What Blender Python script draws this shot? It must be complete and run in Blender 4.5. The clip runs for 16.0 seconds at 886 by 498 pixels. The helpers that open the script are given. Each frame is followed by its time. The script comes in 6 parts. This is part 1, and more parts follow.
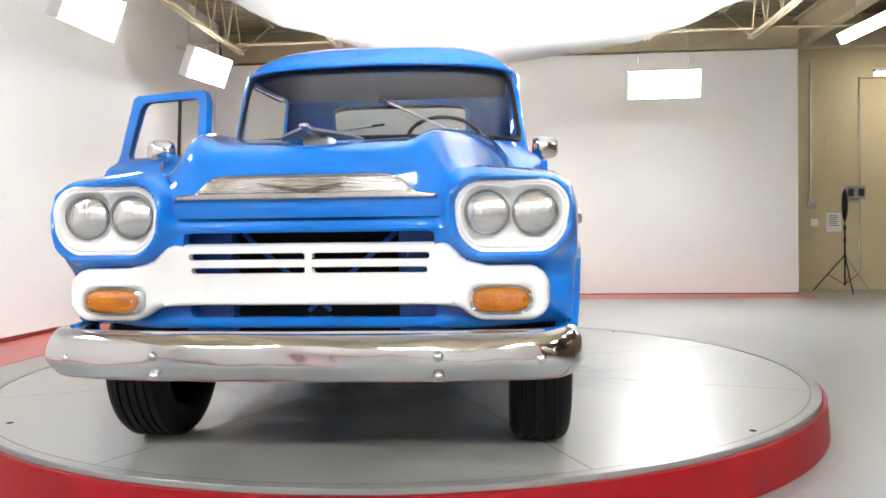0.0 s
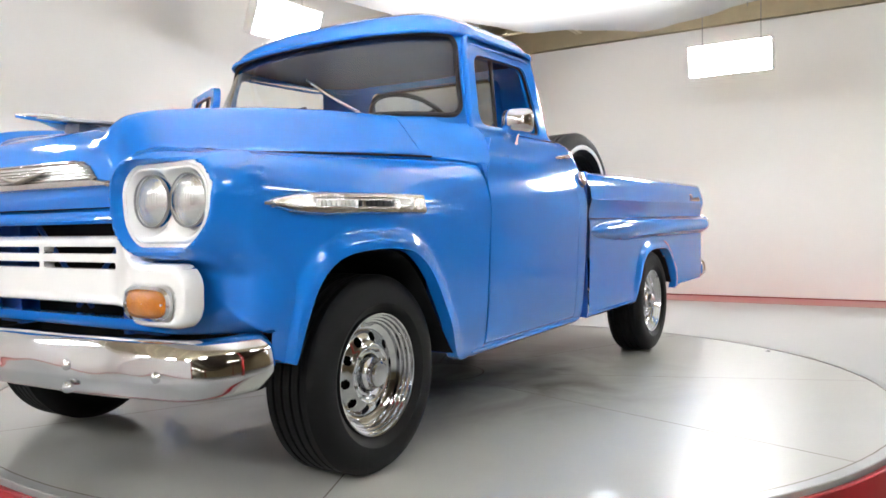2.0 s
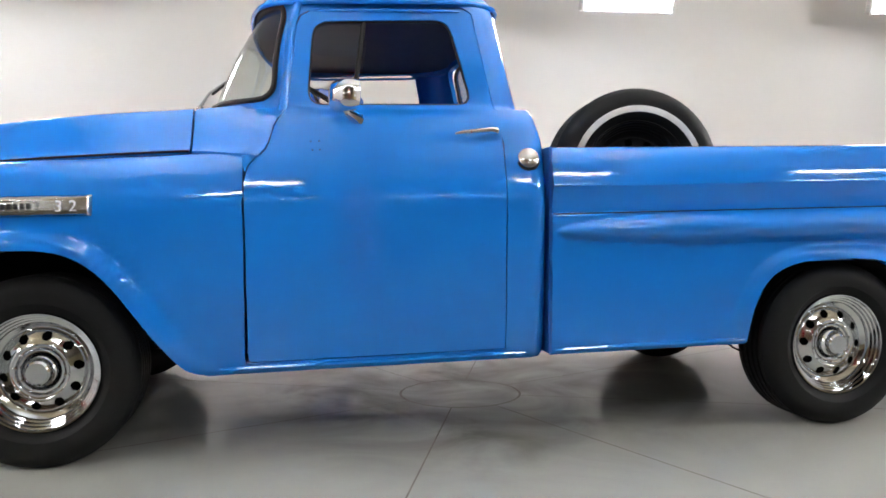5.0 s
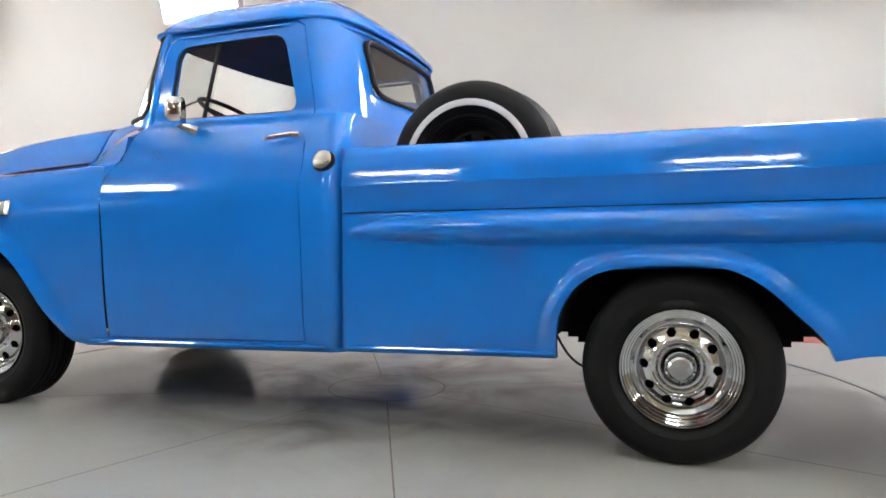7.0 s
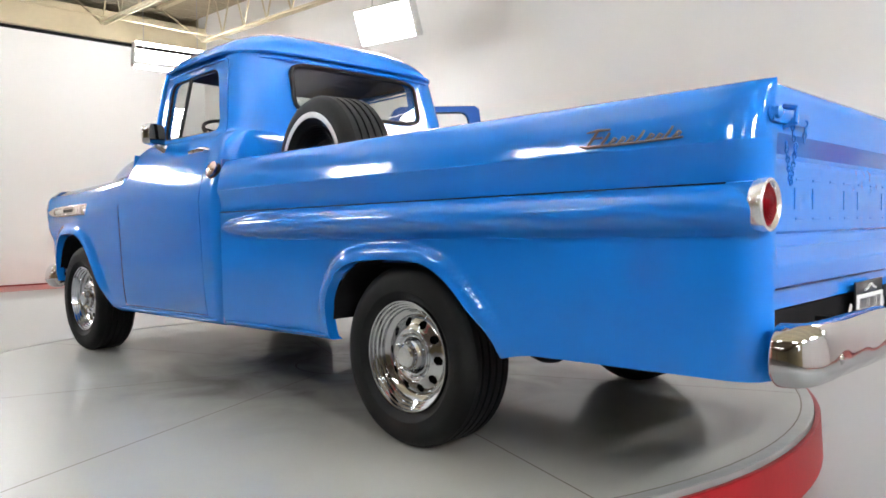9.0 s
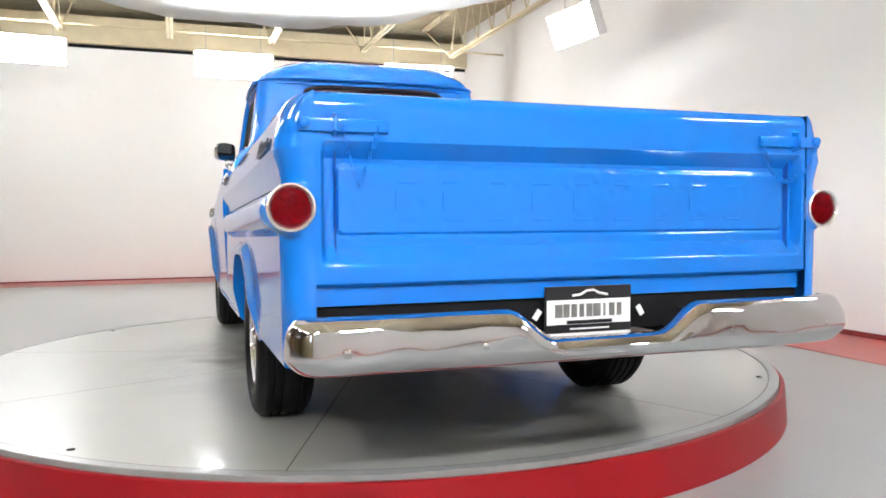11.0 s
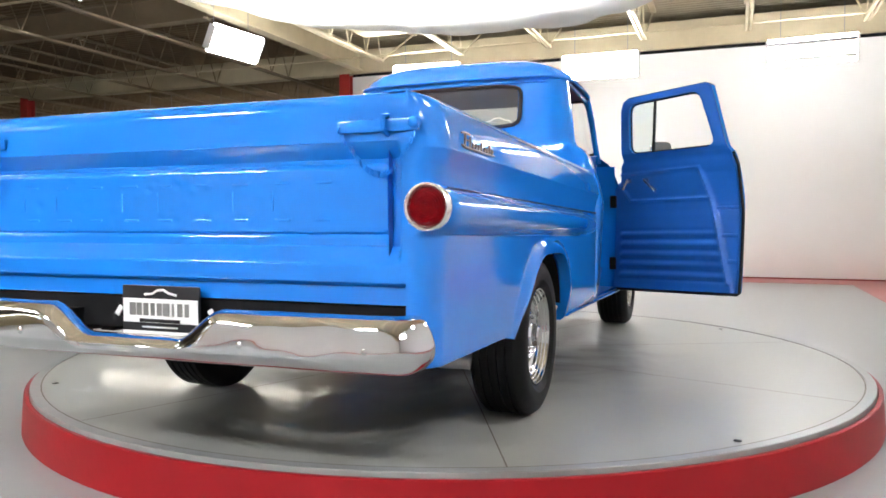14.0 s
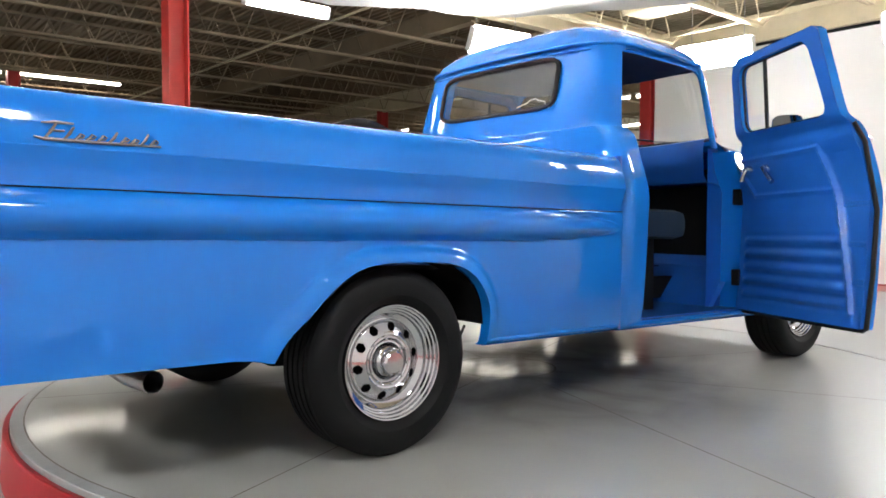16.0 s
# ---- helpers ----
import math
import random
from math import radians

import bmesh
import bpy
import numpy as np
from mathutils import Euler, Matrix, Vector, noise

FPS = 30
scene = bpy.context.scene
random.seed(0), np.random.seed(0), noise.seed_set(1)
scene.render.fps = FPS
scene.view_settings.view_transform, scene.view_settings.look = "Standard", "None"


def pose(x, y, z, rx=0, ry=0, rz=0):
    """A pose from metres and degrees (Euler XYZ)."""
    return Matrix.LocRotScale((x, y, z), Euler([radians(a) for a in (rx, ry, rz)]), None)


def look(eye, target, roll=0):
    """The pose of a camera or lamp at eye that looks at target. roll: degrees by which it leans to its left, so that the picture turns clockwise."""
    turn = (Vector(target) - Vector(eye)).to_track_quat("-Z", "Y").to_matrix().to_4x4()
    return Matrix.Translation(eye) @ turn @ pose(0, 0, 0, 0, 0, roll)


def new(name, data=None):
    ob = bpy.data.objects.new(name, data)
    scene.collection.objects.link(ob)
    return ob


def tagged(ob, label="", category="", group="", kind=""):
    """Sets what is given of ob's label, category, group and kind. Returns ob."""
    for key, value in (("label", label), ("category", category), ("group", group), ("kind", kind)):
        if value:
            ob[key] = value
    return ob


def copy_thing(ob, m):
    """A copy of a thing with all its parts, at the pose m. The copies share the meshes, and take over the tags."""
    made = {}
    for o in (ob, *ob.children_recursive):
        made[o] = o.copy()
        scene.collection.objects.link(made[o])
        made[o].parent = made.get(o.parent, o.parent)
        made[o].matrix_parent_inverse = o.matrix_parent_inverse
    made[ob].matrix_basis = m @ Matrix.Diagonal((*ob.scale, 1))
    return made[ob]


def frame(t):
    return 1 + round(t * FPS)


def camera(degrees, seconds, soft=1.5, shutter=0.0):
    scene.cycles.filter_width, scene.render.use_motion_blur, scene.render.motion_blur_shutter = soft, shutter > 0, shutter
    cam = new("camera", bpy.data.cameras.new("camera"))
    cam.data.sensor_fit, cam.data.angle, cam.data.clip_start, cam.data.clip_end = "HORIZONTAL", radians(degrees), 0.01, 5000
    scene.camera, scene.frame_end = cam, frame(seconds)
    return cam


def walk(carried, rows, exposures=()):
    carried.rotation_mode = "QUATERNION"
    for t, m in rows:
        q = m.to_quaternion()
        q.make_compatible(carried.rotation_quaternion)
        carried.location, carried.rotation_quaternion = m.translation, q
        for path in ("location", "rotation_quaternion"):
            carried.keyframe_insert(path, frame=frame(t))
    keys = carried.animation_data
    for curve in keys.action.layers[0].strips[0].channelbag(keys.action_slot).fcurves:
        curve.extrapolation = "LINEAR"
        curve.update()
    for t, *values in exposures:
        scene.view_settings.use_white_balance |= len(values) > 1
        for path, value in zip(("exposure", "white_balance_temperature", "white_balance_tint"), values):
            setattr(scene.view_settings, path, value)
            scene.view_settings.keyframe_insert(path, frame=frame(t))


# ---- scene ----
cam = camera(60.94, 16.0, soft=1.7)
PATH = [
    (0, (0.667, -4.741, 0.841), (0.506, -2.747, 0.808), -0.66),
    (0.5, (1.170, -4.553, 0.846), (0.791, -2.590, 0.803), -0.71),
    (1, (1.642, -4.303, 0.845), (1.042, -2.395, 0.800), -0.74),
    (1.5, (2.091, -3.978, 0.831), (1.249, -2.165, 0.787), -0.70),
    (2, (2.461, -3.616, 0.822), (1.395, -1.925, 0.780), -0.57),
    (2.5, (2.799, -3.145, 0.816), (1.501, -1.624, 0.774), -0.40),
    (3, (3.086, -2.682, 0.820), (1.579, -1.367, 0.775), -0.38),
    (3.5, (3.339, -2.224, 0.827), (1.662, -1.135, 0.781), -0.33),
    (3.7, (3.431, -2.015, 0.829), (1.690, -1.031, 0.784), -0.33),
    (5.8, (3.768, 0.225, 0.886), (1.770, 0.201, 0.797), -0.27),
    (6, (3.775, 0.437, 0.882), (1.780, 0.316, 0.795), -0.26),
    (6.5, (3.741, 1.003, 0.869), (1.775, 0.643, 0.790), -0.17),
    (7, (3.645, 1.558, 0.857), (1.738, 0.959, 0.786), -0.15),
    (7.5, (3.492, 2.090, 0.849), (1.673, 1.260, 0.782), -0.17),
    (8, (3.316, 2.579, 0.858), (1.603, 1.550, 0.782), -0.26),
    (8.2, (3.236, 2.811, 0.862), (1.573, 1.702, 0.784), -0.29),
    (10.5, (1.659, 4.679, 0.841), (0.774, 2.887, 0.765), -0.27),
    (11, (1.208, 4.956, 0.847), (0.548, 3.069, 0.773), -0.29),
    (11.5, (0.742, 5.122, 0.853), (0.316, 3.169, 0.779), -0.37),
    (12, (0.261, 5.194, 0.857), (0.063, 3.205, 0.780), -0.34),
    (12.5, (-0.219, 5.223, 0.857), (-0.192, 3.224, 0.781), -0.29),
    (13, (-0.724, 5.163, 0.854), (-0.465, 3.182, 0.779), -0.17),
    (13.5, (-1.210, 5.031, 0.853), (-0.721, 3.093, 0.777), -0.18),
    (14, (-1.694, 4.793, 0.848), (-0.979, 2.927, 0.773), -0.10),
    (14.5, (-2.128, 4.465, 0.856), (-1.198, 2.696, 0.776), 0.00),
    (15, (-2.504, 4.057, 0.855), (-1.364, 2.415, 0.774), 0.09),
    (15.5, (-2.837, 3.633, 0.858), (-1.491, 2.155, 0.776), 0.17),
    (16, (-3.101, 3.142, 0.863), (-1.557, 1.873, 0.781), 0.13),
]
walk(cam, [(t, look(eye, target, roll)) for t, eye, target, roll in PATH], exposures=[(0.0, 0.50), (1.5, 0.41), (2.5, 0.38), (3.5, 0.32), (6.0, 0.23), (8.2, 0.21), (10.3, 0.33), (11.5, 0.36), (13.5, 0.38), (14.5, 0.37), (16.0, 0.34)])

# ---- world and large lights ----
world = bpy.data.worlds.new("world")
world.use_nodes = True
scene.world = world
world.node_tree.nodes["Background"].inputs[0].default_value = (0.75, 0.72, 0.68, 1)
world.node_tree.nodes["Background"].inputs[1].default_value = 0.03
LAMP_GLOW = 68.0


# ---- materials ----
def mat(name, colour, rough=0.5, metal=0.0, coat=0.0, emit=0.0, vary=0.0, scale=6.0, bump=0.0, bump_scale=40.0, rough_vary=0.0, spec=0.5, detail=6.0, trans=0.0, ior=1.45):
    """A principled material with noise at two scales in colour, roughness and relief."""
    m = bpy.data.materials.new(name)
    m.use_nodes = True
    nt = m.node_tree
    b = nt.nodes["Principled BSDF"]
    b.inputs["Base Color"].default_value = (*colour, 1)
    b.inputs["Roughness"].default_value = rough
    b.inputs["Metallic"].default_value = metal
    b.inputs["Coat Weight"].default_value = coat
    b.inputs["Coat Roughness"].default_value = 0.075
    b.inputs["Coat IOR"].default_value = 1.55
    b.inputs["Specular IOR Level"].default_value = spec
    b.inputs["Transmission Weight"].default_value = trans
    b.inputs["IOR"].default_value = ior
    if emit:
        b.inputs["Emission Color"].default_value = (*colour, 1)
        b.inputs["Emission Strength"].default_value = emit
    if vary or bump or rough_vary:
        tc = nt.nodes.new("ShaderNodeTexCoord")
        if detail:
            big = nt.nodes.new("ShaderNodeTexNoise")
            big.inputs["Scale"].default_value = scale
            big.inputs["Detail"].default_value = detail
            big.inputs["Roughness"].default_value = 0.65
        else:
            big = nt.nodes.new("ShaderNodeTexVoronoi")
            big.feature = "SMOOTH_F1"
            big.inputs["Scale"].default_value = scale
            big.inputs["Smoothness"].default_value = 1.0
        nt.links.new(tc.outputs["Object"], big.inputs["Vector"])
        fine = nt.nodes.new("ShaderNodeTexNoise")
        fine.inputs["Scale"].default_value = bump_scale
        fine.inputs["Detail"].default_value = 4
        nt.links.new(tc.outputs["Object"], fine.inputs["Vector"])
        if vary:
            mix = nt.nodes.new("ShaderNodeMix")
            mix.data_type = "RGBA"
            mix.inputs[6].default_value = (*[max(0, c * (1 - 1.6 * vary)) for c in colour], 1)
            mix.inputs[7].default_value = (*[min(1, c * (1 + 1.6 * vary)) for c in colour], 1)
            ramp = nt.nodes.new("ShaderNodeMapRange")
            ramp.inputs[1].default_value, ramp.inputs[2].default_value = 0.0, 1.0
            nt.links.new(big.outputs[0], ramp.inputs[0])
            nt.links.new(ramp.outputs[0], mix.inputs[0])
            nt.links.new(mix.outputs[2], b.inputs["Base Color"])
        if rough_vary:
            rr = nt.nodes.new("ShaderNodeMapRange")
            rr.inputs[1].default_value, rr.inputs[2].default_value = 0.0, 1.0
            rr.inputs[3].default_value, rr.inputs[4].default_value = max(0.02, rough - 1.6 * rough_vary), rough + 1.6 * rough_vary
            nt.links.new(big.outputs[0], rr.inputs[0])
            nt.links.new(rr.outputs[0], b.inputs["Roughness"])
        if bump:
            bn = nt.nodes.new("ShaderNodeBump")
            bn.inputs["Strength"].default_value = bump
            bn.inputs["Distance"].default_value = 0.01
            nt.links.new(fine.outputs[0], bn.inputs["Height"])
            nt.links.new(bn.outputs[0], b.inputs["Normal"])
            if coat:
                nt.links.new(bn.outputs[0], b.inputs["Coat Normal"])
    return m


def glass(name, tint, rough=0.0, clear=0.85):
    """Thin pane: mostly clear, with a true mirror gloss on top."""
    m = bpy.data.materials.new(name)
    m.use_nodes = True
    nt = m.node_tree
    nt.nodes.remove(nt.nodes["Principled BSDF"])
    out = nt.nodes["Material Output"]
    clear_node = nt.nodes.new("ShaderNodeBsdfTransparent")
    clear_node.inputs[0].default_value = (*tint, 1)
    gloss = nt.nodes.new("ShaderNodeBsdfGlossy")
    gloss.inputs["Roughness"].default_value = rough
    face = nt.nodes.new("ShaderNodeLayerWeight")
    face.inputs[0].default_value = 0.5
    power = nt.nodes.new("ShaderNodeMath")
    power.operation, power.inputs[1].default_value = "POWER", 4.0
    scale = nt.nodes.new("ShaderNodeMath")
    scale.operation, scale.inputs[1].default_value, scale.inputs[2].default_value = "MULTIPLY_ADD", 0.75, 0.10
    nt.links.new(face.outputs["Facing"], power.inputs[0])
    nt.links.new(power.outputs[0], scale.inputs[0])
    mix = nt.nodes.new("ShaderNodeMixShader")
    nt.links.new(scale.outputs[0], mix.inputs[0])
    nt.links.new(clear_node.outputs[0], mix.inputs[1])
    nt.links.new(gloss.outputs[0], mix.inputs[2])
    nt.links.new(mix.outputs[0], out.inputs[0])
    return m


PAINT = mat("blue_paint", (0.006, 0.162, 0.59), rough=0.5, coat=1.0, vary=0.02, scale=3, bump=0.06, bump_scale=11, spec=0.0)
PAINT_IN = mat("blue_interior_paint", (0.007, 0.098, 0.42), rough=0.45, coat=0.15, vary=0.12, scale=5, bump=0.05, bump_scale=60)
WHITE_PAINT = mat("white_enamel", (0.82, 0.82, 0.81), rough=0.25, coat=0.5, vary=0.02, scale=4)
CHROME = mat("chrome", (0.665, 0.672, 0.69), rough=0.07, metal=1, rough_vary=0.03, scale=14)
RING_CHROME = mat("bright_ring_chrome", (0.88, 0.88, 0.88), rough=0.22, metal=0.85, vary=0.05, scale=20)
SATIN = mat("satin_chrome", (0.60, 0.60, 0.60), rough=0.2, metal=0.95, vary=0.05, scale=20)
CHROME_OLD = mat("worn_chrome", (0.47, 0.465, 0.45), rough=0.2, metal=1, vary=0.22, scale=30, bump=0.1, bump_scale=90, rough_vary=0.08)
# Low metal colour keeps the mirror's reflection dark.
MIRROR = mat("dark_mirror_glass", (0.16, 0.165, 0.165), rough=0.03, metal=1, rough_vary=0.01, scale=9)
BRONZE = mat("dull_bronze", (0.17, 0.15, 0.13), rough=0.4, metal=0.8, vary=0.2, scale=30)
EMBLEM = mat("worn_emblem_chrome", (0.13, 0.13, 0.13), rough=0.45, metal=0.6, vary=0.2, scale=40)
RIM_CHROME = mat("wheel_chrome", (0.60, 0.61, 0.63), rough=0.09, metal=1, rough_vary=0.03, scale=14)
GREY_METAL = mat("grey_metal", (0.35, 0.35, 0.35), rough=0.35, metal=0.9, vary=0.2, scale=20)
BLACK = mat("black_rubber", (0.009, 0.009, 0.010), rough=0.6, spec=0.3, vary=0.3, scale=20, bump=0.1, bump_scale=200)
DARK = mat("dark_underbody", (0.007, 0.007, 0.008), rough=0.8, vary=0.3, scale=8, spec=0.15)
TYRE = mat("tyre_rubber", (0.0065, 0.0065, 0.007), rough=0.6, vary=0.3, scale=14, bump=0.1, bump_scale=160, rough_vary=0.06, spec=0.2)
TYRE_WHITE = mat("white_tyre_band", (0.72, 0.71, 0.68), rough=0.6, vary=0.1, scale=30)
RED_LENS = mat("red_lens", (0.095, 0.0006, 0.0022), rough=0.4, coat=0.14, vary=0.4, scale=45, bump=0.03, bump_scale=60, spec=0.0)
AMBER = mat("amber_lens", (0.40, 0.12, 0.002), rough=0.25, coat=0.3, vary=0.25, scale=20, bump=0.4, bump_scale=110)
LENS = mat("headlight_glass", (0.62, 0.63, 0.62), rough=0.2, metal=0.8, coat=0.7, bump=0.35, bump_scale=38, vary=0.2, scale=30)
flute_nodes = LENS.node_tree
flute = flute_nodes.nodes.new("ShaderNodeTexWave")
flute.inputs["Scale"].default_value = 34
flute.inputs["Distortion"].default_value = 3.0
flute.inputs["Detail Scale"].default_value = 0.6
flute_place = flute_nodes.nodes.new("ShaderNodeTexCoord")
flute_bump = flute_nodes.nodes.new("ShaderNodeBump")
flute_bump.inputs["Strength"].default_value = 0.18
flute_bump.inputs["Distance"].default_value = 0.006
flute_nodes.links.new(flute_place.outputs["Object"], flute.inputs["Vector"])
flute_nodes.links.new(flute.outputs["Fac"], flute_bump.inputs["Height"])
flute_nodes.links.new(flute_bump.outputs[0], flute_nodes.nodes["Principled BSDF"].inputs["Normal"])
HEADLINER = mat("dark_headliner_cloth", (0.03, 0.04, 0.085), rough=0.85, vary=0.2, scale=9, bump=0.2, bump_scale=60)
GLASS = glass("clear_glass", (0.86, 0.9, 0.89))
GLASS_DARK = glass("smoked_glass", (0.55, 0.58, 0.57))
SEAT = mat("blue_grey_vinyl", (0.022, 0.034, 0.048), rough=0.5, vary=0.2, scale=10, bump=0.2, bump_scale=120)
PLATE_WHITE = mat("plate_white", (0.8, 0.8, 0.8), rough=0.35, vary=0.03, scale=30)
PLATE_BLACK = mat("plate_black", (0.012, 0.012, 0.014), rough=0.3)
WALL_WHITE = mat("white_wall_paint", (0.785, 0.777, 0.765), rough=0.55, vary=0.03, scale=0.6, bump=0.05, bump_scale=14)
FLOOR_GREY = mat("grey_epoxy_floor", (0.29, 0.295, 0.295), rough=0.3, vary=0.06, scale=0.8, rough_vary=0.015, detail=5, spec=0.4)
DISC_GREY = mat("grey_painted_deck", (0.38, 0.38, 0.352), rough=0.36, coat=0.36, vary=0.07, scale=1.4, rough_vary=0.03, detail=5, spec=0.22)
def scuffed_and_shaded(m, reach=1.75):
    """Dull dried swirls on the middle of the deck, where water and tyres have worn the gloss; their tint also paints
    shade under the truck.
    """
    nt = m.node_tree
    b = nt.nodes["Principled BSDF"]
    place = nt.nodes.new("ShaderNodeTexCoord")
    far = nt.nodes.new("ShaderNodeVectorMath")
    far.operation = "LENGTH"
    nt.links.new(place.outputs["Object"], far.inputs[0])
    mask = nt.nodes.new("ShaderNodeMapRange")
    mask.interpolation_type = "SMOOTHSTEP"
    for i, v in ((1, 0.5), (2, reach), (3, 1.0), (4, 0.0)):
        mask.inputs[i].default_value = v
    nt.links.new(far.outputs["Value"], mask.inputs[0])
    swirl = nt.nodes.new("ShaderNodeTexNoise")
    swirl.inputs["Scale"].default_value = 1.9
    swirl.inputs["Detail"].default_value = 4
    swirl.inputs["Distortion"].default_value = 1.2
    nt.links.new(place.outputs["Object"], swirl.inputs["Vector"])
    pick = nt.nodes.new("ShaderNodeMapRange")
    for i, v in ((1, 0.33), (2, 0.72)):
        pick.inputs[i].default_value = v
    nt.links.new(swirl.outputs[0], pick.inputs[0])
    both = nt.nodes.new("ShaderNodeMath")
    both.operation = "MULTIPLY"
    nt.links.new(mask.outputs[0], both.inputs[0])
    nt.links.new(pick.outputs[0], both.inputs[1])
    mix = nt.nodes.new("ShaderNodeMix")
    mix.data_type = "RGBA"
    # tint set extra dark to deepen the truck's shade on the deck
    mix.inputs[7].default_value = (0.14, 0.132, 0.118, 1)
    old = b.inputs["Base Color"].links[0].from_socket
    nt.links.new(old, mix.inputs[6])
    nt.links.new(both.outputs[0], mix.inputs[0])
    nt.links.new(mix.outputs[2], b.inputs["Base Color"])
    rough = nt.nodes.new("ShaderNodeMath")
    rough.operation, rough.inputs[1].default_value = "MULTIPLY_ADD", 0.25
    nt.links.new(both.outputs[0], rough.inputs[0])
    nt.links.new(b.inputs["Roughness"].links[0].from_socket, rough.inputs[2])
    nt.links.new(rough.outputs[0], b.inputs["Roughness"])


scuffed_and_shaded(DISC_GREY)
EDGE_GREY = mat("pale_grey_edge_strip", (0.25, 0.255, 0.25), rough=0.3, vary=0.12, scale=7, bump=0.1, bump_scale=30, spec=0.5)
SEAM = mat("deck_seam", (0.17, 0.145, 0.125), rough=0.8, vary=0.4, scale=9)
RED_SKIRT = mat("red_skirt_paint", (0.25, 0.005, 0.009), rough=0.42, spec=0.3, vary=0.1, scale=4, bump=0.06, bump_scale=30)
RED_TRIM = mat("dark_red_trim_paint", (0.20, 0.012, 0.014), rough=0.45, vary=0.15, scale=5)
# Red made paler in its colour for the white wall's glare on the floor.
RED_FLOOR = mat("red_floor_paint", (0.42, 0.085, 0.07), rough=0.32, vary=0.08, scale=2, rough_vary=0.03)
RED_STEEL = mat("red_column_paint", (0.42, 0.03, 0.025), rough=0.45, vary=0.2, scale=5)
BEIGE = mat("beige_block_paint", (0.56, 0.47, 0.29), rough=0.7, vary=0.08, scale=1.2, bump=0.15, bump_scale=35)
STEEL_BEIGE = mat("beige_steel_paint", (0.57, 0.49, 0.33), rough=0.6, vary=0.12, scale=3)
DECK_BEIGE = mat("roof_deck_paint", (0.42, 0.36, 0.25), rough=0.8, vary=0.15, scale=2)
# Roof deck copied in a darker colour for the hall's weaker light.
DECK_SHADED = mat("shaded_roof_deck", (0.23, 0.165, 0.10), rough=0.85, vary=0.25, scale=1.5)
FABRIC = mat("white_fabric", (0.85, 0.84, 0.81), rough=0.9, vary=0.03, scale=4, bump=0.15, bump_scale=12)
fabric_nodes = FABRIC.node_tree
see_through = fabric_nodes.nodes.new("ShaderNodeBsdfTranslucent")
see_through.inputs[0].default_value = (0.33, 0.326, 0.312, 1)
half_way = fabric_nodes.nodes.new("ShaderNodeMixShader")
half_way.inputs[0].default_value = 0.55
fabric_nodes.links.new(fabric_nodes.nodes["Principled BSDF"].outputs[0], half_way.inputs[1])
fabric_nodes.links.new(see_through.outputs[0], half_way.inputs[2])
fabric_nodes.links.new(half_way.outputs[0], fabric_nodes.nodes["Material Output"].inputs[0])
# Darker copy of the beige steel, shaded for the hall.
STEEL_SHADED = mat("shaded_beige_steel", (0.23, 0.175, 0.11), rough=0.7, vary=0.2, scale=2)
TUBE = mat("lit_tubes", (0.97, 0.985, 1.0), emit=LAMP_GLOW)
TUBE_STRONG = mat("lit_tubes_strong", (0.97, 0.985, 1.0), emit=LAMP_GLOW * 1.7)
TUBE_REAR = mat("lit_tubes_rear", (0.97, 0.985, 1.0), emit=LAMP_GLOW * 1.85)
TUBE_MID = mat("lit_tubes_mid", (0.97, 0.985, 1.0), emit=LAMP_GLOW * 0.62)
TUBE_HIGH = mat("lit_tubes_high", (0.97, 0.985, 1.0), emit=LAMP_GLOW * 3.0)
STRIP = mat("lit_strip", (1.0, 0.94, 0.82), emit=27.0)
FAR_WALL = mat("pale_far_wall", (0.70, 0.65, 0.54), rough=0.7, vary=0.06, scale=0.8)
LAMP_CASE = mat("white_lamp_case", (0.75, 0.75, 0.74), rough=0.5)
CREAM = mat("cream_car_paint", (0.55, 0.52, 0.44), rough=0.25, coat=0.6, vary=0.05)
CAR_GLASS = mat("dark_car_glass", (0.03, 0.04, 0.045), rough=0.08)
RUBBER_GREY = mat("grey_pad_cloth", (0.09, 0.09, 0.095), rough=0.85, vary=0.2, scale=8, bump=0.2, bump_scale=60)
PAPER = mat("paper", (0.75, 0.74, 0.7), rough=0.8, vary=0.05, scale=30)
INK = mat("printed_ink", (0.05, 0.05, 0.06), rough=0.7)


# ---- mesh helpers ----
def mesh_object(name, bm, material, parent=None, label="", smooth=False, angle=35):
    me = bpy.data.meshes.new(name)
    bm.normal_update()
    bm.to_mesh(me)
    bm.free()
    mats = material if isinstance(material, (list, tuple)) else [material]
    for m in mats:
        me.materials.append(m)
    if smooth:
        me.polygons.foreach_set("use_smooth", [True] * len(me.polygons))
        me.set_sharp_from_angle(angle=radians(angle))
    ob = new(name, me)
    if parent is not None:
        ob.parent = parent
    if label:
        ob["label"] = label
    return ob


def part(name, bm, material, parent, label="", smooth=True, angle=35):
    return mesh_object(name, bm, material, parent, label, smooth, angle)


def empty(name, m=None):
    ob = new(name)
    ob.empty_display_size = 0.2
    if m is not None:
        ob.matrix_basis = m
    return ob


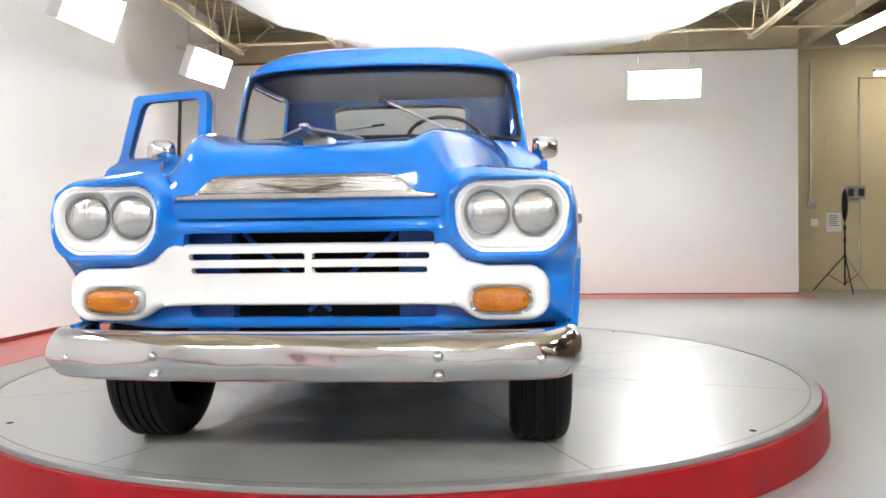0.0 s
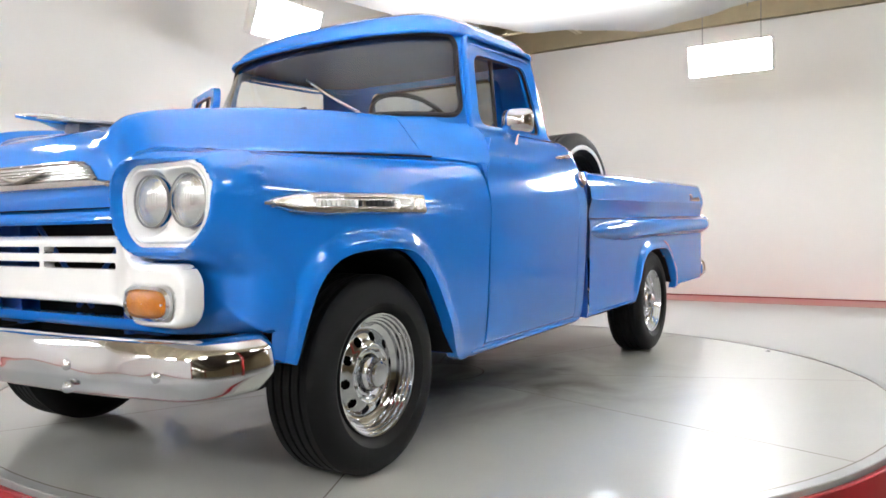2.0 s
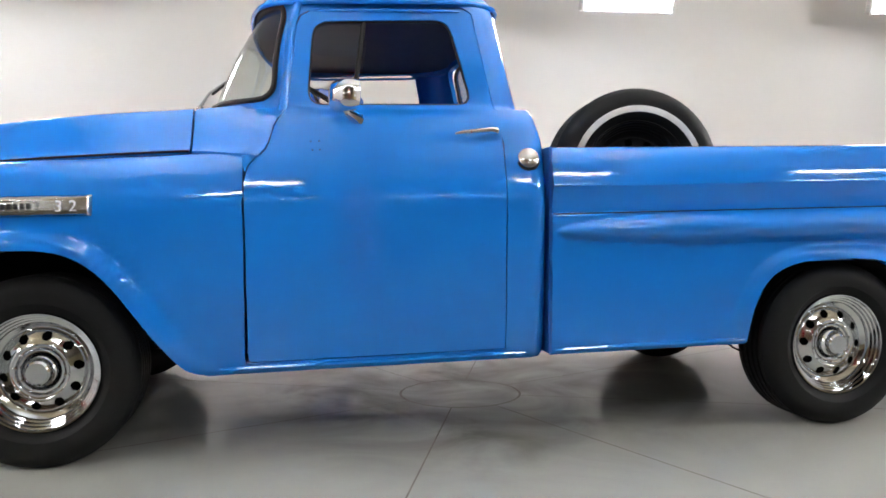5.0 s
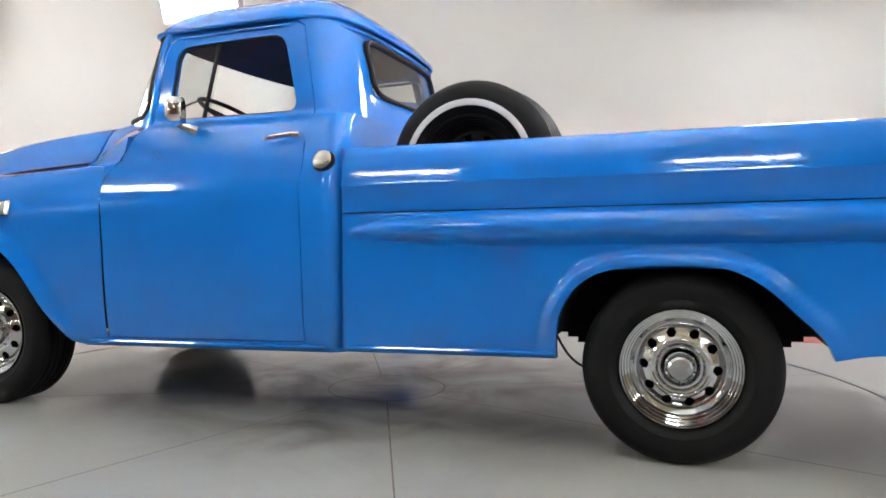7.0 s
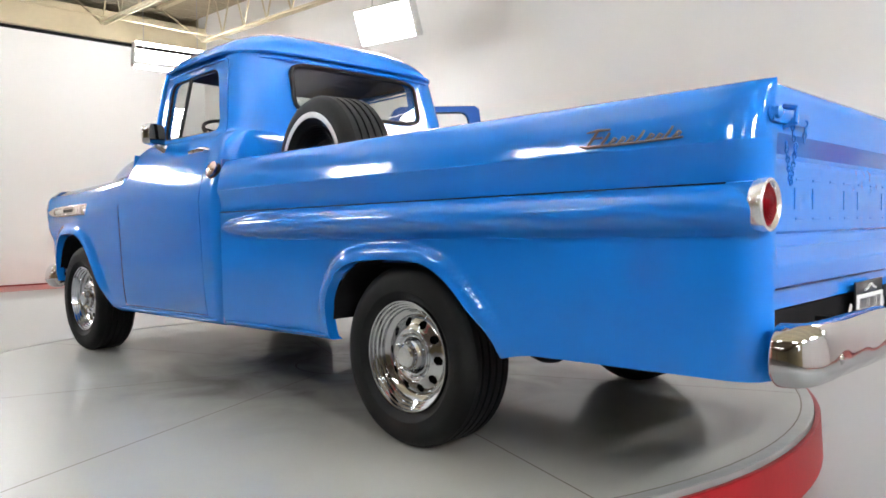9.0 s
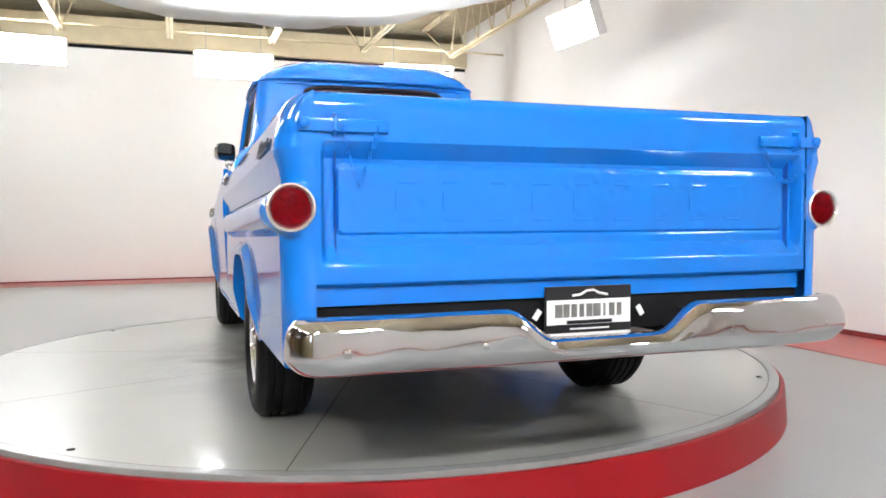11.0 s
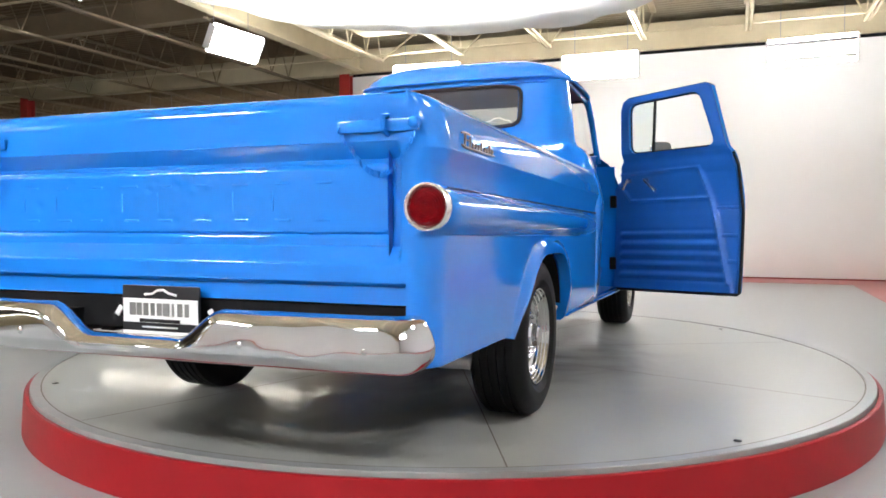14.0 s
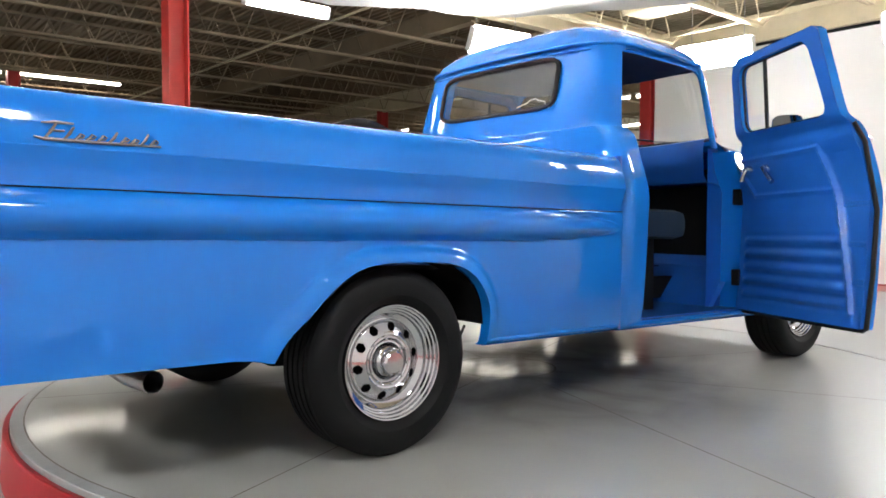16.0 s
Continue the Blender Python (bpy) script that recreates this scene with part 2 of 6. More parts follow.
def box(bm, x0, x1, y0, y1, z0, z1, bevel=0.0, m=None):
    made = bmesh.ops.create_cube(bm, size=1.0)["verts"]
    for v in made:
        v.co = Vector(((x0 + x1) / 2 + v.co.x * (x1 - x0), (y0 + y1) / 2 + v.co.y * (y1 - y0), (z0 + z1) / 2 + v.co.z * (z1 - z0)))
    if bevel:
        edges = {e for v in made for e in v.link_edges}
        made = bmesh.ops.bevel(bm, geom=list(edges), offset=bevel, segments=2, affect="EDGES", profile=0.6)["verts"]
    if m is not None:
        bmesh.ops.transform(bm, matrix=m, verts=made)
    return made


def tube(bm, pts, r, n=8, closed=False, caps=True):
    """A round bar along points; r may be one radius or one a point."""
    pts = [Vector(p) for p in pts]
    rs = r if isinstance(r, (list, tuple)) else [r] * len(pts)
    rings = []
    ref = None
    for i, p in enumerate(pts):
        a = pts[i - 1] if i or closed else p
        b = pts[(i + 1) % len(pts)] if i < len(pts) - 1 or closed else p
        t = (b - a).normalized()
        if ref is None:
            ref = t.orthogonal().normalized()
        u = (ref - t * ref.dot(t)).normalized()
        ref = u
        w = t.cross(u)
        rings.append([bm.verts.new(p + rs[i] * (math.cos(k * math.tau / n) * u + math.sin(k * math.tau / n) * w)) for k in range(n)])
    for i in range(len(rings) if closed else len(rings) - 1):
        a, b = rings[i], rings[(i + 1) % len(rings)]
        for k in range(n):
            bm.faces.new((a[k], a[(k + 1) % n], b[(k + 1) % n], b[k]))
    if caps and not closed:
        bm.faces.new(rings[0][::-1])
        bm.faces.new(rings[-1])


def lathe(bm, profile, axis="x", n=48, centre=(0, 0, 0), closed=False):
    """Turns (along, radius) points about an axis."""
    c = Vector(centre)
    rings = []
    for a, r in profile:
        ring = []
        for k in range(n):
            s, q = math.sin(k * math.tau / n) * r, math.cos(k * math.tau / n) * r
            ring.append(bm.verts.new(c + (Vector((a, q, s)) if axis == "x" else Vector((q, a, s)) if axis == "y" else Vector((q, s, a)))))
        rings.append(ring)
    pairs = list(zip(rings, rings[1:])) + ([(rings[-1], rings[0])] if closed else [])
    for a, b in pairs:
        for k in range(n):
            bm.faces.new((a[k], a[(k + 1) % n], b[(k + 1) % n], b[k]))
    if not closed:
        for ring, flip in ((rings[0], True), (rings[-1], False)):
            if profile[0 if flip else -1][1] > 1e-4:
                bm.faces.new(ring[::-1] if flip else ring)


def grid(bm, rows, close_u=False, close_v=False):
    """Faces over a grid of points (rows of equal length)."""
    vs = [[bm.verts.new(p) for p in row] for row in rows]
    nr, nc = len(vs), len(vs[0])
    for i in range(nr if close_v else nr - 1):
        for j in range(nc if close_u else nc - 1):
            a, b = vs[i], vs[(i + 1) % nr]
            quad = (a[j], a[(j + 1) % nc], b[(j + 1) % nc], b[j])
            if len(set(quad)) == 4:
                bm.faces.new(quad)
    return vs


def smooth01(a, b, x):
    t = np.clip((x - a) / (b - a), 0, 1)
    return t * t * (3 - 2 * t)


def rbox(x, y, x0, x1, y0, y1, r):
    """Signed distance to a rounded rectangle (below zero inside)."""
    dx = np.abs(x - (x0 + x1) / 2) - (x1 - x0) / 2 + r
    dy = np.abs(y - (y0 + y1) / 2) - (y1 - y0) / 2 + r
    return np.hypot(np.maximum(dx, 0), np.maximum(dy, 0)) + np.minimum(np.maximum(dx, dy), 0) - r


def poly_sd(x, y, pts):
    """Signed distance to a polygon (below zero inside)."""
    x, y = np.asarray(x, float), np.asarray(y, float)
    d = np.full(x.shape, 1e9)
    inside = np.zeros(x.shape, bool)
    for (ax, ay), (bx, by) in zip(pts, pts[1:] + pts[:1]):
        ex, ey = bx - ax, by - ay
        t = np.clip(((x - ax) * ex + (y - ay) * ey) / (ex * ex + ey * ey), 0, 1)
        d = np.minimum(d, np.hypot(x - ax - t * ex, y - ay - t * ey))
        cross = ((ay > y) != (by > y)) & (x < ex * (y - ay) / (ey if abs(ey) > 1e-12 else 1e-12) + ax)
        inside ^= cross
    return np.where(inside, -d, d)


def sheet(bm, place, us, vs, keep=None, lip=None, close_u=False):
    """A skin over a grid (u, v): place(U, V) gives points, keep(U, V) is above zero where skin stays; the edge of the
    cut is drawn onto the outline. lip: a vector by which the cut's edge is turned in."""
    U, V = np.meshgrid(us, vs)
    if keep is not None:
        du, dv = np.gradient(np.asarray(us)), np.gradient(np.asarray(vs))
        DU, DV = np.meshgrid(du, dv)
        U0, V0 = U.copy(), V.copy()
        for _ in range(3):
            k = keep(U, V)
            e = 1e-4
            gu, gv = (keep(U + e, V) - k) / e, (keep(U, V + e) - k) / e
            g2 = gu * gu + gv * gv + 1e-9
            su, sv = -k * gu / g2, -k * gv / g2
            near = (np.abs(U + su - U0) < 0.62 * DU) & (np.abs(V + sv - V0) < 0.62 * DV)
            U, V = np.where(near, U + su, U), np.where(near, V + sv, V)
    P = np.stack(place(U, V), -1)
    nr, nc = U.shape
    made = {}

    def vert(i, j):
        if (i, j) not in made:
            made[i, j] = bm.verts.new(P[i, j])
        return made[i, j]

    faces = []
    if keep is not None:
        mid = keep((U[:-1, :-1] + U[:-1, 1:] + U[1:, :-1] + U[1:, 1:]) / 4, (V[:-1, :-1] + V[:-1, 1:] + V[1:, :-1] + V[1:, 1:]) / 4)
        at_edge = np.abs(keep(U, V)) < 0.004
    for i in range(nr - 1):
        for j in range(nc if close_u else nc - 1):
            j2 = (j + 1) % nc
            if keep is not None and mid[i, j] < 0:
                continue
            faces.append(bm.faces.new((vert(i, j), vert(i, j2), vert(i + 1, j2), vert(i + 1, j))))
    if lip is not None and keep is not None:
        back = {v: k for k, v in made.items()}
        edges = [e for f in faces for e in f.edges if len(e.link_faces) == 1]
        rim = []
        for e in edges:
            (a, b) = e.verts
            if at_edge[back[a]] and at_edge[back[b]]:
                rim.append(e)
        if rim:
            ext = bmesh.ops.extrude_edge_only(bm, edges=rim)["geom"]
            for v in ext:
                if isinstance(v, bmesh.types.BMVert):
                    v.co += Vector(lip)
    return faces


# ---- the hall ----
FLOOR_Z = -0.2
WX, FY, RY, WALL_TOP = -4.48, -9.85, 8.5, 3.95
DECK_Z = 4.75


def structure(name, bm, material, label, category, smooth=False):
    return tagged(mesh_object(name, bm, material, None, "", smooth), label, category, kind="structure")


bm = bmesh.new()
box(bm, -5.2, 27, -22, 17, FLOOR_Z - 0.2, FLOOR_Z)
structure("floor", bm, FLOOR_GREY, "glossy grey epoxy floor of the hall", "floor")
for name, a in (("floor_band_side", (WX, WX + 0.95, FY, RY)), ("floor_band_rear", (WX + 0.95, 5.66, RY - 0.9, RY)), ("floor_band_front", (WX + 0.95, 6.0, FY, FY + 0.95))):
    bm = bmesh.new()
    box(bm, *a, FLOOR_Z + 0.0005, FLOOR_Z + 0.004)
    structure(name, bm, RED_FLOOR, "red painted floor band, paled for the wall's glare", "floor marking")
bm = bmesh.new()
box(bm, WX - 0.2, WX, FY - 0.2, RY + 0.2, FLOOR_Z, DECK_Z)
structure("wall_side", bm, WALL_WHITE, "smooth white painted studio wall", "wall")
bm = bmesh.new()
box(bm, WX, 6.0, FY - 0.2, FY, FLOOR_Z, WALL_TOP)
structure("wall_front", bm, WALL_WHITE, "white studio wall under a beige beam", "wall")
bm = bmesh.new()
box(bm, WX, 5.66, RY, RY + 0.12, FLOOR_Z, WALL_TOP)
structure("wall_rear", bm, WALL_WHITE, "white studio wall panel with an open end", "wall")
bm = bmesh.new()
box(bm, WX - 0.2, 27, RY + 0.9, RY + 1.1, FLOOR_Z, DECK_Z)
structure("wall_back", bm, BEIGE, "beige painted block wall behind the studio", "wall")
bm = bmesh.new()
box(bm, 26.8, 27, -22, RY + 0.9, FLOOR_Z, DECK_Z)
structure("wall_far_side", bm, BEIGE, "beige painted wall of the hall", "wall")
bm = bmesh.new()
box(bm, WX - 0.2, 26.8, -21, -20.8, FLOOR_Z, DECK_Z)
structure("wall_far_front", bm, FAR_WALL, "pale beige wall at the hall's end", "wall")
bm = bmesh.new()
box(bm, WX - 0.2, WX, -20.8, FY - 0.2, FLOOR_Z, DECK_Z)
structure("wall_far_corner", bm, BEIGE, "beige wall beside the studio", "wall")

for name, a, top in (("baseboard_side", (WX, WX + 0.012, FY + 0.012, RY - 0.012), 0.05), ("baseboard_rear", (WX + 0.012, 5.66, RY - 0.012, RY), 0.022), ("baseboard_front", (WX + 0.012, 6.0, FY, FY + 0.012), 0.028)):
    bm = bmesh.new()
    box(bm, *a, FLOOR_Z + 0.004, FLOOR_Z + top)
    structure(name, bm, RED_TRIM, "low dark red foot strip along the white wall", "baseboard")

# roof deck: ribbed sheet over the studio and the hall
bm = bmesh.new()
pts = []
for k in range(int(30.8 / 0.15)):
    yy = -21.0 + k * 0.15
    for dy, dz in ((0, 0), (0.05, 0), (0.065, 0.04), (0.135, 0.04)):
        pts.append((yy + dy, DECK_Z + dz))
grid(bm, [[(x, yy, zz) for yy, zz in pts] for x in (WX - 0.2, 6.2)])
structure("ceiling", bm, DECK_BEIGE, "ribbed beige steel roof deck", "ceiling")
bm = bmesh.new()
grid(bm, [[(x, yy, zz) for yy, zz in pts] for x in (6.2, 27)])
structure("ceiling_hall", bm, DECK_SHADED, "ribbed steel roof deck, darkened for the dim hall", "ceiling")

# beams on the walls
bm = bmesh.new()
box(bm, WX, 27, FY - 0.15, FY + 0.1, WALL_TOP + 0.06, 4.5, 0.01)
structure("beam_front", bm, STEEL_BEIGE, "deep beige steel beam above the white wall", "beam")
bm = bmesh.new()
box(bm, WX, 6.0, FY - 0.1, FY, WALL_TOP, WALL_TOP + 0.06)
structure("trim_front", bm, DARK, "dark gap strip along the wall's top", "trim")
bm = bmesh.new()
box(bm, WX, 27, RY + 0.3, RY + 0.5, 4.05, 4.4, 0.01)
structure("beam_rear", bm, STEEL_BEIGE, "beige steel beam behind the white panel", "beam")
bm = bmesh.new()
for z0, z1, w in ((4.05, 4.08, 0.1), (4.08, 4.5, 0.012), (4.5, 4.53, 0.1)):
    box(bm, 5.8 - w, 5.8 + w, FY + 0.1, RY + 0.3, z0, z1)
structure("beam_side", bm, STEEL_BEIGE, "beige steel girder over the columns", "beam")


def joist(x, y0, y1, chord=3.83, deck=4.68, steel=STEEL_BEIGE):
    """An open-web steel joist along y: two chords and slanting rods."""
    top = empty("roof_joist")
    b = bmesh.new()
    box(b, x - 0.05, x + 0.05, y0, y1, deck, deck + 0.05)
    part("top_chord", b, steel, top, smooth=False)
    b = bmesh.new()
    ends = 1.6
    box(b, x - 0.05, x - 0.012, y0 + ends, y1 - ends, chord, chord + 0.04)
    box(b, x + 0.012, x + 0.05, y0 + ends, y1 - ends, chord, chord + 0.04)
    part("bottom_chord", b, steel, top, smooth=False)
    b = bmesh.new()
    n = int((y1 - y0 - 2 * ends) / 0.62)
    step = (y1 - y0 - 2 * ends) / n
    for i in range(n):
        a = y0 + ends + i * step
        tube(b, [(x, a, chord + 0.02), (x, a + step / 2, deck)], 0.012, 5)
        tube(b, [(x, a + step / 2, deck), (x, a + step, chord + 0.02)], 0.012, 5)
    tube(b, [(x, y0 + ends, chord + 0.02), (x, y0 + 0.1, deck)], 0.016, 5)
    tube(b, [(x, y1 - ends, chord + 0.02), (x, y1 - 0.1, deck)], 0.016, 5)
    part("web_rods", b, steel, top, smooth=False)
    return tagged(top, "beige open-web steel roof joist", "joist", "roof joists", "structure")


for x in (-3.55, -1.9, -0.3, 1.3, 2.9, 4.5):
    joist(x, FY + 0.1, RY + 0.35)
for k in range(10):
    joist(7.4 + 1.9 * k, -20.6, RY + 0.7, 3.95, 4.68, STEEL_SHADED)
for yy in (-7.9, -3.0, 2.5, 6.9):
    bm = bmesh.new()
    tube(bm, [(WX, yy, 3.9), (26.5, yy, 3.9)], 0.02, 6)
    structure("bridging_rod", bm, STEEL_BEIGE, "beige rod tying the joists together", "rod")
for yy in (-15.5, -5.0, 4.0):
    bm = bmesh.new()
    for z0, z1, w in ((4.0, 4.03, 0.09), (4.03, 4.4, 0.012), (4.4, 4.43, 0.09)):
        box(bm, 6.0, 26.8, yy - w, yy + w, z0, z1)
    structure("beam_hall", bm, STEEL_SHADED, "beige steel beam under the hall's roof", "beam")


def column(x, y, top):
    b = bmesh.new()
    for a in ((-0.12, 0.12, -0.12, -0.1), (-0.12, 0.12, 0.1, 0.12), (-0.008, 0.008, -0.1, 0.1)):
        box(b, x + a[0], x + a[1], y + a[2], y + a[3], FLOOR_Z, top)
    box(b, x - 0.17, x + 0.17, y - 0.17, y + 0.17, FLOOR_Z, FLOOR_Z + 0.02)
    return structure("steel_column", b, RED_STEEL, "red painted steel column of the hall", "column")


column(5.8, -0.1, 4.05)
column(6.13, FY + 0.03, 4.0)
column(15.5, -9.8, 4.05)
column(15.5, -0.1, 4.05)


# ---- turntable ----
PC, PR = (0.025, 0.163), 2.432
turntable = empty("turntable", pose(PC[0], PC[1], 0))
bm = bmesh.new()
n = 160
lathe(bm, [(-0.035, 0.0), (-0.035, PR), (-0.006, PR), (0.0, PR - 0.006), (0.0, 0.0)], "z", n)
bmesh.ops.remove_doubles(bm, verts=bm.verts, dist=1e-5)
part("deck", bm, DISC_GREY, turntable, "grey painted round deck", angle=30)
bm = bmesh.new()
lathe(bm, [(-0.03, PR + 0.006), (0.0, PR + 0.006), (0.003, PR + 0.003), (0.003, PR - 0.040), (0.0005, PR - 0.040), (0.0005, PR - 0.0)], "z", n)
bmesh.ops.delete(bm, geom=[f for f in bm.faces if len(f.verts) > 4], context="FACES_ONLY")
part("edge_strip", bm, EDGE_GREY, turntable, "pale grey metal edge strip", angle=30)
bm = bmesh.new()
lathe(bm, [(FLOOR_Z + 0.0005, PR + 0.045), (-0.020, PR + 0.033), (-0.016, PR + 0.027), (-0.018, PR + 0.011), (-0.19, PR + 0.010)], "z", n)
bmesh.ops.delete(bm, geom=[f for f in bm.faces if len(f.verts) > 4], context="FACES_ONLY")
part("skirt", bm, RED_SKIRT, turntable, "glossy red painted skirt", angle=30)


def seam(pts, w=0.006):
    b = bmesh.new()
    for (ax, ay), (bx, by) in zip(pts, pts[1:]):
        d = Vector((bx - ax, by - ay, 0)).normalized()
        s = Vector((-d.y, d.x, 0)) * w / 2
        a, c = Vector((ax, ay, 0.0012)), Vector((bx, by, 0.0012))
        b.faces.new([b.verts.new(p) for p in (a - s, c - s, c + s, a + s)])
    part("deck_joint", b, SEAM, turntable, smooth=False)


HUB = (0.004, -0.047)
for ang in (21.5, 69, 115, 163, 207.5, 248, 293.5, 341):
    a = radians(ang)
    seam([(HUB[0] + 0.30 * math.cos(a), HUB[1] + 0.30 * math.sin(a)), ((PR - 0.049) * math.cos(a), (PR - 0.049) * math.sin(a))])
seam([(HUB[0] + 0.30 * math.cos(k * math.tau / 48), HUB[1] + 0.30 * math.sin(k * math.tau / 48)) for k in range(49)], 0.011)
seam([((PR - 0.046) * math.cos(k * math.tau / 120), (PR - 0.046) * math.sin(k * math.tau / 120)) for k in range(121)], 0.006)
for bx, by in ((1.58, 1.70), (-1.75, 1.55), (1.69, -1.62), (-1.65, -1.6)):
    bm = bmesh.new()
    lathe(bm, [(0.0, 0.016), (0.0016, 0.016), (0.0016, 0.0)], "z", 14, (bx, by, 0))
    part("bolt_hole", bm, DARK, turntable)
tagged(turntable, "round grey vehicle turntable with a red skirt", "turntable")


# ---- studio lamps ----
def lamp(centre, aim, width=1.14, high=0.46, tubes=6, lit=TUBE, case=0.8, hood=0.0):
    m = look(centre, aim)
    top = empty("studio_lamp", m)
    w, h = width / 2, high / 2
    b = bmesh.new()
    box(b, -w, w, -h * case, h * case, 0.02, 0.09, 0.01)
    part("housing", b, LAMP_CASE, top, smooth=False)
    for s in (-1, 1):
        b = bmesh.new()
        box(b, s * w - 0.015, s * w + 0.015, -h * max(case, 0.8), h * max(case, 0.8), -0.05, 0.05, 0.004)
        part("end_cap", b, LAMP_CASE, top, smooth=False)
    for k in range(tubes):
        b = bmesh.new()
        yy = -h + (k + 0.5) * high / tubes
        tube(b, [(-w + 0.016, yy, -0.012), (w - 0.016, yy, -0.012)], min(0.026, high / tubes * 0.36), 10)
        part("tube", b, lit, top)
    # added side sheets that keep the lamp's light off the walls
    if hood:
        for sx, sy in ((-1, 0), (1, 0), (0, -1), (0, 1)):
            b = bmesh.new()
            if sx:
                box(b, sx * (w + 0.03) - 0.004, sx * (w + 0.03) + 0.004, -h - 0.03, h + 0.03, -hood, 0.09)
            else:
                box(b, -w - 0.026, w + 0.026, sy * (h + 0.03) - 0.004, sy * (h + 0.03) + 0.004, -hood, 0.09)
            part("light_cutoff_side", b, LAMP_CASE, top, smooth=False)
    up = m.inverted().to_3x3() @ Vector((0, 0, 1))
    for s in (-0.7, 0.7):
        b = bmesh.new()
        p = Vector((s * w, 0, 0.085))
        tube(b, [p, p + up * (DECK_Z + 0.01 - (m @ p).z)], 0.006, 5)
        part("hanger", b, GREY_METAL, top)
    return tagged(top, "hanging panel of lit white fluorescent tubes", "lamp", "studio lamps")


for x, z in ((-2.77, 3.36), (0.335, 3.36), (3.37, 3.42)):
    lamp((x, -7.65, z), (x * 0.8, 0, 1.4), 1.22, tubes=4, lit=TUBE_MID if x < -2 else TUBE_STRONG, case=0.12 if x < -2 else 0.72)
for x in (0.40, 3.05):
    lamp((x, 6.65, 3.05), (x * 0.9, 0, 1.6), 1.04, 0.40, lit=TUBE_REAR, case=1.0)
lamp((-3.60, 5.95, 3.34), (0.5, 5.0, 1.6), 0.92, 0.42, lit=TUBE_MID, case=1.05)
lamp((-3.45, 2.55, 3.17), (1, 2.3, 1.5), 0.94, 0.42, lit=TUBE_MID, case=1.05)
lamp((-3.48, -3.45, 3.28), (1, -3.0, 1.6), 0.92, 0.42, lit=TUBE, case=1.05)
lamp((5.55, -5.1, 3.6), (0.5, -4.6, 1.2), 1.1, 0.46, lit=TUBE_MID)
for yy in (-1.3, 2.0, 5.3):
    lamp((5.3, yy, 3.45), (0.5, yy * 0.9, 1.2), 1.1, 0.19, tubes=2, lit=TUBE_MID)
# unseen lamps, added above the fabric so that it glows and lights the truck
for x, yy in ((0.1, -1.3), (1.7, -1.3), (0.1, 1.1), (1.7, 1.1)):
    lamp((x, yy, 4.1), (x, yy + 0.01, 0.0), 1.14, 0.46, lit=TUBE_HIGH, hood=0.45)


def strip_light(x, y, z, along_x=True):
    """A bare fluorescent batten under the hall's roof."""
    top = empty("strip_light", pose(x, y, z, 0, 0, 0 if along_x else 90))
    b = bmesh.new()
    box(b, -1.2, 1.2, -0.06, 0.06, 0.03, 0.09, 0.01)
    part("batten", b, LAMP_CASE, top, smooth=False)
    b = bmesh.new()
    tube(b, [(-1.18, 0, 0.0), (1.18, 0, 0.0)], 0.028, 8)
    part("tube", b, STRIP, top)
    for sx in (-0.9, 0.9):
        b = bmesh.new()
        tube(b, [(sx, 0, 0.08), (sx, 0, DECK_Z - z)], 0.006, 5)
        part("hanger", b, GREY_METAL, top)
    return tagged(top, "bare lit fluorescent strip light under the roof", "strip light", "hall strip lights")


for yy in (-18.6, -13.6):
    for x in (8.0, 10.6, 13.2, 15.8, 20.5):
        strip_light(x, yy, 4.1)
for yy in (-1.35, 1.2, 3.75):
    strip_light(16.25, yy, 4.1, False)
strip_light(8.0, 8.3, 3.45)


# ---- fabric diffuser over the turntable ----
bm = bmesh.new()
CX, CY, AX, AY = 0.741, -0.316, 2.29, 3.2
rows = []
for i in range(15):
    f = i / 14
    row = []
    for k in range(96):
        a = k * math.tau / 96
        wave = 0.02 * f ** 4 * math.sin(11 * a + 1.3 * math.sin(3 * a)) + 0.008 * f ** 3 * math.sin(29 * a) + 0.012 * f * math.sin(5 * a + 9 * f)
        row.append((CX + AX * f * math.cos(a), CY + AY * f * math.sin(a), 2.593 + 0.191 * f ** 2.2 + wave - 0.061 * AY * f * math.sin(a) + 0.022 * AX * f * math.cos(a)))
    rows.append(row)
grid(bm, rows, close_u=True)
bmesh.ops.remove_doubles(bm, verts=bm.verts, dist=1e-5)
fabric = mesh_object("fabric_diffuser", bm, FABRIC, None, "", True, 80)
tagged(fabric, "large white sagging fabric diffuser hung from the joists", "diffuser")
for k in range(12):
    a = (k + 0.5) * math.tau / 12
    bm = bmesh.new()
    x0, y0 = CX + AX * math.cos(a), CY + AY * math.sin(a)
    z0 = 2.784 - 0.061 * AY * math.sin(a) + 0.022 * AX * math.cos(a)
    tube(bm, [(x0 - 0.05 * math.cos(a), y0 - 0.05 * math.sin(a), z0 - 0.02), (x0 + 0.25 * math.cos(a), y0 + 0.25 * math.sin(a), 4.76)], 0.004, 5)
    part("cord", bm, GREY_METAL, fabric)

# ---- the pickup truck ----
# Body heights are given for a level body; RAKE tips the body nose-down on its wheels.
RAKE = 0.02
truck = empty("pickup_truck")


def bpart(name, bm, material, parent=None, label="", s=1, smooth=True, angle=40, rake=True):
    """A part of the body; s=-1 mirrors it to the other side."""
    for v in bm.verts:
        if rake:
            v.co.z += RAKE * v.co.y
        v.co.x *= s
    if s < 0:
        bmesh.ops.reverse_faces(bm, faces=bm.faces)
    return part(name, bm, material, parent or truck, label, smooth, angle)


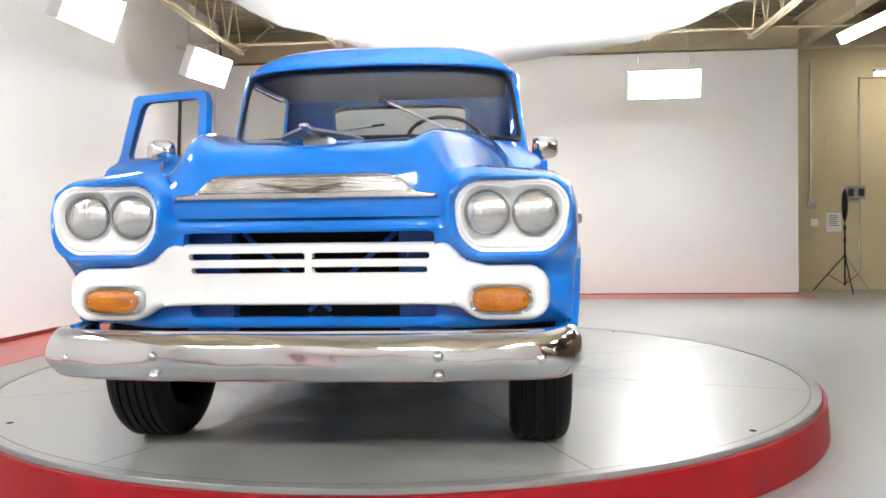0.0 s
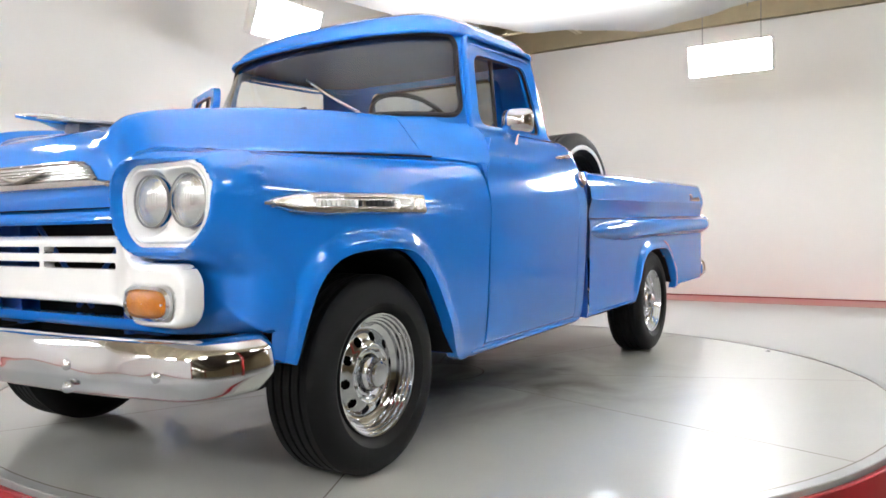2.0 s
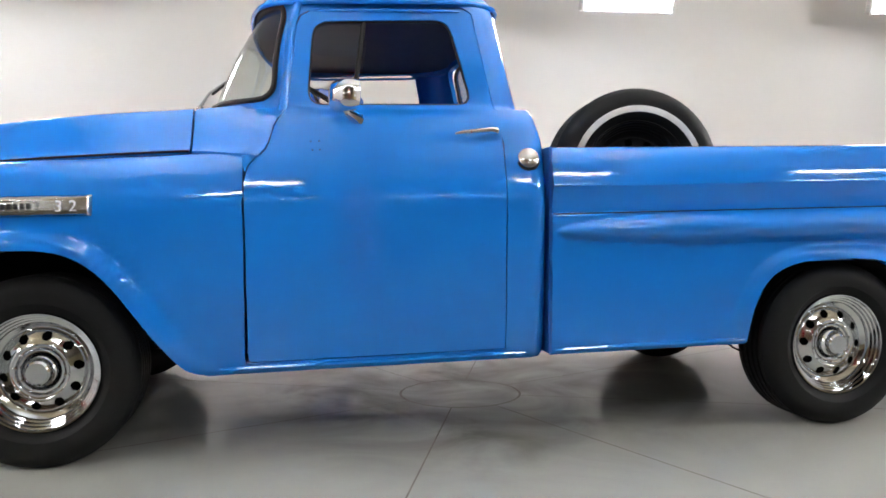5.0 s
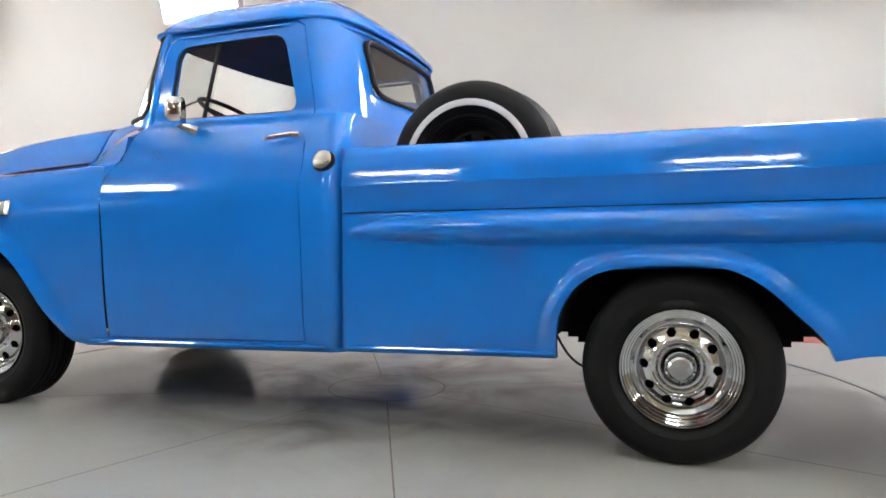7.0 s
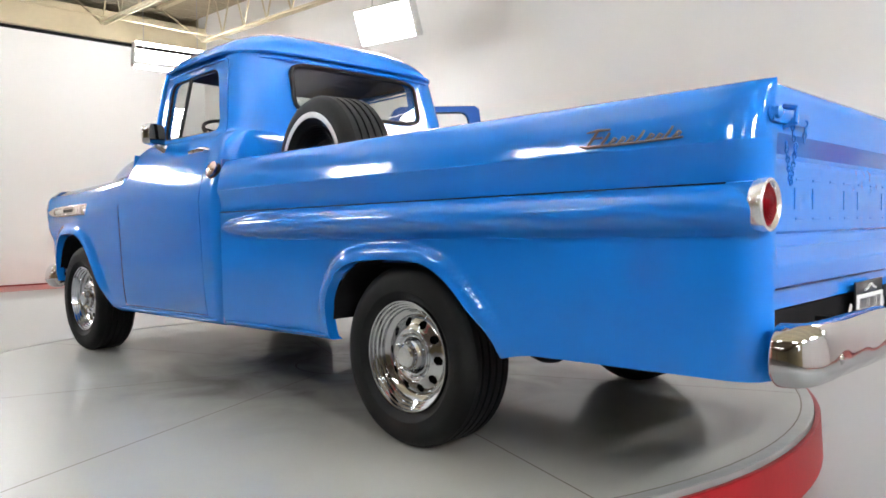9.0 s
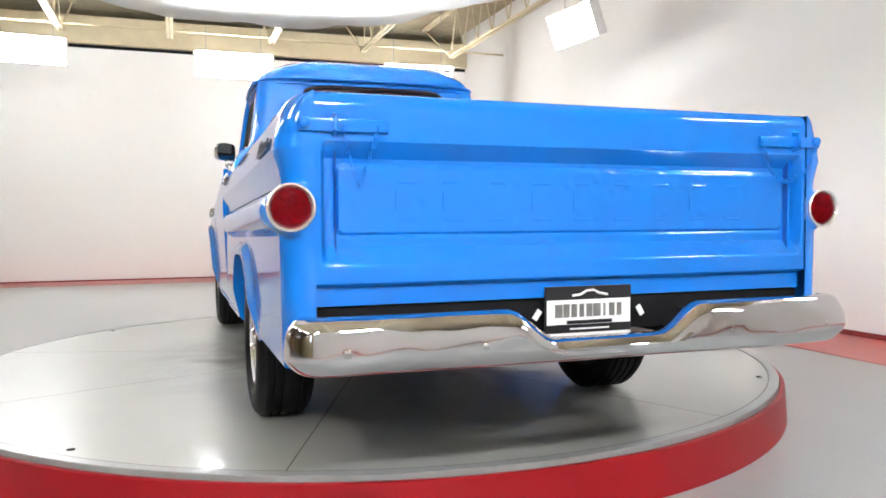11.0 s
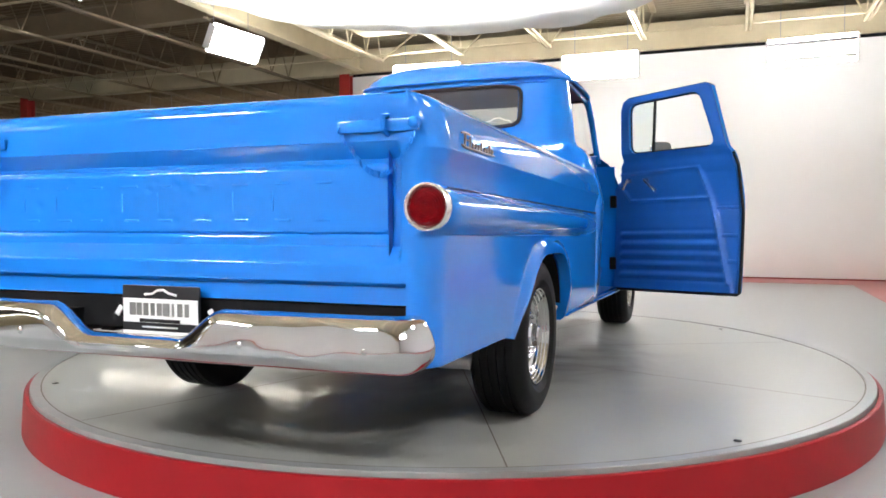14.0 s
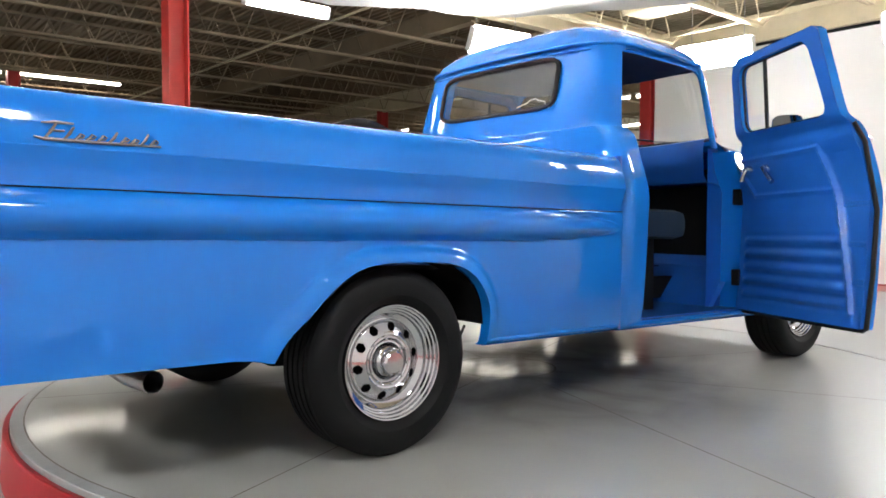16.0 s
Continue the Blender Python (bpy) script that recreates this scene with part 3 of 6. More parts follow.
def curve_points(pts, n):
    """A smooth curve (Catmull-Rom) through points, n samples."""
    p = np.array(pts, float)
    t = np.linspace(0, len(p) - 1, n)
    i = np.clip(t.astype(int), 0, len(p) - 2)
    f = (t - i)[:, None]
    a, b, c, d = p[np.maximum(i - 1, 0)], p[i], p[i + 1], p[np.minimum(i + 2, len(p) - 1)]
    return 0.5 * (2 * b + (c - a) * f + (2 * a - 5 * b + 4 * c - d) * f**2 + (3 * b - a - 3 * c + d) * f**3)


SIDE_Z = (0.326, 0.345, 0.37, 0.45, 0.60, 0.75, 0.88, 0.93, 0.965, 1.0, 1.04, 1.08, 1.13, 1.18, 1.22, 1.26, 1.29, 1.305, 1.33, 1.50, 1.735)
SIDE_X = (0.885, 0.908, 0.920, 0.933, 0.944, 0.951, 0.957, 0.960, 0.9588, 0.9535, 0.944, 0.9328, 0.9165, 0.899, 0.882, 0.860, 0.831, 0.803, 0.786, 0.758, 0.722)


def smooth_profile(zs, xs, n=400):
    """A dense, monotone-smooth version of a profile given at a few heights."""
    z, x = np.array(zs, float), np.array(xs, float)
    h, d = np.diff(z), np.diff(x) / np.diff(z)
    m = np.concatenate([[d[0]], np.where(d[:-1] * d[1:] > 0, 2 * d[:-1] * d[1:] / (d[:-1] + d[1:] + 1e-12), 0), [d[-1]]])
    q = np.linspace(z[0], z[-1], n)
    i = np.clip(np.searchsorted(z, q) - 1, 0, len(h) - 1)
    t = (q - z[i]) / h[i]
    return q, (1 + 2 * t) * (1 - t)**2 * x[i] + t * (1 - t)**2 * h[i] * m[i] + t * t * (3 - 2 * t) * x[i + 1] + t * t * (t - 1) * h[i] * m[i + 1]


SIDE = smooth_profile(SIDE_Z, SIDE_X)


def side_x(z):
    return np.interp(z, *SIDE)


DOOR = [(-0.85, 0.37), (-0.856, 1.03), (-0.84, 1.09), (-0.775, 1.15), (-0.745, 1.25), (-0.705, 1.31), (-0.676, 1.62), (-0.65, 1.68), (-0.60, 1.706),
        (-0.01, 1.724), (0.028, 1.70), (0.112, 1.28), (0.116, 1.20), (0.118, 0.37)]


def rounded(pts, r, n=7):
    """A polygon with its corners rounded off over the length r."""
    out = []
    p = [Vector(q) for q in pts]
    for i, c in enumerate(p):
        a, b = p[i - 1] - c, p[(i + 1) % len(p)] - c
        a, b = c + a.normalized() * min(r, a.length * 0.45), c + b.normalized() * min(r, b.length * 0.45)
        for k in range(n):
            t = k / (n - 1)
            q = a * (1 - t)**2 + c * 2 * t * (1 - t) + b * t * t
            out.append((q.x, q.y))
    return out


WINDOW = rounded([(-0.629, 1.325), (-0.602, 1.656), (-0.068, 1.673), (0.022, 1.325)], 0.065)
ARCH_F = [(-2.02, 0.2), (-1.995, 0.44), (-1.955, 0.59), (-1.90, 0.715), (-1.81, 0.785), (-1.66, 0.805), (-1.50, 0.798), (-1.40, 0.76), (-1.306, 0.674), (-1.20, 0.525), (-1.125, 0.42), (-1.075, 0.362), (-1.03, 0.337), (-0.985, 0.318), (-0.96, 0.2)]
ARCH_R = [(1.13, 0.2), (1.135, 0.42), (1.16, 0.53), (1.23, 0.62), (1.34, 0.665), (1.52, 0.675), (1.70, 0.665), (1.82, 0.61), (1.93, 0.51), (2.03, 0.40), (2.10, 0.2)]
ARCH_F = [(float(p[0]), float(p[1])) for p in curve_points(ARCH_F, 40)]
ARCH_R = [(float(p[0]), float(p[1])) for p in curve_points(ARCH_R, 40)]


def arch_flare(d, z):
    """Raised lip round a wheel opening, by the distance from its edge; it fades towards the sill."""
    return 0.026 * (1 - smooth01(0.028, 0.066, d)) * (0.15 + 0.85 * smooth01(0.36, 0.52, z))


# -- front fenders --
FEND_R = [(0.885, 0.326), (0.915, 0.36), (0.933, 0.45), (0.944, 0.60), (0.951, 0.75), (0.959, 0.90), (0.958, 0.96), (0.944, 1.02), (0.922, 1.085), (0.88, 1.13), (0.82, 1.15), (0.765, 1.158)]
FEND_F = [(0.87, 0.455), (0.888, 0.49), (0.898, 0.56), (0.906, 0.66), (0.912, 0.78), (0.918, 0.90), (0.915, 0.98), (0.895, 1.04), (0.845, 1.09), (0.75, 1.115), (0.63, 1.12), (0.51, 1.11)]
FEND_M = [(0.90, 0.326), (0.922, 0.37), (0.938, 0.46), (0.95, 0.60), (0.957, 0.75), (0.963, 0.87), (0.957, 0.945), (0.936, 1.01), (0.90, 1.075), (0.82, 1.118), (0.73, 1.132), (0.655, 1.135)]
fr, fm, ff = (curve_points(q, 45) for q in (FEND_R, FEND_M, FEND_F))


def fender_place(U, V):
    w = (U + 2.13) / (2.13 - 0.857)
    i = V * 44
    sec = []
    for c in (0, 1):
        r, m, f = (np.interp(i, np.arange(45), q[:, c]) for q in (fr, fm, ff))
        a = np.clip(w * 2, 0, 1)
        b = np.clip(w * 2 - 1, 0, 1)
        sec.append(np.where(w < 0.5, f + (m - f) * smooth01(0, 1, a) * 0.5 + (m - f) * a * 0.5, m + (r - m) * b))
    d = poly_sd(U, sec[1], ARCH_F)
    swept = 0.085 * (1 - smooth01(0.74, 0.86, sec[1])) * (1 - smooth01(-2.145, -1.95, U))
    return sec[0] + np.where(sec[1] < 0.9, arch_flare(d, sec[1]), 0), U + swept, sec[1]


def fender_keep(U, V):
    w = (U + 2.13) / (2.13 - 0.857)
    i = V * 44
    zf, zm, zr = (np.interp(i, np.arange(45), q[:, 1]) for q in (ff, fm, fr))
    a, b = np.clip(w * 2, 0, 1), np.clip(w * 2 - 1, 0, 1)
    z = np.where(w < 0.5, zf + (zm - zf) * smooth01(0, 1, a) * 0.5 + (zm - zf) * a * 0.5, zm + (zr - zm) * b)
    return np.minimum(poly_sd(U, z, ARCH_F), poly_sd(U, z, [(-2.3, 0.2), (-1.9, 0.2), (-1.98, 0.475), (-2.3, 0.535)]))


for s in (1, -1):
    bm = bmesh.new()
    sheet(bm, fender_place, np.linspace(-2.145, -0.858, 80), np.linspace(0, 1, 62), fender_keep, lip=(-0.05, 0, 0))
    fender = bpart("front_fender", bm, PAINT, None, "glossy blue front fender with a flared wheel arch", s)
    # near-black liner closes the view through the wheel opening
    bm = bmesh.new()
    arc = curve_points([(0.70, y, z - 0.003) for y, z in ARCH_F if z > (0.36 if y > -1.7 else 0.56)], 40)
    grid(bm, [[(x, p[1], p[2]) for p in arc] for x in (0.91, 0.58)])
    grid(bm, [[(0.58, -2.0, 0.46), (0.58, -1.10, 0.46)], [(0.58, -2.0, 0.9), (0.58, -1.10, 0.9)]])
    bpart("wheel_well", bm, DARK, fender, "near-black wheel well liner", s)

# -- front panel with the headlight pods --
HALF = [(0.0, 0.566), (0.85, 0.566), (0.905, 0.58), (0.916, 0.66), (0.922, 0.98), (0.90, 1.06), (0.84, 1.105), (0.60, 1.125), (0.51, 1.115), (0.462, 1.05), (0.455, 0.952), (0.0, 0.952)]
OUTER = HALF[:8] + [(0.0, 1.135)]
OUTER = OUTER + [(-x, z) for x, z in OUTER[-2:0:-1]]


def pod_sd(ax, Z, x0, x1, z0, z1, r):
    """Distance to a headlight pod's outline, which narrows downwards."""
    low = np.clip((z1 - Z) / (z1 - z0), -0.3, 1.3)
    mid = 0.690
    wide = np.where(ax > mid, 1 + 0.13 * low**2, 1 + 0.14 * low**2)
    return rbox(mid + (ax - mid) * wide, Z, x0, x1, z0, z1, r)


OUTLINE = HALF + [(-x, z) for x, z in HALF[-2:0:-1]]
OPENING = (-0.435, 0.435, 0.608, 0.906, 0.02)


def front_y(X, Z):
    d = -poly_sd(X, Z, OUTER)
    ax = np.abs(X)
    r = 0.03 + (0.068 + 0.075 * (1 - smooth01(0.74, 0.86, Z))) * smooth01(0.55, 0.85, ax)
    roll = r * (1 - np.sqrt(np.clip(1 - (1 - np.clip(d / r, 0, 1)) ** 2, 0, 1)))
    b = pod_sd(ax, Z, 0.500, 0.884, 0.832, 1.072, 0.095)
    y = -2.222 + roll
    y += 0.055 * (1 - smooth01(0.74, 0.84, Z)) * smooth01(0.0, 0.05, b) * (1 - 0.5 * smooth01(0.84, 0.91, ax))
    y -= 0.052 * np.exp(-(((b - 0.014) / 0.024) ** 2)) * (1 - 0.75 * smooth01(0, 1, roll / r))
    y -= 0.02 * (1 - smooth01(0.0, 0.07, b))
    y += 0.045 * (1 - smooth01(-0.012, 0.0, b))
    y -= 0.018 * np.exp(-(((Z - 0.915) / 0.012) ** 2)) * (ax < 0.47) + 0.01 * np.exp(-(((Z - 0.94) / 0.010) ** 2)) * (ax < 0.47)
    return y


bm = bmesh.new()
edge_us = np.concatenate([np.linspace(0.884, 0.90, 6), np.linspace(0.903, 0.914, 6), np.linspace(0.9155, 0.925, 9)])
sheet(bm, lambda U, V: (U, front_y(U, V), V), np.concatenate([-edge_us[::-1], np.linspace(-0.875, 0.875, 176), edge_us]), np.linspace(0.564, 1.128, 62),
      lambda U, V: np.minimum(-poly_sd(U, V, OUTLINE), rbox(U, V, *OPENING)), lip=(0, 0.05, 0))
bpart("front_panel", bm, PAINT, None, "blue front panel with two headlight pods")

# engine bay seen through the grille
bm = bmesh.new()
box(bm, -0.80, 0.80, -2.02, -1.98, 0.45, 1.02)
bpart("radiator", bm, DARK, None, "dark radiator behind the grille", smooth=False)
for s in (-1, 1):
    bm = bmesh.new()
    box(bm, 0.30, 0.48, -2.10, -2.07, 0.55, 0.93, 0.008)
    box(bm, 0.30, 0.33, -2.12, -2.05, 0.55, 0.93, 0.004)
    bpart("radiator_support", bm, PAINT_IN, None, "", s, smooth=False)
for a, b in (((-0.28, 0.90), (0.04, 0.62)), ((0.28, 0.90), (-0.04, 0.62))):
    bm = bmesh.new()
    tube(bm, [(a[0], -2.06, a[1]), (b[0], -2.06, b[1])], 0.009, 6)
    bpart("brace_rod", bm, PAINT_IN)

# -- white grille --
def grille_sd(X, Z):
    ax = np.abs(X)
    bar = poly_sd(ax, Z, [(-0.1, 0.655), (0.49, 0.655), (0.56, 0.645), (0.60, 0.70), (0.585, 0.79), (0.53, 0.815), (0.49, 0.858), (0.465, 0.868), (-0.1, 0.868)])
    wing = rbox(ax, Z, 0.53, 0.815, 0.612, 0.790, 0.07)
    k = 0.03
    h = np.clip(0.5 + 0.5 * (wing - bar) / k, 0, 1)
    return wing * (1 - h) + bar * h - k * h * (1 - h)


def slot_sd(X, Z):
    ax = np.abs(X)
    return np.minimum(rbox(ax, Z, 0.012, 0.418, 0.812, 0.835, 0.010), rbox(ax, Z, 0.012, 0.410, 0.765, 0.786, 0.010))


def grille_y(X, Z):
    d = -grille_sd(X, Z)
    r = 0.022
    roll = r * (1 - np.sqrt(np.clip(1 - (1 - np.clip(d / r, 0, 1)) ** 2, 0, 1)))
    e = rbox(np.abs(X), Z, 0.559, 0.755, 0.640, 0.722, 0.03)
    return -2.212 - 0.075 * smooth01(0.36, 0.62, np.abs(X)) + roll + 0.012 * (1 - smooth01(0.0, 0.012, e)) - 0.012 * (1 - smooth01(0.655, 0.69, Z)) * (np.abs(X) < 0.5)


bm = bmesh.new()
sheet(bm, lambda U, V: (U, grille_y(U, V), V), np.linspace(-0.812, 0.812, 204), np.linspace(0.605, 0.872, 54),
      lambda U, V: np.minimum(-grille_sd(U, V), slot_sd(U, V)), lip=(0, 0.035, 0))
grille = bpart("grille", bm, WHITE_PAINT, None, "white painted grille bar with horizontal slots")
for s in (1, -1):
    sig = empty("turn_signal")
    sig.parent = truck
    bm = bmesh.new()
    rows = []
    for k in range(44):
        a = k * math.tau / 44
        q = (abs(math.cos(a)) ** 3.2 + abs(math.sin(a)) ** 3.2) ** (-1 / 3.2)
        rows.append([(0.656 + (0.0875 + w) * q * math.cos(a), yy, 0.681 + (0.037 + h) * q * math.sin(a)) for w, h, yy in ((0.014, 0.012, -2.285), (0.014, 0.012, -2.297), (0.004, 0.003, -2.302), (-0.002, -0.002, -2.293))])
    grid(bm, rows, close_v=True)
    bpart("trim_ring", bm, CHROME, sig, "thin chrome trim ring", s)
    bm = bmesh.new()
    rows = []
    for k in range(44):
        a = k * math.tau / 44
        q = (abs(math.cos(a)) ** 3.2 + abs(math.sin(a)) ** 3.2) ** (-1 / 3.2)
        rows.append([(0.656 + f * 0.0875 * q * math.cos(a), -2.295 - 0.018 * math.sqrt(1 - f * f), 0.681 + f * 0.037 * q * math.sin(a)) for f in (1, 0.95, 0.85, 0.6, 0.3, 0.01)])
    grid(bm, rows, close_v=True)
    bpart("lens", bm, AMBER, sig, "amber ribbed lens", s)
    for xx in (0.581, 0.731):
        bm = bmesh.new()
        lathe(bm, [(-2.307, 0.0), (-2.307, 0.004), (-2.298, 0.005)], "y", 8, (xx, 0, 0.681))
        bpart("screw", bm, CHROME, sig, "", s)

# -- headlights --
LAMPS = ((0.612, 0.965), (0.771, 0.965))
for s in (1, -1):
    unit = empty("headlight_unit")
    unit.parent = truck

    def bez_keep(U, V):
        k = -pod_sd(U, V, 0.508, 0.877, 0.840, 1.064, 0.09)
        for cx, cz in LAMPS:
            k = np.minimum(k, np.hypot(U - cx, V - cz) - 0.0745)
        return k

    def bez_y(U, V):
        e = -pod_sd(U, V, 0.508, 0.877, 0.840, 1.064, 0.09)
        c = np.minimum(*(np.hypot(U - cx, V - cz) - 0.0745 for cx, cz in LAMPS))
        return -2.262 + 0.012 * (1 - smooth01(0, 0.012, e)) + 0.028 * (1 - smooth01(0.0, 0.035, c)) * smooth01(0.0, 0.03, e) + 0.012 * smooth01(0.01, 0.05, e)

    bm = bmesh.new()
    sheet(bm, lambda U, V: (U, bez_y(U, V), V), np.linspace(0.504, 0.881, 120), np.linspace(0.836, 1.068, 76), bez_keep, lip=(0, 0.02, 0))
    rim_loop = []
    for k in range(96):
        a = k * math.tau / 96
        lo, hi = 0.0, 0.35
        for _ in range(24):
            m = (lo + hi) / 2
            inside = pod_sd(np.array(0.69 + m * math.cos(a)), np.array(0.955 + m * math.sin(a)), 0.506, 0.879, 0.838, 1.066, 0.092) < 0
            lo, hi = (m, hi) if inside else (lo, m)
        rim_loop.append((0.69 + lo * math.cos(a), -2.252, 0.955 + lo * math.sin(a)))
    tube(bm, rim_loop, 0.0085, 8, closed=True)
    bpart("bezel", bm, WHITE_PAINT, unit, "white headlight bezel", s)
    for cx, cz in LAMPS:
        bm = bmesh.new()
        lathe(bm, [(-2.235, 0.0765), (-2.244, 0.0758), (-2.245, 0.0735), (-2.242, 0.071)], "y", 40, (cx, 0, cz))
        bmesh.ops.delete(bm, geom=[f for f in bm.faces if len(f.verts) > 4], context="FACES_ONLY")
        bpart("retaining_ring", bm, GREY_METAL, unit, "bright retaining ring", s)
        bm = bmesh.new()
        lathe(bm, [(-2.236 - 0.020 * (1 - (r / 0.07) ** 2), max(r, 1e-5)) for r in np.linspace(0.0735, 0, 10)], "y", 40, (cx, 0, cz))
        bpart("lens", bm, LENS, unit, "fluted sealed-beam lens", s)

# -- hood --
HV = np.array([0, 0.12, 0.24, 0.36, 0.46, 0.58, 0.72, 0.86, 1.0])
HC_Y = (-2.262, -2.262, -2.252, -2.215, -2.13, -1.95, -1.68, -1.38, -1.078)
HC_Z = (0.985, 1.05, 1.125, 1.185, 1.222, 1.252, 1.285, 1.310, 1.325)
HE_Y = (-2.243, -2.238, -2.215, -2.17, -2.08, -1.90, -1.65, -1.37, -1.06)
HE_Z = (0.985, 1.03, 1.075, 1.105, 1.118, 1.128, 1.138, 1.146, 1.152)
HE_X = (0.484, 0.487, 0.498, 0.515, 0.545, 0.60, 0.668, 0.735, 0.795)


def hood_place(U, V):
    cy, cz, ey, ez, ex = (np.interp(V, HV, q) for q in (HC_Y, HC_Z, HE_Y, HE_Z, HE_X))
    f = np.abs(U)
    lobe = 0.04 * smooth01(0.22, 0.42, V) * (1 - 0.55 * smooth01(0.5, 1.0, V))
    peak = 0.80 - 0.0 * V
    z = cz + (ez - cz) * smooth01(0.74, 1.0, f) ** 0.9 + lobe * np.exp(-(((f - peak) / 0.13) ** 2)) - 0.012 * np.exp(-((f / 0.35) ** 2)) * smooth01(0.35, 0.5, V) * (1 - smooth01(0.8, 1, V))
    y = cy + (ey - cy) * f**2 - 0.012 * np.exp(-(((f - 0.82) / 0.12) ** 2)) * smooth01(0.15, 0.35, V) * (1 - smooth01(0.4, 0.6, V))
    return np.sign(U) * f * ex, y, z


hood_v = np.concatenate([np.linspace(0, 0.5, 34), np.linspace(0.5, 1, 30)[1:]])
tab = curve_points(np.stack([HV, HC_Y, HC_Z, HE_Y, HE_Z, HE_X], 1), 130)
HV, HC_Y, HC_Z, HE_Y, HE_Z, HE_X = tab.T
bm = bmesh.new()
sheet(bm, hood_place, np.linspace(-1, 1, 71), hood_v)
rim = [e for e in bm.edges if len(e.link_faces) == 1]
ext = bmesh.ops.extrude_edge_only(bm, edges=rim)["geom"]
for v in ext:
    if isinstance(v, bmesh.types.BMVert):
        v.co.z -= 0.03
        v.co.x *= 0.985
        v.co.y += 0.012 if v.co.y < -1.6 else -0.008
bpart("hood", bm, PAINT, None, "wide blue hood with raised shoulders", angle=50)
# dark tubes drawn along the hood's edges, where the seam lies in shade
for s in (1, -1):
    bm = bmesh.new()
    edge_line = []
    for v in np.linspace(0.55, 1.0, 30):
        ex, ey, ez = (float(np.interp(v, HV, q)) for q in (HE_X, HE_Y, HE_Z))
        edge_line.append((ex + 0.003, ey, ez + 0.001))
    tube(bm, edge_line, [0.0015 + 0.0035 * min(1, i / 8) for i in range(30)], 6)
    bpart("hood_seam_shade", bm, DARK, None, "dark tube drawn for the shaded seam at the hood's edge", s)
# near-black strip stands in for the shaded gap below the hood's lip
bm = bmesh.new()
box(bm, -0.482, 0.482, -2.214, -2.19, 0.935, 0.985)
bpart("hood_gap_shade", bm, DARK, None, "near-black strip put in for the shaded gap under the hood", smooth=False)


def on_hood(f, v):
    x, y, z = hood_place(np.array(float(f)), np.array(float(v)))
    return float(x), float(y), float(z)


# chrome trim on the hood's face
trim = empty("hood_trim")
trim.parent = truck
TRIM = [(-0.445, 1.014), (0.445, 1.014), (0.452, 1.022), (0.44, 1.032), (0.375, 1.042), (0.335, 1.082), (0.305, 1.097), (0.26, 1.103), (-0.26, 1.103), (-0.305, 1.097), (-0.335, 1.082), (-0.375, 1.042), (-0.44, 1.032), (-0.452, 1.022)]


def trim_y(X, Z):
    v = np.interp(Z, HC_Z[:60], HV[:60])
    cy, ey, ex = (np.interp(v, HV, q) for q in (HC_Y, HE_Y, HE_X))
    f = np.clip(np.abs(X) / ex, 0, 1)
    return cy + (ey - cy) * f**2


bm = bmesh.new()


def trim_relief(X, Z):
    d = -poly_sd(X, Z, TRIM)
    rib = 0.0035 * np.abs(np.sin((Z - 1.03) * 330)) * smooth01(0.008, 0.014, d) * (Z > 1.04)
    return trim_y(X, Z) - 0.006 - 0.012 * smooth01(0, 0.006, d) + 0.006 * smooth01(0.008, 0.012, d) * (Z > 1.036) - rib - 0.008 * (Z < 1.036)


sheet(bm, lambda U, V: (U, trim_relief(U, V), V), np.linspace(-0.455, 0.455, 110), np.linspace(1.012, 1.105, 40), lambda U, V: -poly_sd(U, V, TRIM), lip=(0, 0.016, 0))
bpart("ribbed_plate", bm, CHROME_OLD, trim, "ribbed pitted chrome plate")
bm = bmesh.new()
for sx in (-1, 1):
    tube(bm, [(0, float(trim_y(np.array(0.0), np.array(1.045))) - 0.026, 1.042), (sx * 0.155, float(trim_y(np.array(0.15), np.array(1.078))) - 0.02, 1.072)], [0.009, 0.002], 6)
bpart("vee_badge", bm, BRONZE, trim, "dark vee-shaped badge")
# hood ornament: a low winged chrome bird shape
orn = empty("hood_ornament")
orn.parent = truck
hy, hz = -2.13, 1.214
bm = bmesh.new()
prof = curve_points([(hy - 0.16, hz + 0.046), (hy - 0.05, hz + 0.050), (hy + 0.10, hz + 0.042), (hy + 0.28, hz + 0.04)], 16)
tube(bm, [(0, p[0], p[1]) for p in prof], [0.003 + 0.016 * math.sin(min(1, (i + 0.5) / 9) * math.pi * 0.6) * (1 - 0.5 * i / 15) for i in range(16)], 10)
bpart("body", bm, CHROME, orn)
for s in (1, -1):
    bm = bmesh.new()
    wing = [(0.008, hy - 0.10, hz + 0.05), (0.13, hy + 0.06, hz + 0.040), (0.155, hy + 0.15, hz + 0.036), (0.10, hy + 0.13, hz + 0.037), (0.01, hy + 0.10, hz + 0.045)]
    up = [bm.verts.new(p) for p in wing]
    dn = [bm.verts.new((p[0], p[1], p[2] - 0.008)) for p in wing]
    bm.faces.new(up)
    bm.faces.new(dn[::-1])
    for i in range(len(up)):
        j = (i + 1) % len(up)
        bm.faces.new((up[i], dn[i], dn[j], up[j]))
    bpart("wing", bm, GREY_METAL, orn, "", s, smooth=False)
bm = bmesh.new()
box(bm, -0.045, 0.045, hy + 0.03, hy + 0.20, hz - 0.01, hz + 0.038, 0.012)
bpart("foot", bm, GREY_METAL, orn, "dark cast foot")

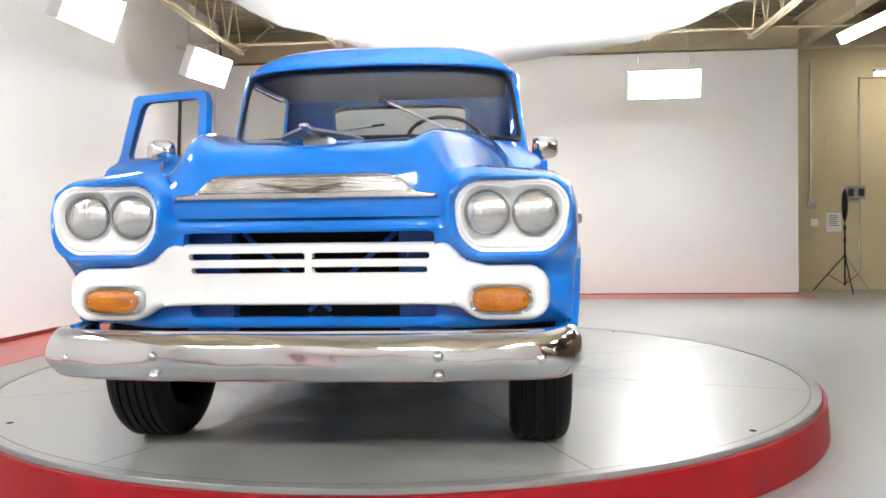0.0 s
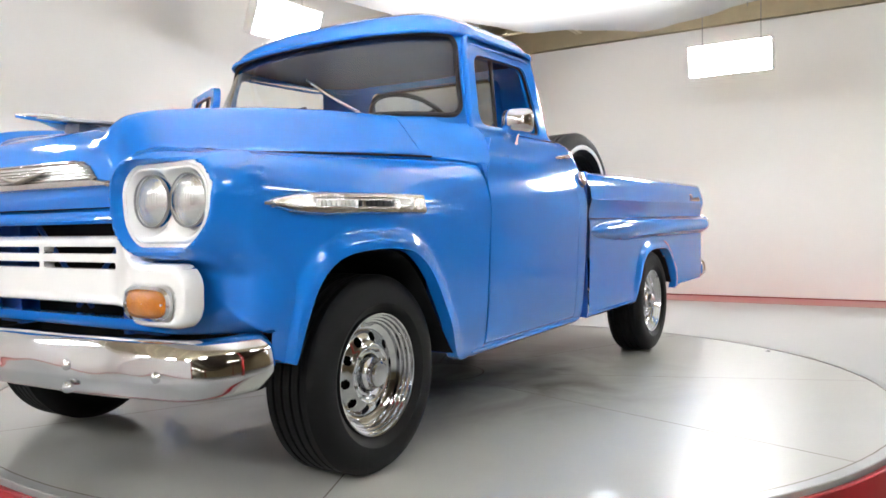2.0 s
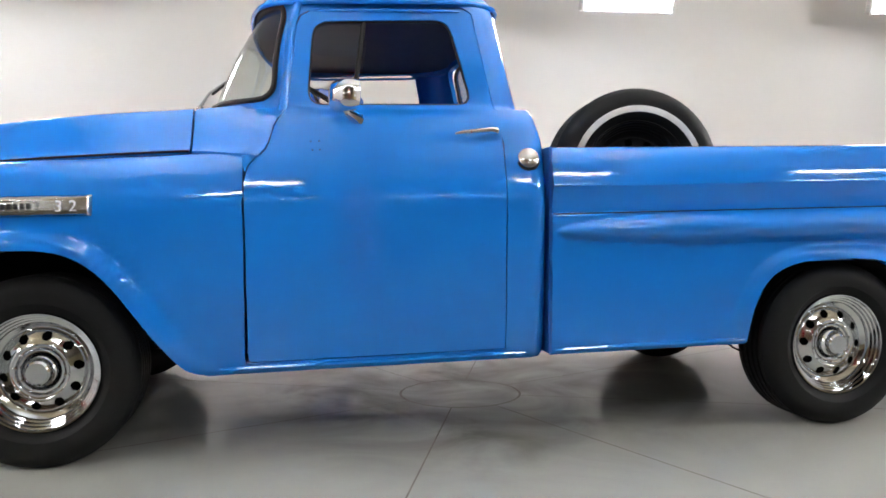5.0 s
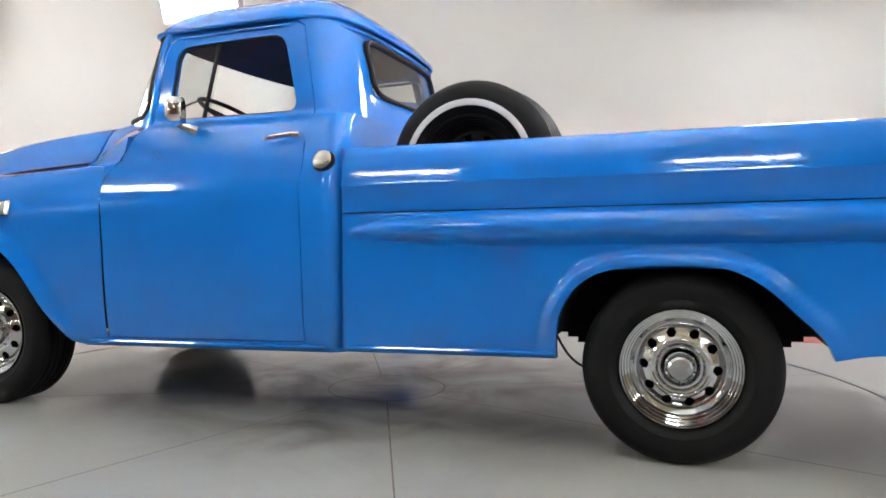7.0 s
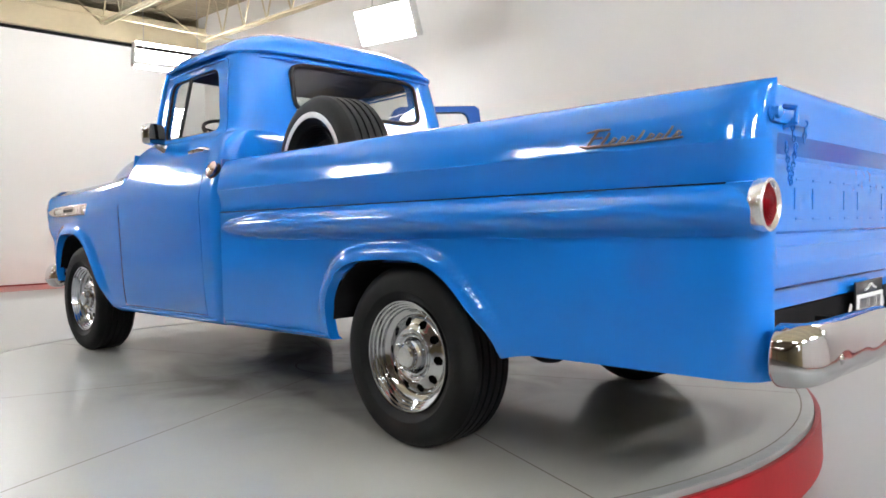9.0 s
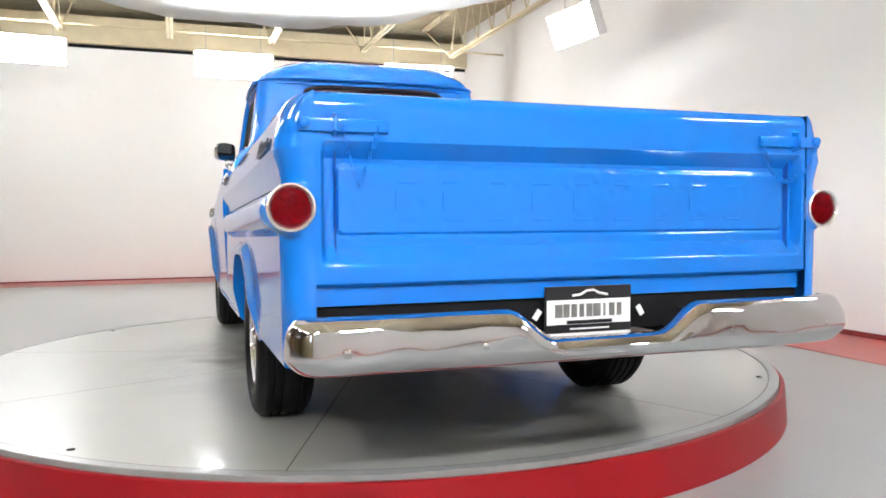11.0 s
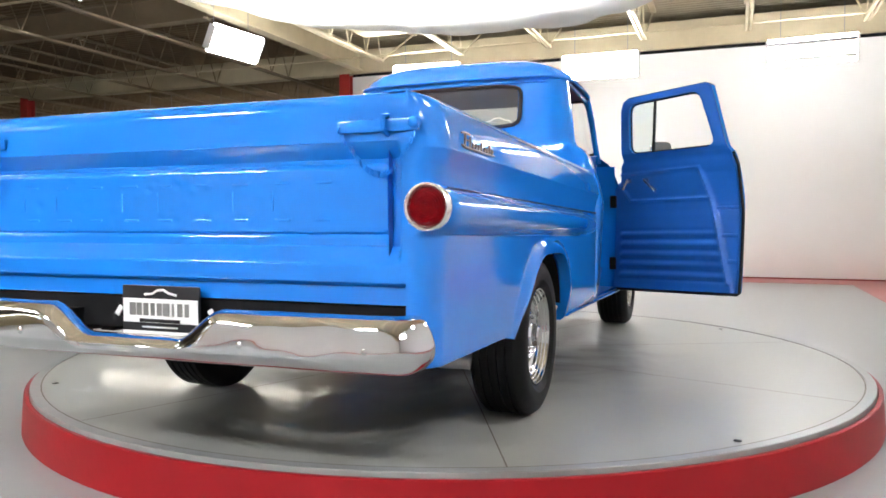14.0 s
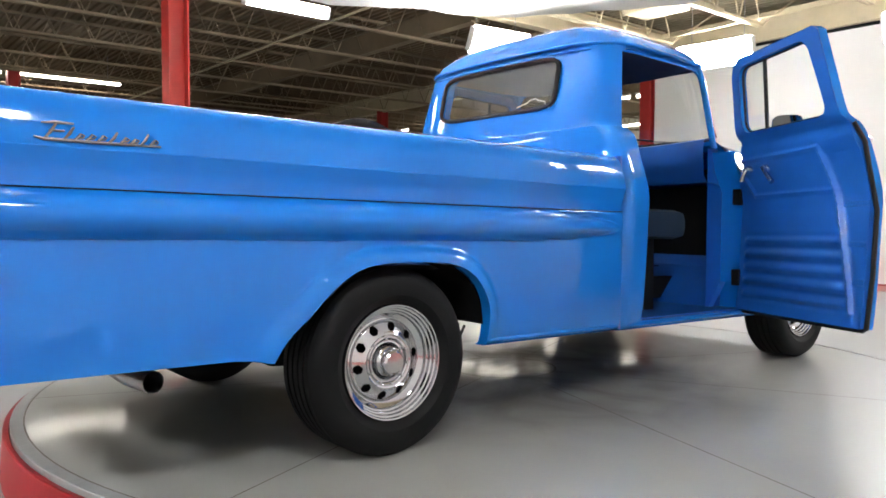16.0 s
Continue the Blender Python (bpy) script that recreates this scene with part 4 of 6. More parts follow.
# -- cowl --
BASE_W = [(0.0, -1.045, 1.342), (0.20, -1.042, 1.342), (0.38, -1.027, 1.341), (0.54, -0.993, 1.340), (0.655, -0.925, 1.338), (0.735, -0.825, 1.336), (0.778, -0.715, 1.334)]
TOP_W = [(0.0, -0.838, 1.765), (0.17, -0.835, 1.764), (0.33, -0.825, 1.761), (0.47, -0.806, 1.754), (0.58, -0.776, 1.745), (0.66, -0.732, 1.736), (0.712, -0.675, 1.728)]
bw, tw = curve_points(BASE_W, 28), curve_points(TOP_W, 28)
COWL_F = (0, 0.22, 0.42, 0.56, 0.66, 0.73, 0.78, 0.80, 0.825, 0.865, 0.90, 0.94, 0.975, 1.0)
COWL_E = [(0, -1.045, 1.345), (0.20, -1.042, 1.345), (0.38, -1.027, 1.344), (0.54, -0.993, 1.343), (0.655, -0.925, 1.341), (0.73, -0.83, 1.338), (0.775, -0.722, 1.334), (0.79, -0.70, 1.322), (0.803, -0.708, 1.306), (0.845, -0.728, 1.276), (0.871, -0.745, 1.25), (0.896, -0.758, 1.20), (0.914, -0.778, 1.148), (0.919, -0.80, 1.128)]
for s in (1, -1):
    bm = bmesh.new()
    fs = np.linspace(0, 1, 46)
    start = np.array([on_hood(min(f, 0.999), 1.0) for f in fs])
    start[:, 1] += 0.008
    start[:, 2] -= 0.002
    end = np.stack([np.interp(fs, COWL_F, [e[c] for e in COWL_E]) for c in range(3)], 1)
    rows = []
    for k in np.linspace(0, 1, 12):
        ease = k * k * (3 - 2 * k) * 0.5 + k * 0.5
        row = start + (end - start) * np.array([1, 1, 0]) * k + (end - start) * np.array([0, 0, 1]) * ease
        row[:, 0] += 0.012 * math.sin(k * math.pi) * smooth01(0.8, 1.0, fs)
        tuck = row[-1] + np.array([-0.02, 0, -0.045])
        rows.append([tuple(p) for p in row] + [tuple(tuck)])
    rows.insert(0, [(x, y, z - 0.035) for x, y, z in rows[0]])
    grid(bm, rows)
    bpart("cowl", bm, PAINT, None, "blue cowl below the windshield", s, angle=60)

# -- cab, lower half --
COWL_CUT = [(-0.95, 1.126), (-0.795, 1.126), (-0.77, 1.15), (-0.74, 1.25), (-0.69, 1.33), (-0.95, 1.33)]


def cab_low(U, V):
    a = np.clip((U - 0.21) / 0.12, 0, 1) * math.pi / 2
    y = np.where(U < 0.21, U, 0.21 + 0.075 * np.sin(a))
    inset = np.where(U < 0.21, 0, 0.075 * (1 - np.cos(a)))
    x = side_x(V) - inset
    back = np.clip((U - 0.33) / 0.5, 0, 1)
    return np.where(U > 0.33, x * (1 - back), x), y + 0.0 * V - 0.02 * smooth01(1.15, 1.3, V) * (U > 0.1), V


for s in (1, -1):
    bm = bmesh.new()
    us = np.concatenate([np.linspace(-0.86, 0.20, 44), np.linspace(0.21, 0.33, 9), np.linspace(0.36, 0.83, 7)])
    vs = np.concatenate([np.linspace(0.326, 0.40, 8), np.linspace(0.43, 1.305, 30)])
    sheet(bm, cab_low, us, vs, lambda U, V: np.where(U < 0.2, np.minimum(poly_sd(U, V, DOOR), poly_sd(U, V, COWL_CUT)), 0.2), lip=(-0.075, 0, 0))
    bpart("cab_side", bm, PAINT, None, "blue cab side, rocker and rear corner", s, angle=62)

for s in (1, -1):
    bm = bmesh.new()
    tube(bm, [(0.917, y, 0.352) for y in np.linspace(-0.95, 0.20, 24)], [0.004] + [0.0085] * 22 + [0.004], 8)
    bpart("rocker_ledge", bm, PAINT, None, "rolled blue rocker ledge", s)
    bm = bmesh.new()
    tube(bm, [(0.930, y, 0.358) for y in np.linspace(0.31, 1.125, 16)], [0.004] + [0.0085] * 14 + [0.004], 8)
    bpart("bed_ledge", bm, PAINT, None, "rolled blue ledge along the bed's foot", s)

# -- cab, upper half: pillars, rear wall --
def back_y(z):
    return np.interp(z, (1.305, 1.43, 1.70, 1.74), (0.272, 0.245, 0.188, 0.178))


def cab_up(U, V):
    g, yb = side_x(V), back_y(V)
    y0 = -0.722 + 0.035 * smooth01(1.31, 1.65, V) + 0.05 * smooth01(1.66, 1.745, V)
    ys = yb - 0.20
    y_side = y0 + (ys - y0) * np.clip(U / 0.55, 0, 1)
    a = np.clip((U - 0.55) / 0.23, 0, 1) * math.pi / 2
    q = (np.cos(a) ** 2.5 + np.sin(a) ** 2.5) ** (-1 / 2.5)
    xc = g - 0.27 + 0.27 * np.cos(a) * q
    yc = ys + 0.18 * np.sin(a) * q
    b = np.clip((U - 0.78) / 0.22, 0, 1)
    xb = (g - 0.27) * (1 - b)
    ybk = ys + 0.18 + 0.02 * (1 - (1 - b) ** 2)
    return np.where(U < 0.55, g, np.where(U < 0.78, xc, xb)), np.where(U < 0.55, y_side, np.where(U < 0.78, yc, ybk)), V


def cab_up_keep(U, V):
    x, y, z = cab_up(U, V)
    return np.where(U < 0.6, poly_sd(y, z, DOOR) * 0.9, rbox(x, z, -0.458, 0.458, 1.428, 1.692, 0.055))


for s in (1, -1):
    bm = bmesh.new()
    us = np.concatenate([np.linspace(0, 0.55, 58), np.linspace(0.56, 0.78, 18), np.linspace(0.79, 1.0, 24)])
    sheet(bm, cab_up, us, np.linspace(1.300, 1.745, 40), cab_up_keep, lip=(-0.03, -0.03, 0))
    bpart("cab_pillar", bm, PAINT, None, "blue cab pillar and rear wall", s)

for s in (1, -1):
    bm = bmesh.new()
    tube(bm, [tuple(p) for p in curve_points([(0.790, -0.724, 1.270), (0.781, -0.716, 1.325), (0.769, -0.708, 1.40), (0.753, -0.694, 1.52), (0.735, -0.68, 1.64), (0.716, -0.655, 1.73)], 18)], 0.018, 10)
    bpart("pillar_cover", bm, PAINT, None, "rounded blue windshield pillar", s)

# -- roof --
RIM = [(0.0, -0.864, 1.762), (0.30, -0.853, 1.758), (0.48, -0.828, 1.752), (0.60, -0.792, 1.746), (0.685, -0.725, 1.738), (0.728, -0.60, 1.735), (0.738, -0.40, 1.738), (0.738, -0.12, 1.742), (0.725, -0.02, 1.744), (0.665, 0.10, 1.746), (0.54, 0.165, 1.747), (0.28, 0.193, 1.748), (0.0, 0.198, 1.748)]
half = curve_points(RIM, 50)
ring = list(half) + [np.array([-p[0], p[1], p[2]]) for p in half[-2:0:-1]]
bm = bmesh.new()
mid = np.array([0.0, -0.29, 0.0])
rows = []
for f in np.concatenate([np.linspace(1, 0.8, 9), np.linspace(0.76, 0.0, 12)]):
    row = []
    for p in ring:
        q = mid + (p - mid) * f
        rise = 1.916 - p[2]
        row.append((q[0], q[1], p[2] + rise * (1 - f**3.5) ** 0.68))
    rows.append(row)
grid(bm, rows, close_u=True)
bmesh.ops.remove_doubles(bm, verts=bm.verts, dist=1e-4)
bpart("roof", bm, PAINT, None, "blue rounded cab roof", angle=60)
bm = bmesh.new()
tube(bm, [(p[0] * 1.012, p[1] + (0.006 if p[1] > -0.3 else -0.004), p[2] - 0.004) for p in ring], 0.0105, 8, closed=True)
bpart("drip_rail", bm, PAINT)
bm = bmesh.new()
bead = [p for p in ring if p[1] > -0.62]
k0 = max(range(len(bead)), key=lambda i: (Vector(bead[i]) - Vector(bead[i - 1])).length)
bead = bead[k0:] + bead[:k0]
tube(bm, [(p[0] * 0.994, p[1] + 0.004 * (p[1] > 0), p[2] - 0.036) for p in bead], 0.0065, 6)
bpart("roof_bead", bm, PAINT, None, "pressed blue bead under the drip rail")
bm = bmesh.new()
rows = []
for f in (1, 0.7, 0.35, 0.0):
    rows.append([tuple(mid + (p - mid) * f * 0.975 + np.array([0, 0, 0.06 * (1 - f**3)])) for p in ring])
    rows[-1] = [(x, y, 1.735 + 0.09 * (1 - f**3)) for x, y, z in rows[-1]]
grid(bm, rows, close_u=True)
bmesh.ops.remove_doubles(bm, verts=bm.verts, dist=1e-4)
bpart("headliner", bm, HEADLINER, None, "dark sagging cloth headliner")

# -- windshield --
wind = empty("windshield")
wind.parent = truck
full_b = np.array([np.array([-p[0], p[1], p[2]]) for p in bw[:0:-1]] + list(bw))
full_t = np.array([np.array([-p[0], p[1], p[2]]) for p in tw[:0:-1]] + list(tw))
SPAN, RISE = 0.90, 0.44


def wind_place(U, V, back=0.0):
    """The wrapped windshield's surface: U across in metres from the middle, V up from its foot."""
    k = np.clip((U / SPAN + 1) / 2, 0, 1) * (len(full_b) - 1)
    f = V / RISE
    idx = np.arange(len(full_b))
    out = []
    for c in range(3):
        b, tt = np.interp(k, idx, full_b[:, c]), np.interp(k, idx, full_t[:, c])
        out.append(b + (tt - b) * f)
    out[1] = out[1] - 0.018 * np.sin(np.clip(f, 0, 1) * math.pi) + back
    out[0] = out[0] * (1 - back * 0.5)
    return out


def wind_sd(U, V):
    return rbox(U, V, -0.845, 0.845, 0.016, 0.432, 0.085)


bm = bmesh.new()
sheet(bm, wind_place, np.linspace(-SPAN, SPAN, 120), np.linspace(-0.02, RISE + 0.02, 42), wind_sd, lip=(0, 0.015, 0))
bpart("windshield_frame", bm, PAINT, None, "blue windshield frame with rounded corners")
bm = bmesh.new()
sheet(bm, lambda U, V: wind_place(U, V, 0.006), np.linspace(-0.85, 0.85, 90), np.linspace(0.012, 0.437, 25), lambda U, V: -wind_sd(U, V))
pane = bpart("pane", bm, GLASS, wind, "clear wrapped windshield glass")
pane.visible_shadow = False
bm = bmesh.new()
loop = []
for k in range(160):
    a = k * math.tau / 160
    lo, hi = 0.0, 1.4
    for _ in range(26):
        m = (lo + hi) / 2
        if wind_sd(np.array(m * math.cos(a)), np.array(0.224 + m * math.sin(a) * 0.5)) < 0:
            lo = m
        else:
            hi = m
    x, y, z = wind_place(np.array(lo * math.cos(a)), np.array(0.224 + lo * math.sin(a) * 0.5))
    loop.append((float(x), float(y) - 0.001, float(z)))
tube(bm, loop, 0.0115, 8, closed=True)
bpart("gasket", bm, BLACK, wind, "black rubber gasket")

# -- rear window --
rear = empty("rear_window")
rear.parent = truck
bm = bmesh.new()
loop = []
for k in range(64):
    a = k * math.tau / 64
    q = (abs(math.cos(a)) ** 7 + abs(math.sin(a)) ** 7) ** (-1 / 7)
    xx, zz = 0.458 * q * math.cos(a), 1.56 + 0.132 * q * math.sin(a)
    loop.append((xx, float(back_y(zz)) - 0.002 + 0.002 * (1 - (xx / 0.5) ** 2), zz))
bm.faces.new([bm.verts.new((x, y - 0.006, z)) for x, y, z in loop])
bpart("pane", bm, GLASS_DARK, rear, "tinted rear glass").visible_shadow = False
bm = bmesh.new()
tube(bm, loop, 0.012, 8, closed=True)
bpart("gasket", bm, BLACK, rear, "black rubber gasket")
bm = bmesh.new()
tube(bm, [(x, float(back_y(np.array(z))) + 0.004, z) for x, z in ((-0.20, 1.452), (-0.24, 1.462), (-0.27, 1.468), (-0.29, 1.482), (-0.33, 1.486), (-0.36, 1.472), (-0.40, 1.464), (-0.405, 1.45))], 0.003, 5)
bpart("sticker", bm, PAPER, rear, "white outline sticker")


# -- doors --
def door(s, swing=0.0):
    hinge = Vector((0.90 * s, -0.855, 0))
    top = empty("cab_door")
    top.parent = truck
    made = []

    def keep(U, V):
        return np.minimum(-poly_sd(U, V, DOOR) - 0.004, poly_sd(U, V, WINDOW))

    bm = bmesh.new()
    sheet(bm, lambda U, V: (side_x(V), U, V), np.linspace(-0.857, 0.119, 66), np.concatenate([np.linspace(0.366, 1.26, 40), np.linspace(1.27, 1.725, 34)]), keep, lip=(-0.04, 0, 0))
    made.append(bpart("skin", bm, PAINT, top, "blue outer door skin", s))
    bm = bmesh.new()

    def inner_x(U, V):
        edge = -0.14 + (1.19 - V) * 0.26
        rib = 0.011 * np.sin((V - 0.42) * math.tau / 0.072) * smooth01(0.425, 0.46, V) * (1 - smooth01(0.76, 0.81, V)) * smooth01(-0.81, -0.77, U) * (1 - smooth01(-0.05, 0.0, U - edge))
        groove = np.full(np.shape(U), 1.0)
        for (ax, ay), (bx, by) in (((-0.82, 1.175), (-0.71, 1.0)), ((-0.71, 1.0), (-0.085, 1.0)), ((-0.82, 1.185), (-0.14, 1.20)), ((-0.14, 1.20), (0.05, 0.44))):
            ex, ey = bx - ax, by - ay
            t = np.clip(((U - ax) * ex + (V - ay) * ey) / (ex * ex + ey * ey), 0, 1)
            groove = np.minimum(groove, np.hypot(U - ax - t * ex, V - ay - t * ey))
        line = 0.012 * np.exp(-((groove / 0.011) ** 2))
        flange = 0.010 * smooth01(0.0, 0.04, U - edge) * (1 - smooth01(1.16, 1.2, V))
        tabs = 0.006 * smooth01(0.02, 0.03, U - edge) * ((np.abs(V - 0.93) < 0.012) | (np.abs(V - 0.75) < 0.012) | (np.abs(V - 0.58) < 0.012))
        return side_x(V) - 0.042 - 0.03 * (1 - smooth01(1.22, 1.32, V)) + rib - line + flange - tabs

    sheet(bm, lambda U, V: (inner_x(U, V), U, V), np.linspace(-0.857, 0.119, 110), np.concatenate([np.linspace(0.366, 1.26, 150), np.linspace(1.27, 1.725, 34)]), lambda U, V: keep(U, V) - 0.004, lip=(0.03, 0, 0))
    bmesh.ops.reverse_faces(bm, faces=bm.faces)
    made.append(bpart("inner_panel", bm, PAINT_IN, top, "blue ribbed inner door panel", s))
    bm = bmesh.new()
    tube(bm, [(float(side_x(z)) - 0.035, y, z) for y, z in [(0.108, 1.28), (0.119, 1.20), (0.121, 0.9), (0.121, 0.6), (0.119, 0.375), (0.10, 0.366), (-0.2, 0.364), (-0.6, 0.364), (-0.845, 0.364)]], 0.0105, 6)
    made.append(bpart("weatherstrip", bm, BLACK, top, "black rubber seal", s))
    # vent window
    bm = bmesh.new()
    za, zb = 1.325, 1.662
    tube(bm, [(float(side_x(za)) - 0.02, -0.452, za), (float(side_x(zb)) - 0.02, -0.402, zb)], 0.010, 6)
    made.append(bpart("vent_post", bm, BLACK, top, "dark vent window post", s))
    bm = bmesh.new()
    sheet(bm, lambda U, V: (side_x(V) - 0.022, U, V), np.linspace(-0.63, -0.40, 18), np.linspace(1.32, 1.665, 20), lambda U, V: np.minimum(-poly_sd(U, V, WINDOW), -0.43 + (V - 1.325) * 0.148 - U))
    g = bpart("vent_pane", bm, GLASS, top, "clear vent glass", s)
    g.visible_shadow = False
    made.append(g)
    # window rubber
    bm = bmesh.new()
    tube(bm, [(float(side_x(z)) - 0.016, y, z) for y, z in WINDOW], 0.008, 6, closed=True)
    made.append(bpart("window_rubber", bm, BLACK, top, "black window channel", s))
    # old mirror holes
    for yy, zz in ((-0.615, 1.175), (-0.585, 1.176), (-0.61, 1.142), (-0.582, 1.143)):
        bm = bmesh.new()
        xs = float(side_x(zz))
        lathe(bm, [(xs - 0.002, 0.003), (xs + 0.001, 0.003), (xs + 0.001, 0.0002)], "x", 8, (0, yy, zz))
        made.append(bpart("screw_hole", bm, DARK, top, "", s))
    # outer handle
    bm = bmesh.new()
    tube(bm, [(0.886 + dx, y, z) for dx, y, z in ((0.0, 0.085, 1.208), (0.024, 0.082, 1.21), (0.036, 0.06, 1.211), (0.036, 0.0, 1.207), (0.034, -0.045, 1.203), (0.022, -0.075, 1.200))], [0.016, 0.015, 0.012, 0.0095, 0.009, 0.004], 8)
    made.append(bpart("outer_handle", bm, CHROME, top, "chrome outer door handle", s))
    # inner handles
    for (yy, zz), (dy, dz) in (((-0.555, 1.14), (0.095, -0.08)), ((-0.70, 1.145), (-0.03, -0.065))):
        bm = bmesh.new()
        x0 = float(inner_x(np.array(yy), np.array(zz)))
        lathe(bm, [(x0 + 0.005, 0.02), (x0 - 0.02, 0.016), (x0 - 0.028, 0.012), (x0 - 0.03, 0.001)], "x", 14, (0, yy, zz))
        tube(bm, [(x0 - 0.025, yy, zz), (x0 - 0.034, yy + dy * 0.5, zz + dz * 0.5), (x0 - 0.036, yy + dy, zz + dz)], [0.015, 0.011, 0.014], 8)
        made.append(bpart("inner_handle", bm, SATIN, top, "chrome inner crank", s))
    # mirror
    bm = bmesh.new()
    tube(bm, [(0.850, -0.44, 1.258), (0.868, -0.455, 1.268), (0.888, -0.48, 1.280), (0.900, -0.49, 1.295)], [0.030, 0.020, 0.014, 0.014], 8)
    made.append(bpart("mirror_arm", bm, CHROME, top, "chrome mirror arm", s))
    bm = bmesh.new()
    rows = []
    for f, yy in ((0.25, -0.536), (0.66, -0.530), (0.90, -0.516), (0.98, -0.496), (1.0, -0.468), (0.95, -0.463)):
        row = []
        for k in range(32):
            a = k * math.tau / 32
            q = (abs(math.cos(a)) ** 4 + abs(math.sin(a)) ** 4) ** (-0.25)
            row.append((0.908 + 0.074 * f * q * math.cos(a), yy, 1.343 + 0.060 * f * q * math.sin(a)))
        rows.append(row)
    vs = grid(bm, rows, close_u=True)
    bm.faces.new(vs[0][::-1])
    turn = Matrix.Translation((0.908, -0.497, 0)) @ Matrix.Rotation(radians(28), 4, "Z") @ Matrix.Translation((-0.908, 0.497, 0))
    bmesh.ops.transform(bm, matrix=turn, verts=bm.verts)
    made.append(bpart("mirror_shell", bm, CHROME, top, "chrome mirror shell", s))
    bm = bmesh.new()
    bm.faces.new([bm.verts.new((0.908 + 0.071 * (abs(math.cos(a)) ** 4 + abs(math.sin(a)) ** 4) ** -0.25 * math.cos(a), -0.4645, 1.343 + 0.057 * (abs(math.cos(a)) ** 4 + abs(math.sin(a)) ** 4) ** -0.25 * math.sin(a))) for a in [k * math.tau / 32 for k in range(32)]])
    bmesh.ops.transform(bm, matrix=turn, verts=bm.verts)
    made.append(bpart("mirror_glass", bm, MIRROR, top, "mirror glass", s, smooth=False))
    if swing:
        top.matrix_basis = Matrix.Translation(hinge) @ Matrix.Rotation(radians(swing), 4, "Z") @ Matrix.Translation(-hinge)
    return top


tagged(door(1), "closed blue driver's door with its window down")
tagged(door(-1, 61), "wide open blue passenger door")

# hinges and jamb of the open door
for zz in (0.55, 1.0):
    bm = bmesh.new()
    box(bm, -0.905, -0.86, -0.87, -0.80, zz - 0.045, zz + 0.045, 0.006)
    bpart("door_hinge", bm, DARK)
for s in (1, -1):
    bm = bmesh.new()
    grid(bm, [[(x, y, z) for y, z in ((-0.853, 0.37), (-0.85, 0.7), (-0.855, 1.03), (-0.775, 1.15), (-0.745, 1.25))] for x in (0.90, 0.74)])
    bpart("front_jamb", bm, PAINT, None, "", s)
    bm = bmesh.new()
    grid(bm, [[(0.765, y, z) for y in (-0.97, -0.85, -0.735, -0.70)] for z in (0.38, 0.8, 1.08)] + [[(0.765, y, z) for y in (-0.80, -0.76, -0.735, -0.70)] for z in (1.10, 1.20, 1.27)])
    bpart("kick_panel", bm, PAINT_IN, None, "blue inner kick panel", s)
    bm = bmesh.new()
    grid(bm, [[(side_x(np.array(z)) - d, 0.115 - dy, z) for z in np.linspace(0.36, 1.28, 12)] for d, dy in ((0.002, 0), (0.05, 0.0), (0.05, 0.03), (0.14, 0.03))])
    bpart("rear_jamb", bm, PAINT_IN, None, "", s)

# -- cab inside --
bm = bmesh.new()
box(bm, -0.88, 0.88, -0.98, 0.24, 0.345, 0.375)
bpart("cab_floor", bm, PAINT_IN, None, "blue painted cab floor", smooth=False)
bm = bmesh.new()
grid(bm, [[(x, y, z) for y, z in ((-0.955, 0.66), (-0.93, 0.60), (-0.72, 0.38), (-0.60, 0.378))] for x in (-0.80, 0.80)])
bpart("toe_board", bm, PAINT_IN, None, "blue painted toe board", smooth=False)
bm = bmesh.new()
box(bm, -0.70, 0.70, -0.99, -0.96, 0.36, 1.18)
bpart("firewall", bm, DARK, None, "black padded firewall", smooth=False)
bm = bmesh.new()
rows = []
for x in np.linspace(-0.785, 0.785, 17):
    yy = -0.70 - 0.18 * (1 - (abs(x) / 0.785) ** 2)
    rows.append([(x, yy - 0.03, 1.325), (x, yy + 0.04, 1.325), (x, yy + 0.075, 1.315), (x, yy + 0.08, 1.26), (x, yy + 0.07, 1.12), (x, yy + 0.04, 1.08), (x, yy - 0.1, 1.07)])
grid(bm, rows)
bpart("dashboard", bm, PAINT_IN, None, "blue painted metal dashboard")
seat = empty("bench_seat")
seat.parent = truck
for name, a, bv in (("cushion", (-0.74, 0.74, -0.56, 0.08, 0.76, 0.92), 0.06), ("backrest", (-0.72, 0.72, 0.02, 0.17, 0.70, 1.315), 0.05)):
    bm = bmesh.new()
    box(bm, *a, bv)
    bpart(name, bm, SEAT, seat, "dark blue-grey vinyl " + name)
bm = bmesh.new()
box(bm, -0.66, 0.66, -0.36, 0.1, 0.37, 0.77, 0.01)
bpart("seat_base", bm, DARK, seat)
bm = bmesh.new()
box(bm, -0.60, 0.60, 0.185, 0.20, 0.37, 1.40)
bpart("rear_liner", bm, PAINT_IN, None, "blue inner rear wall", smooth=False)
wheel_s = empty("steering_wheel")
wheel_s.parent = truck
bm = bmesh.new()
tilt = radians(32)
cs = Vector((0.345, -0.546, 1.385))
tube(bm, [cs + Vector((0.205 * math.cos(a), -0.205 * math.sin(a) * math.cos(tilt), 0.205 * math.sin(a) * math.sin(tilt))) for a in [k * math.tau / 40 for k in range(40)]], 0.011, 8, closed=True)
bpart("wheel_ring", bm, BLACK, wheel_s, "thin black steering wheel rim")
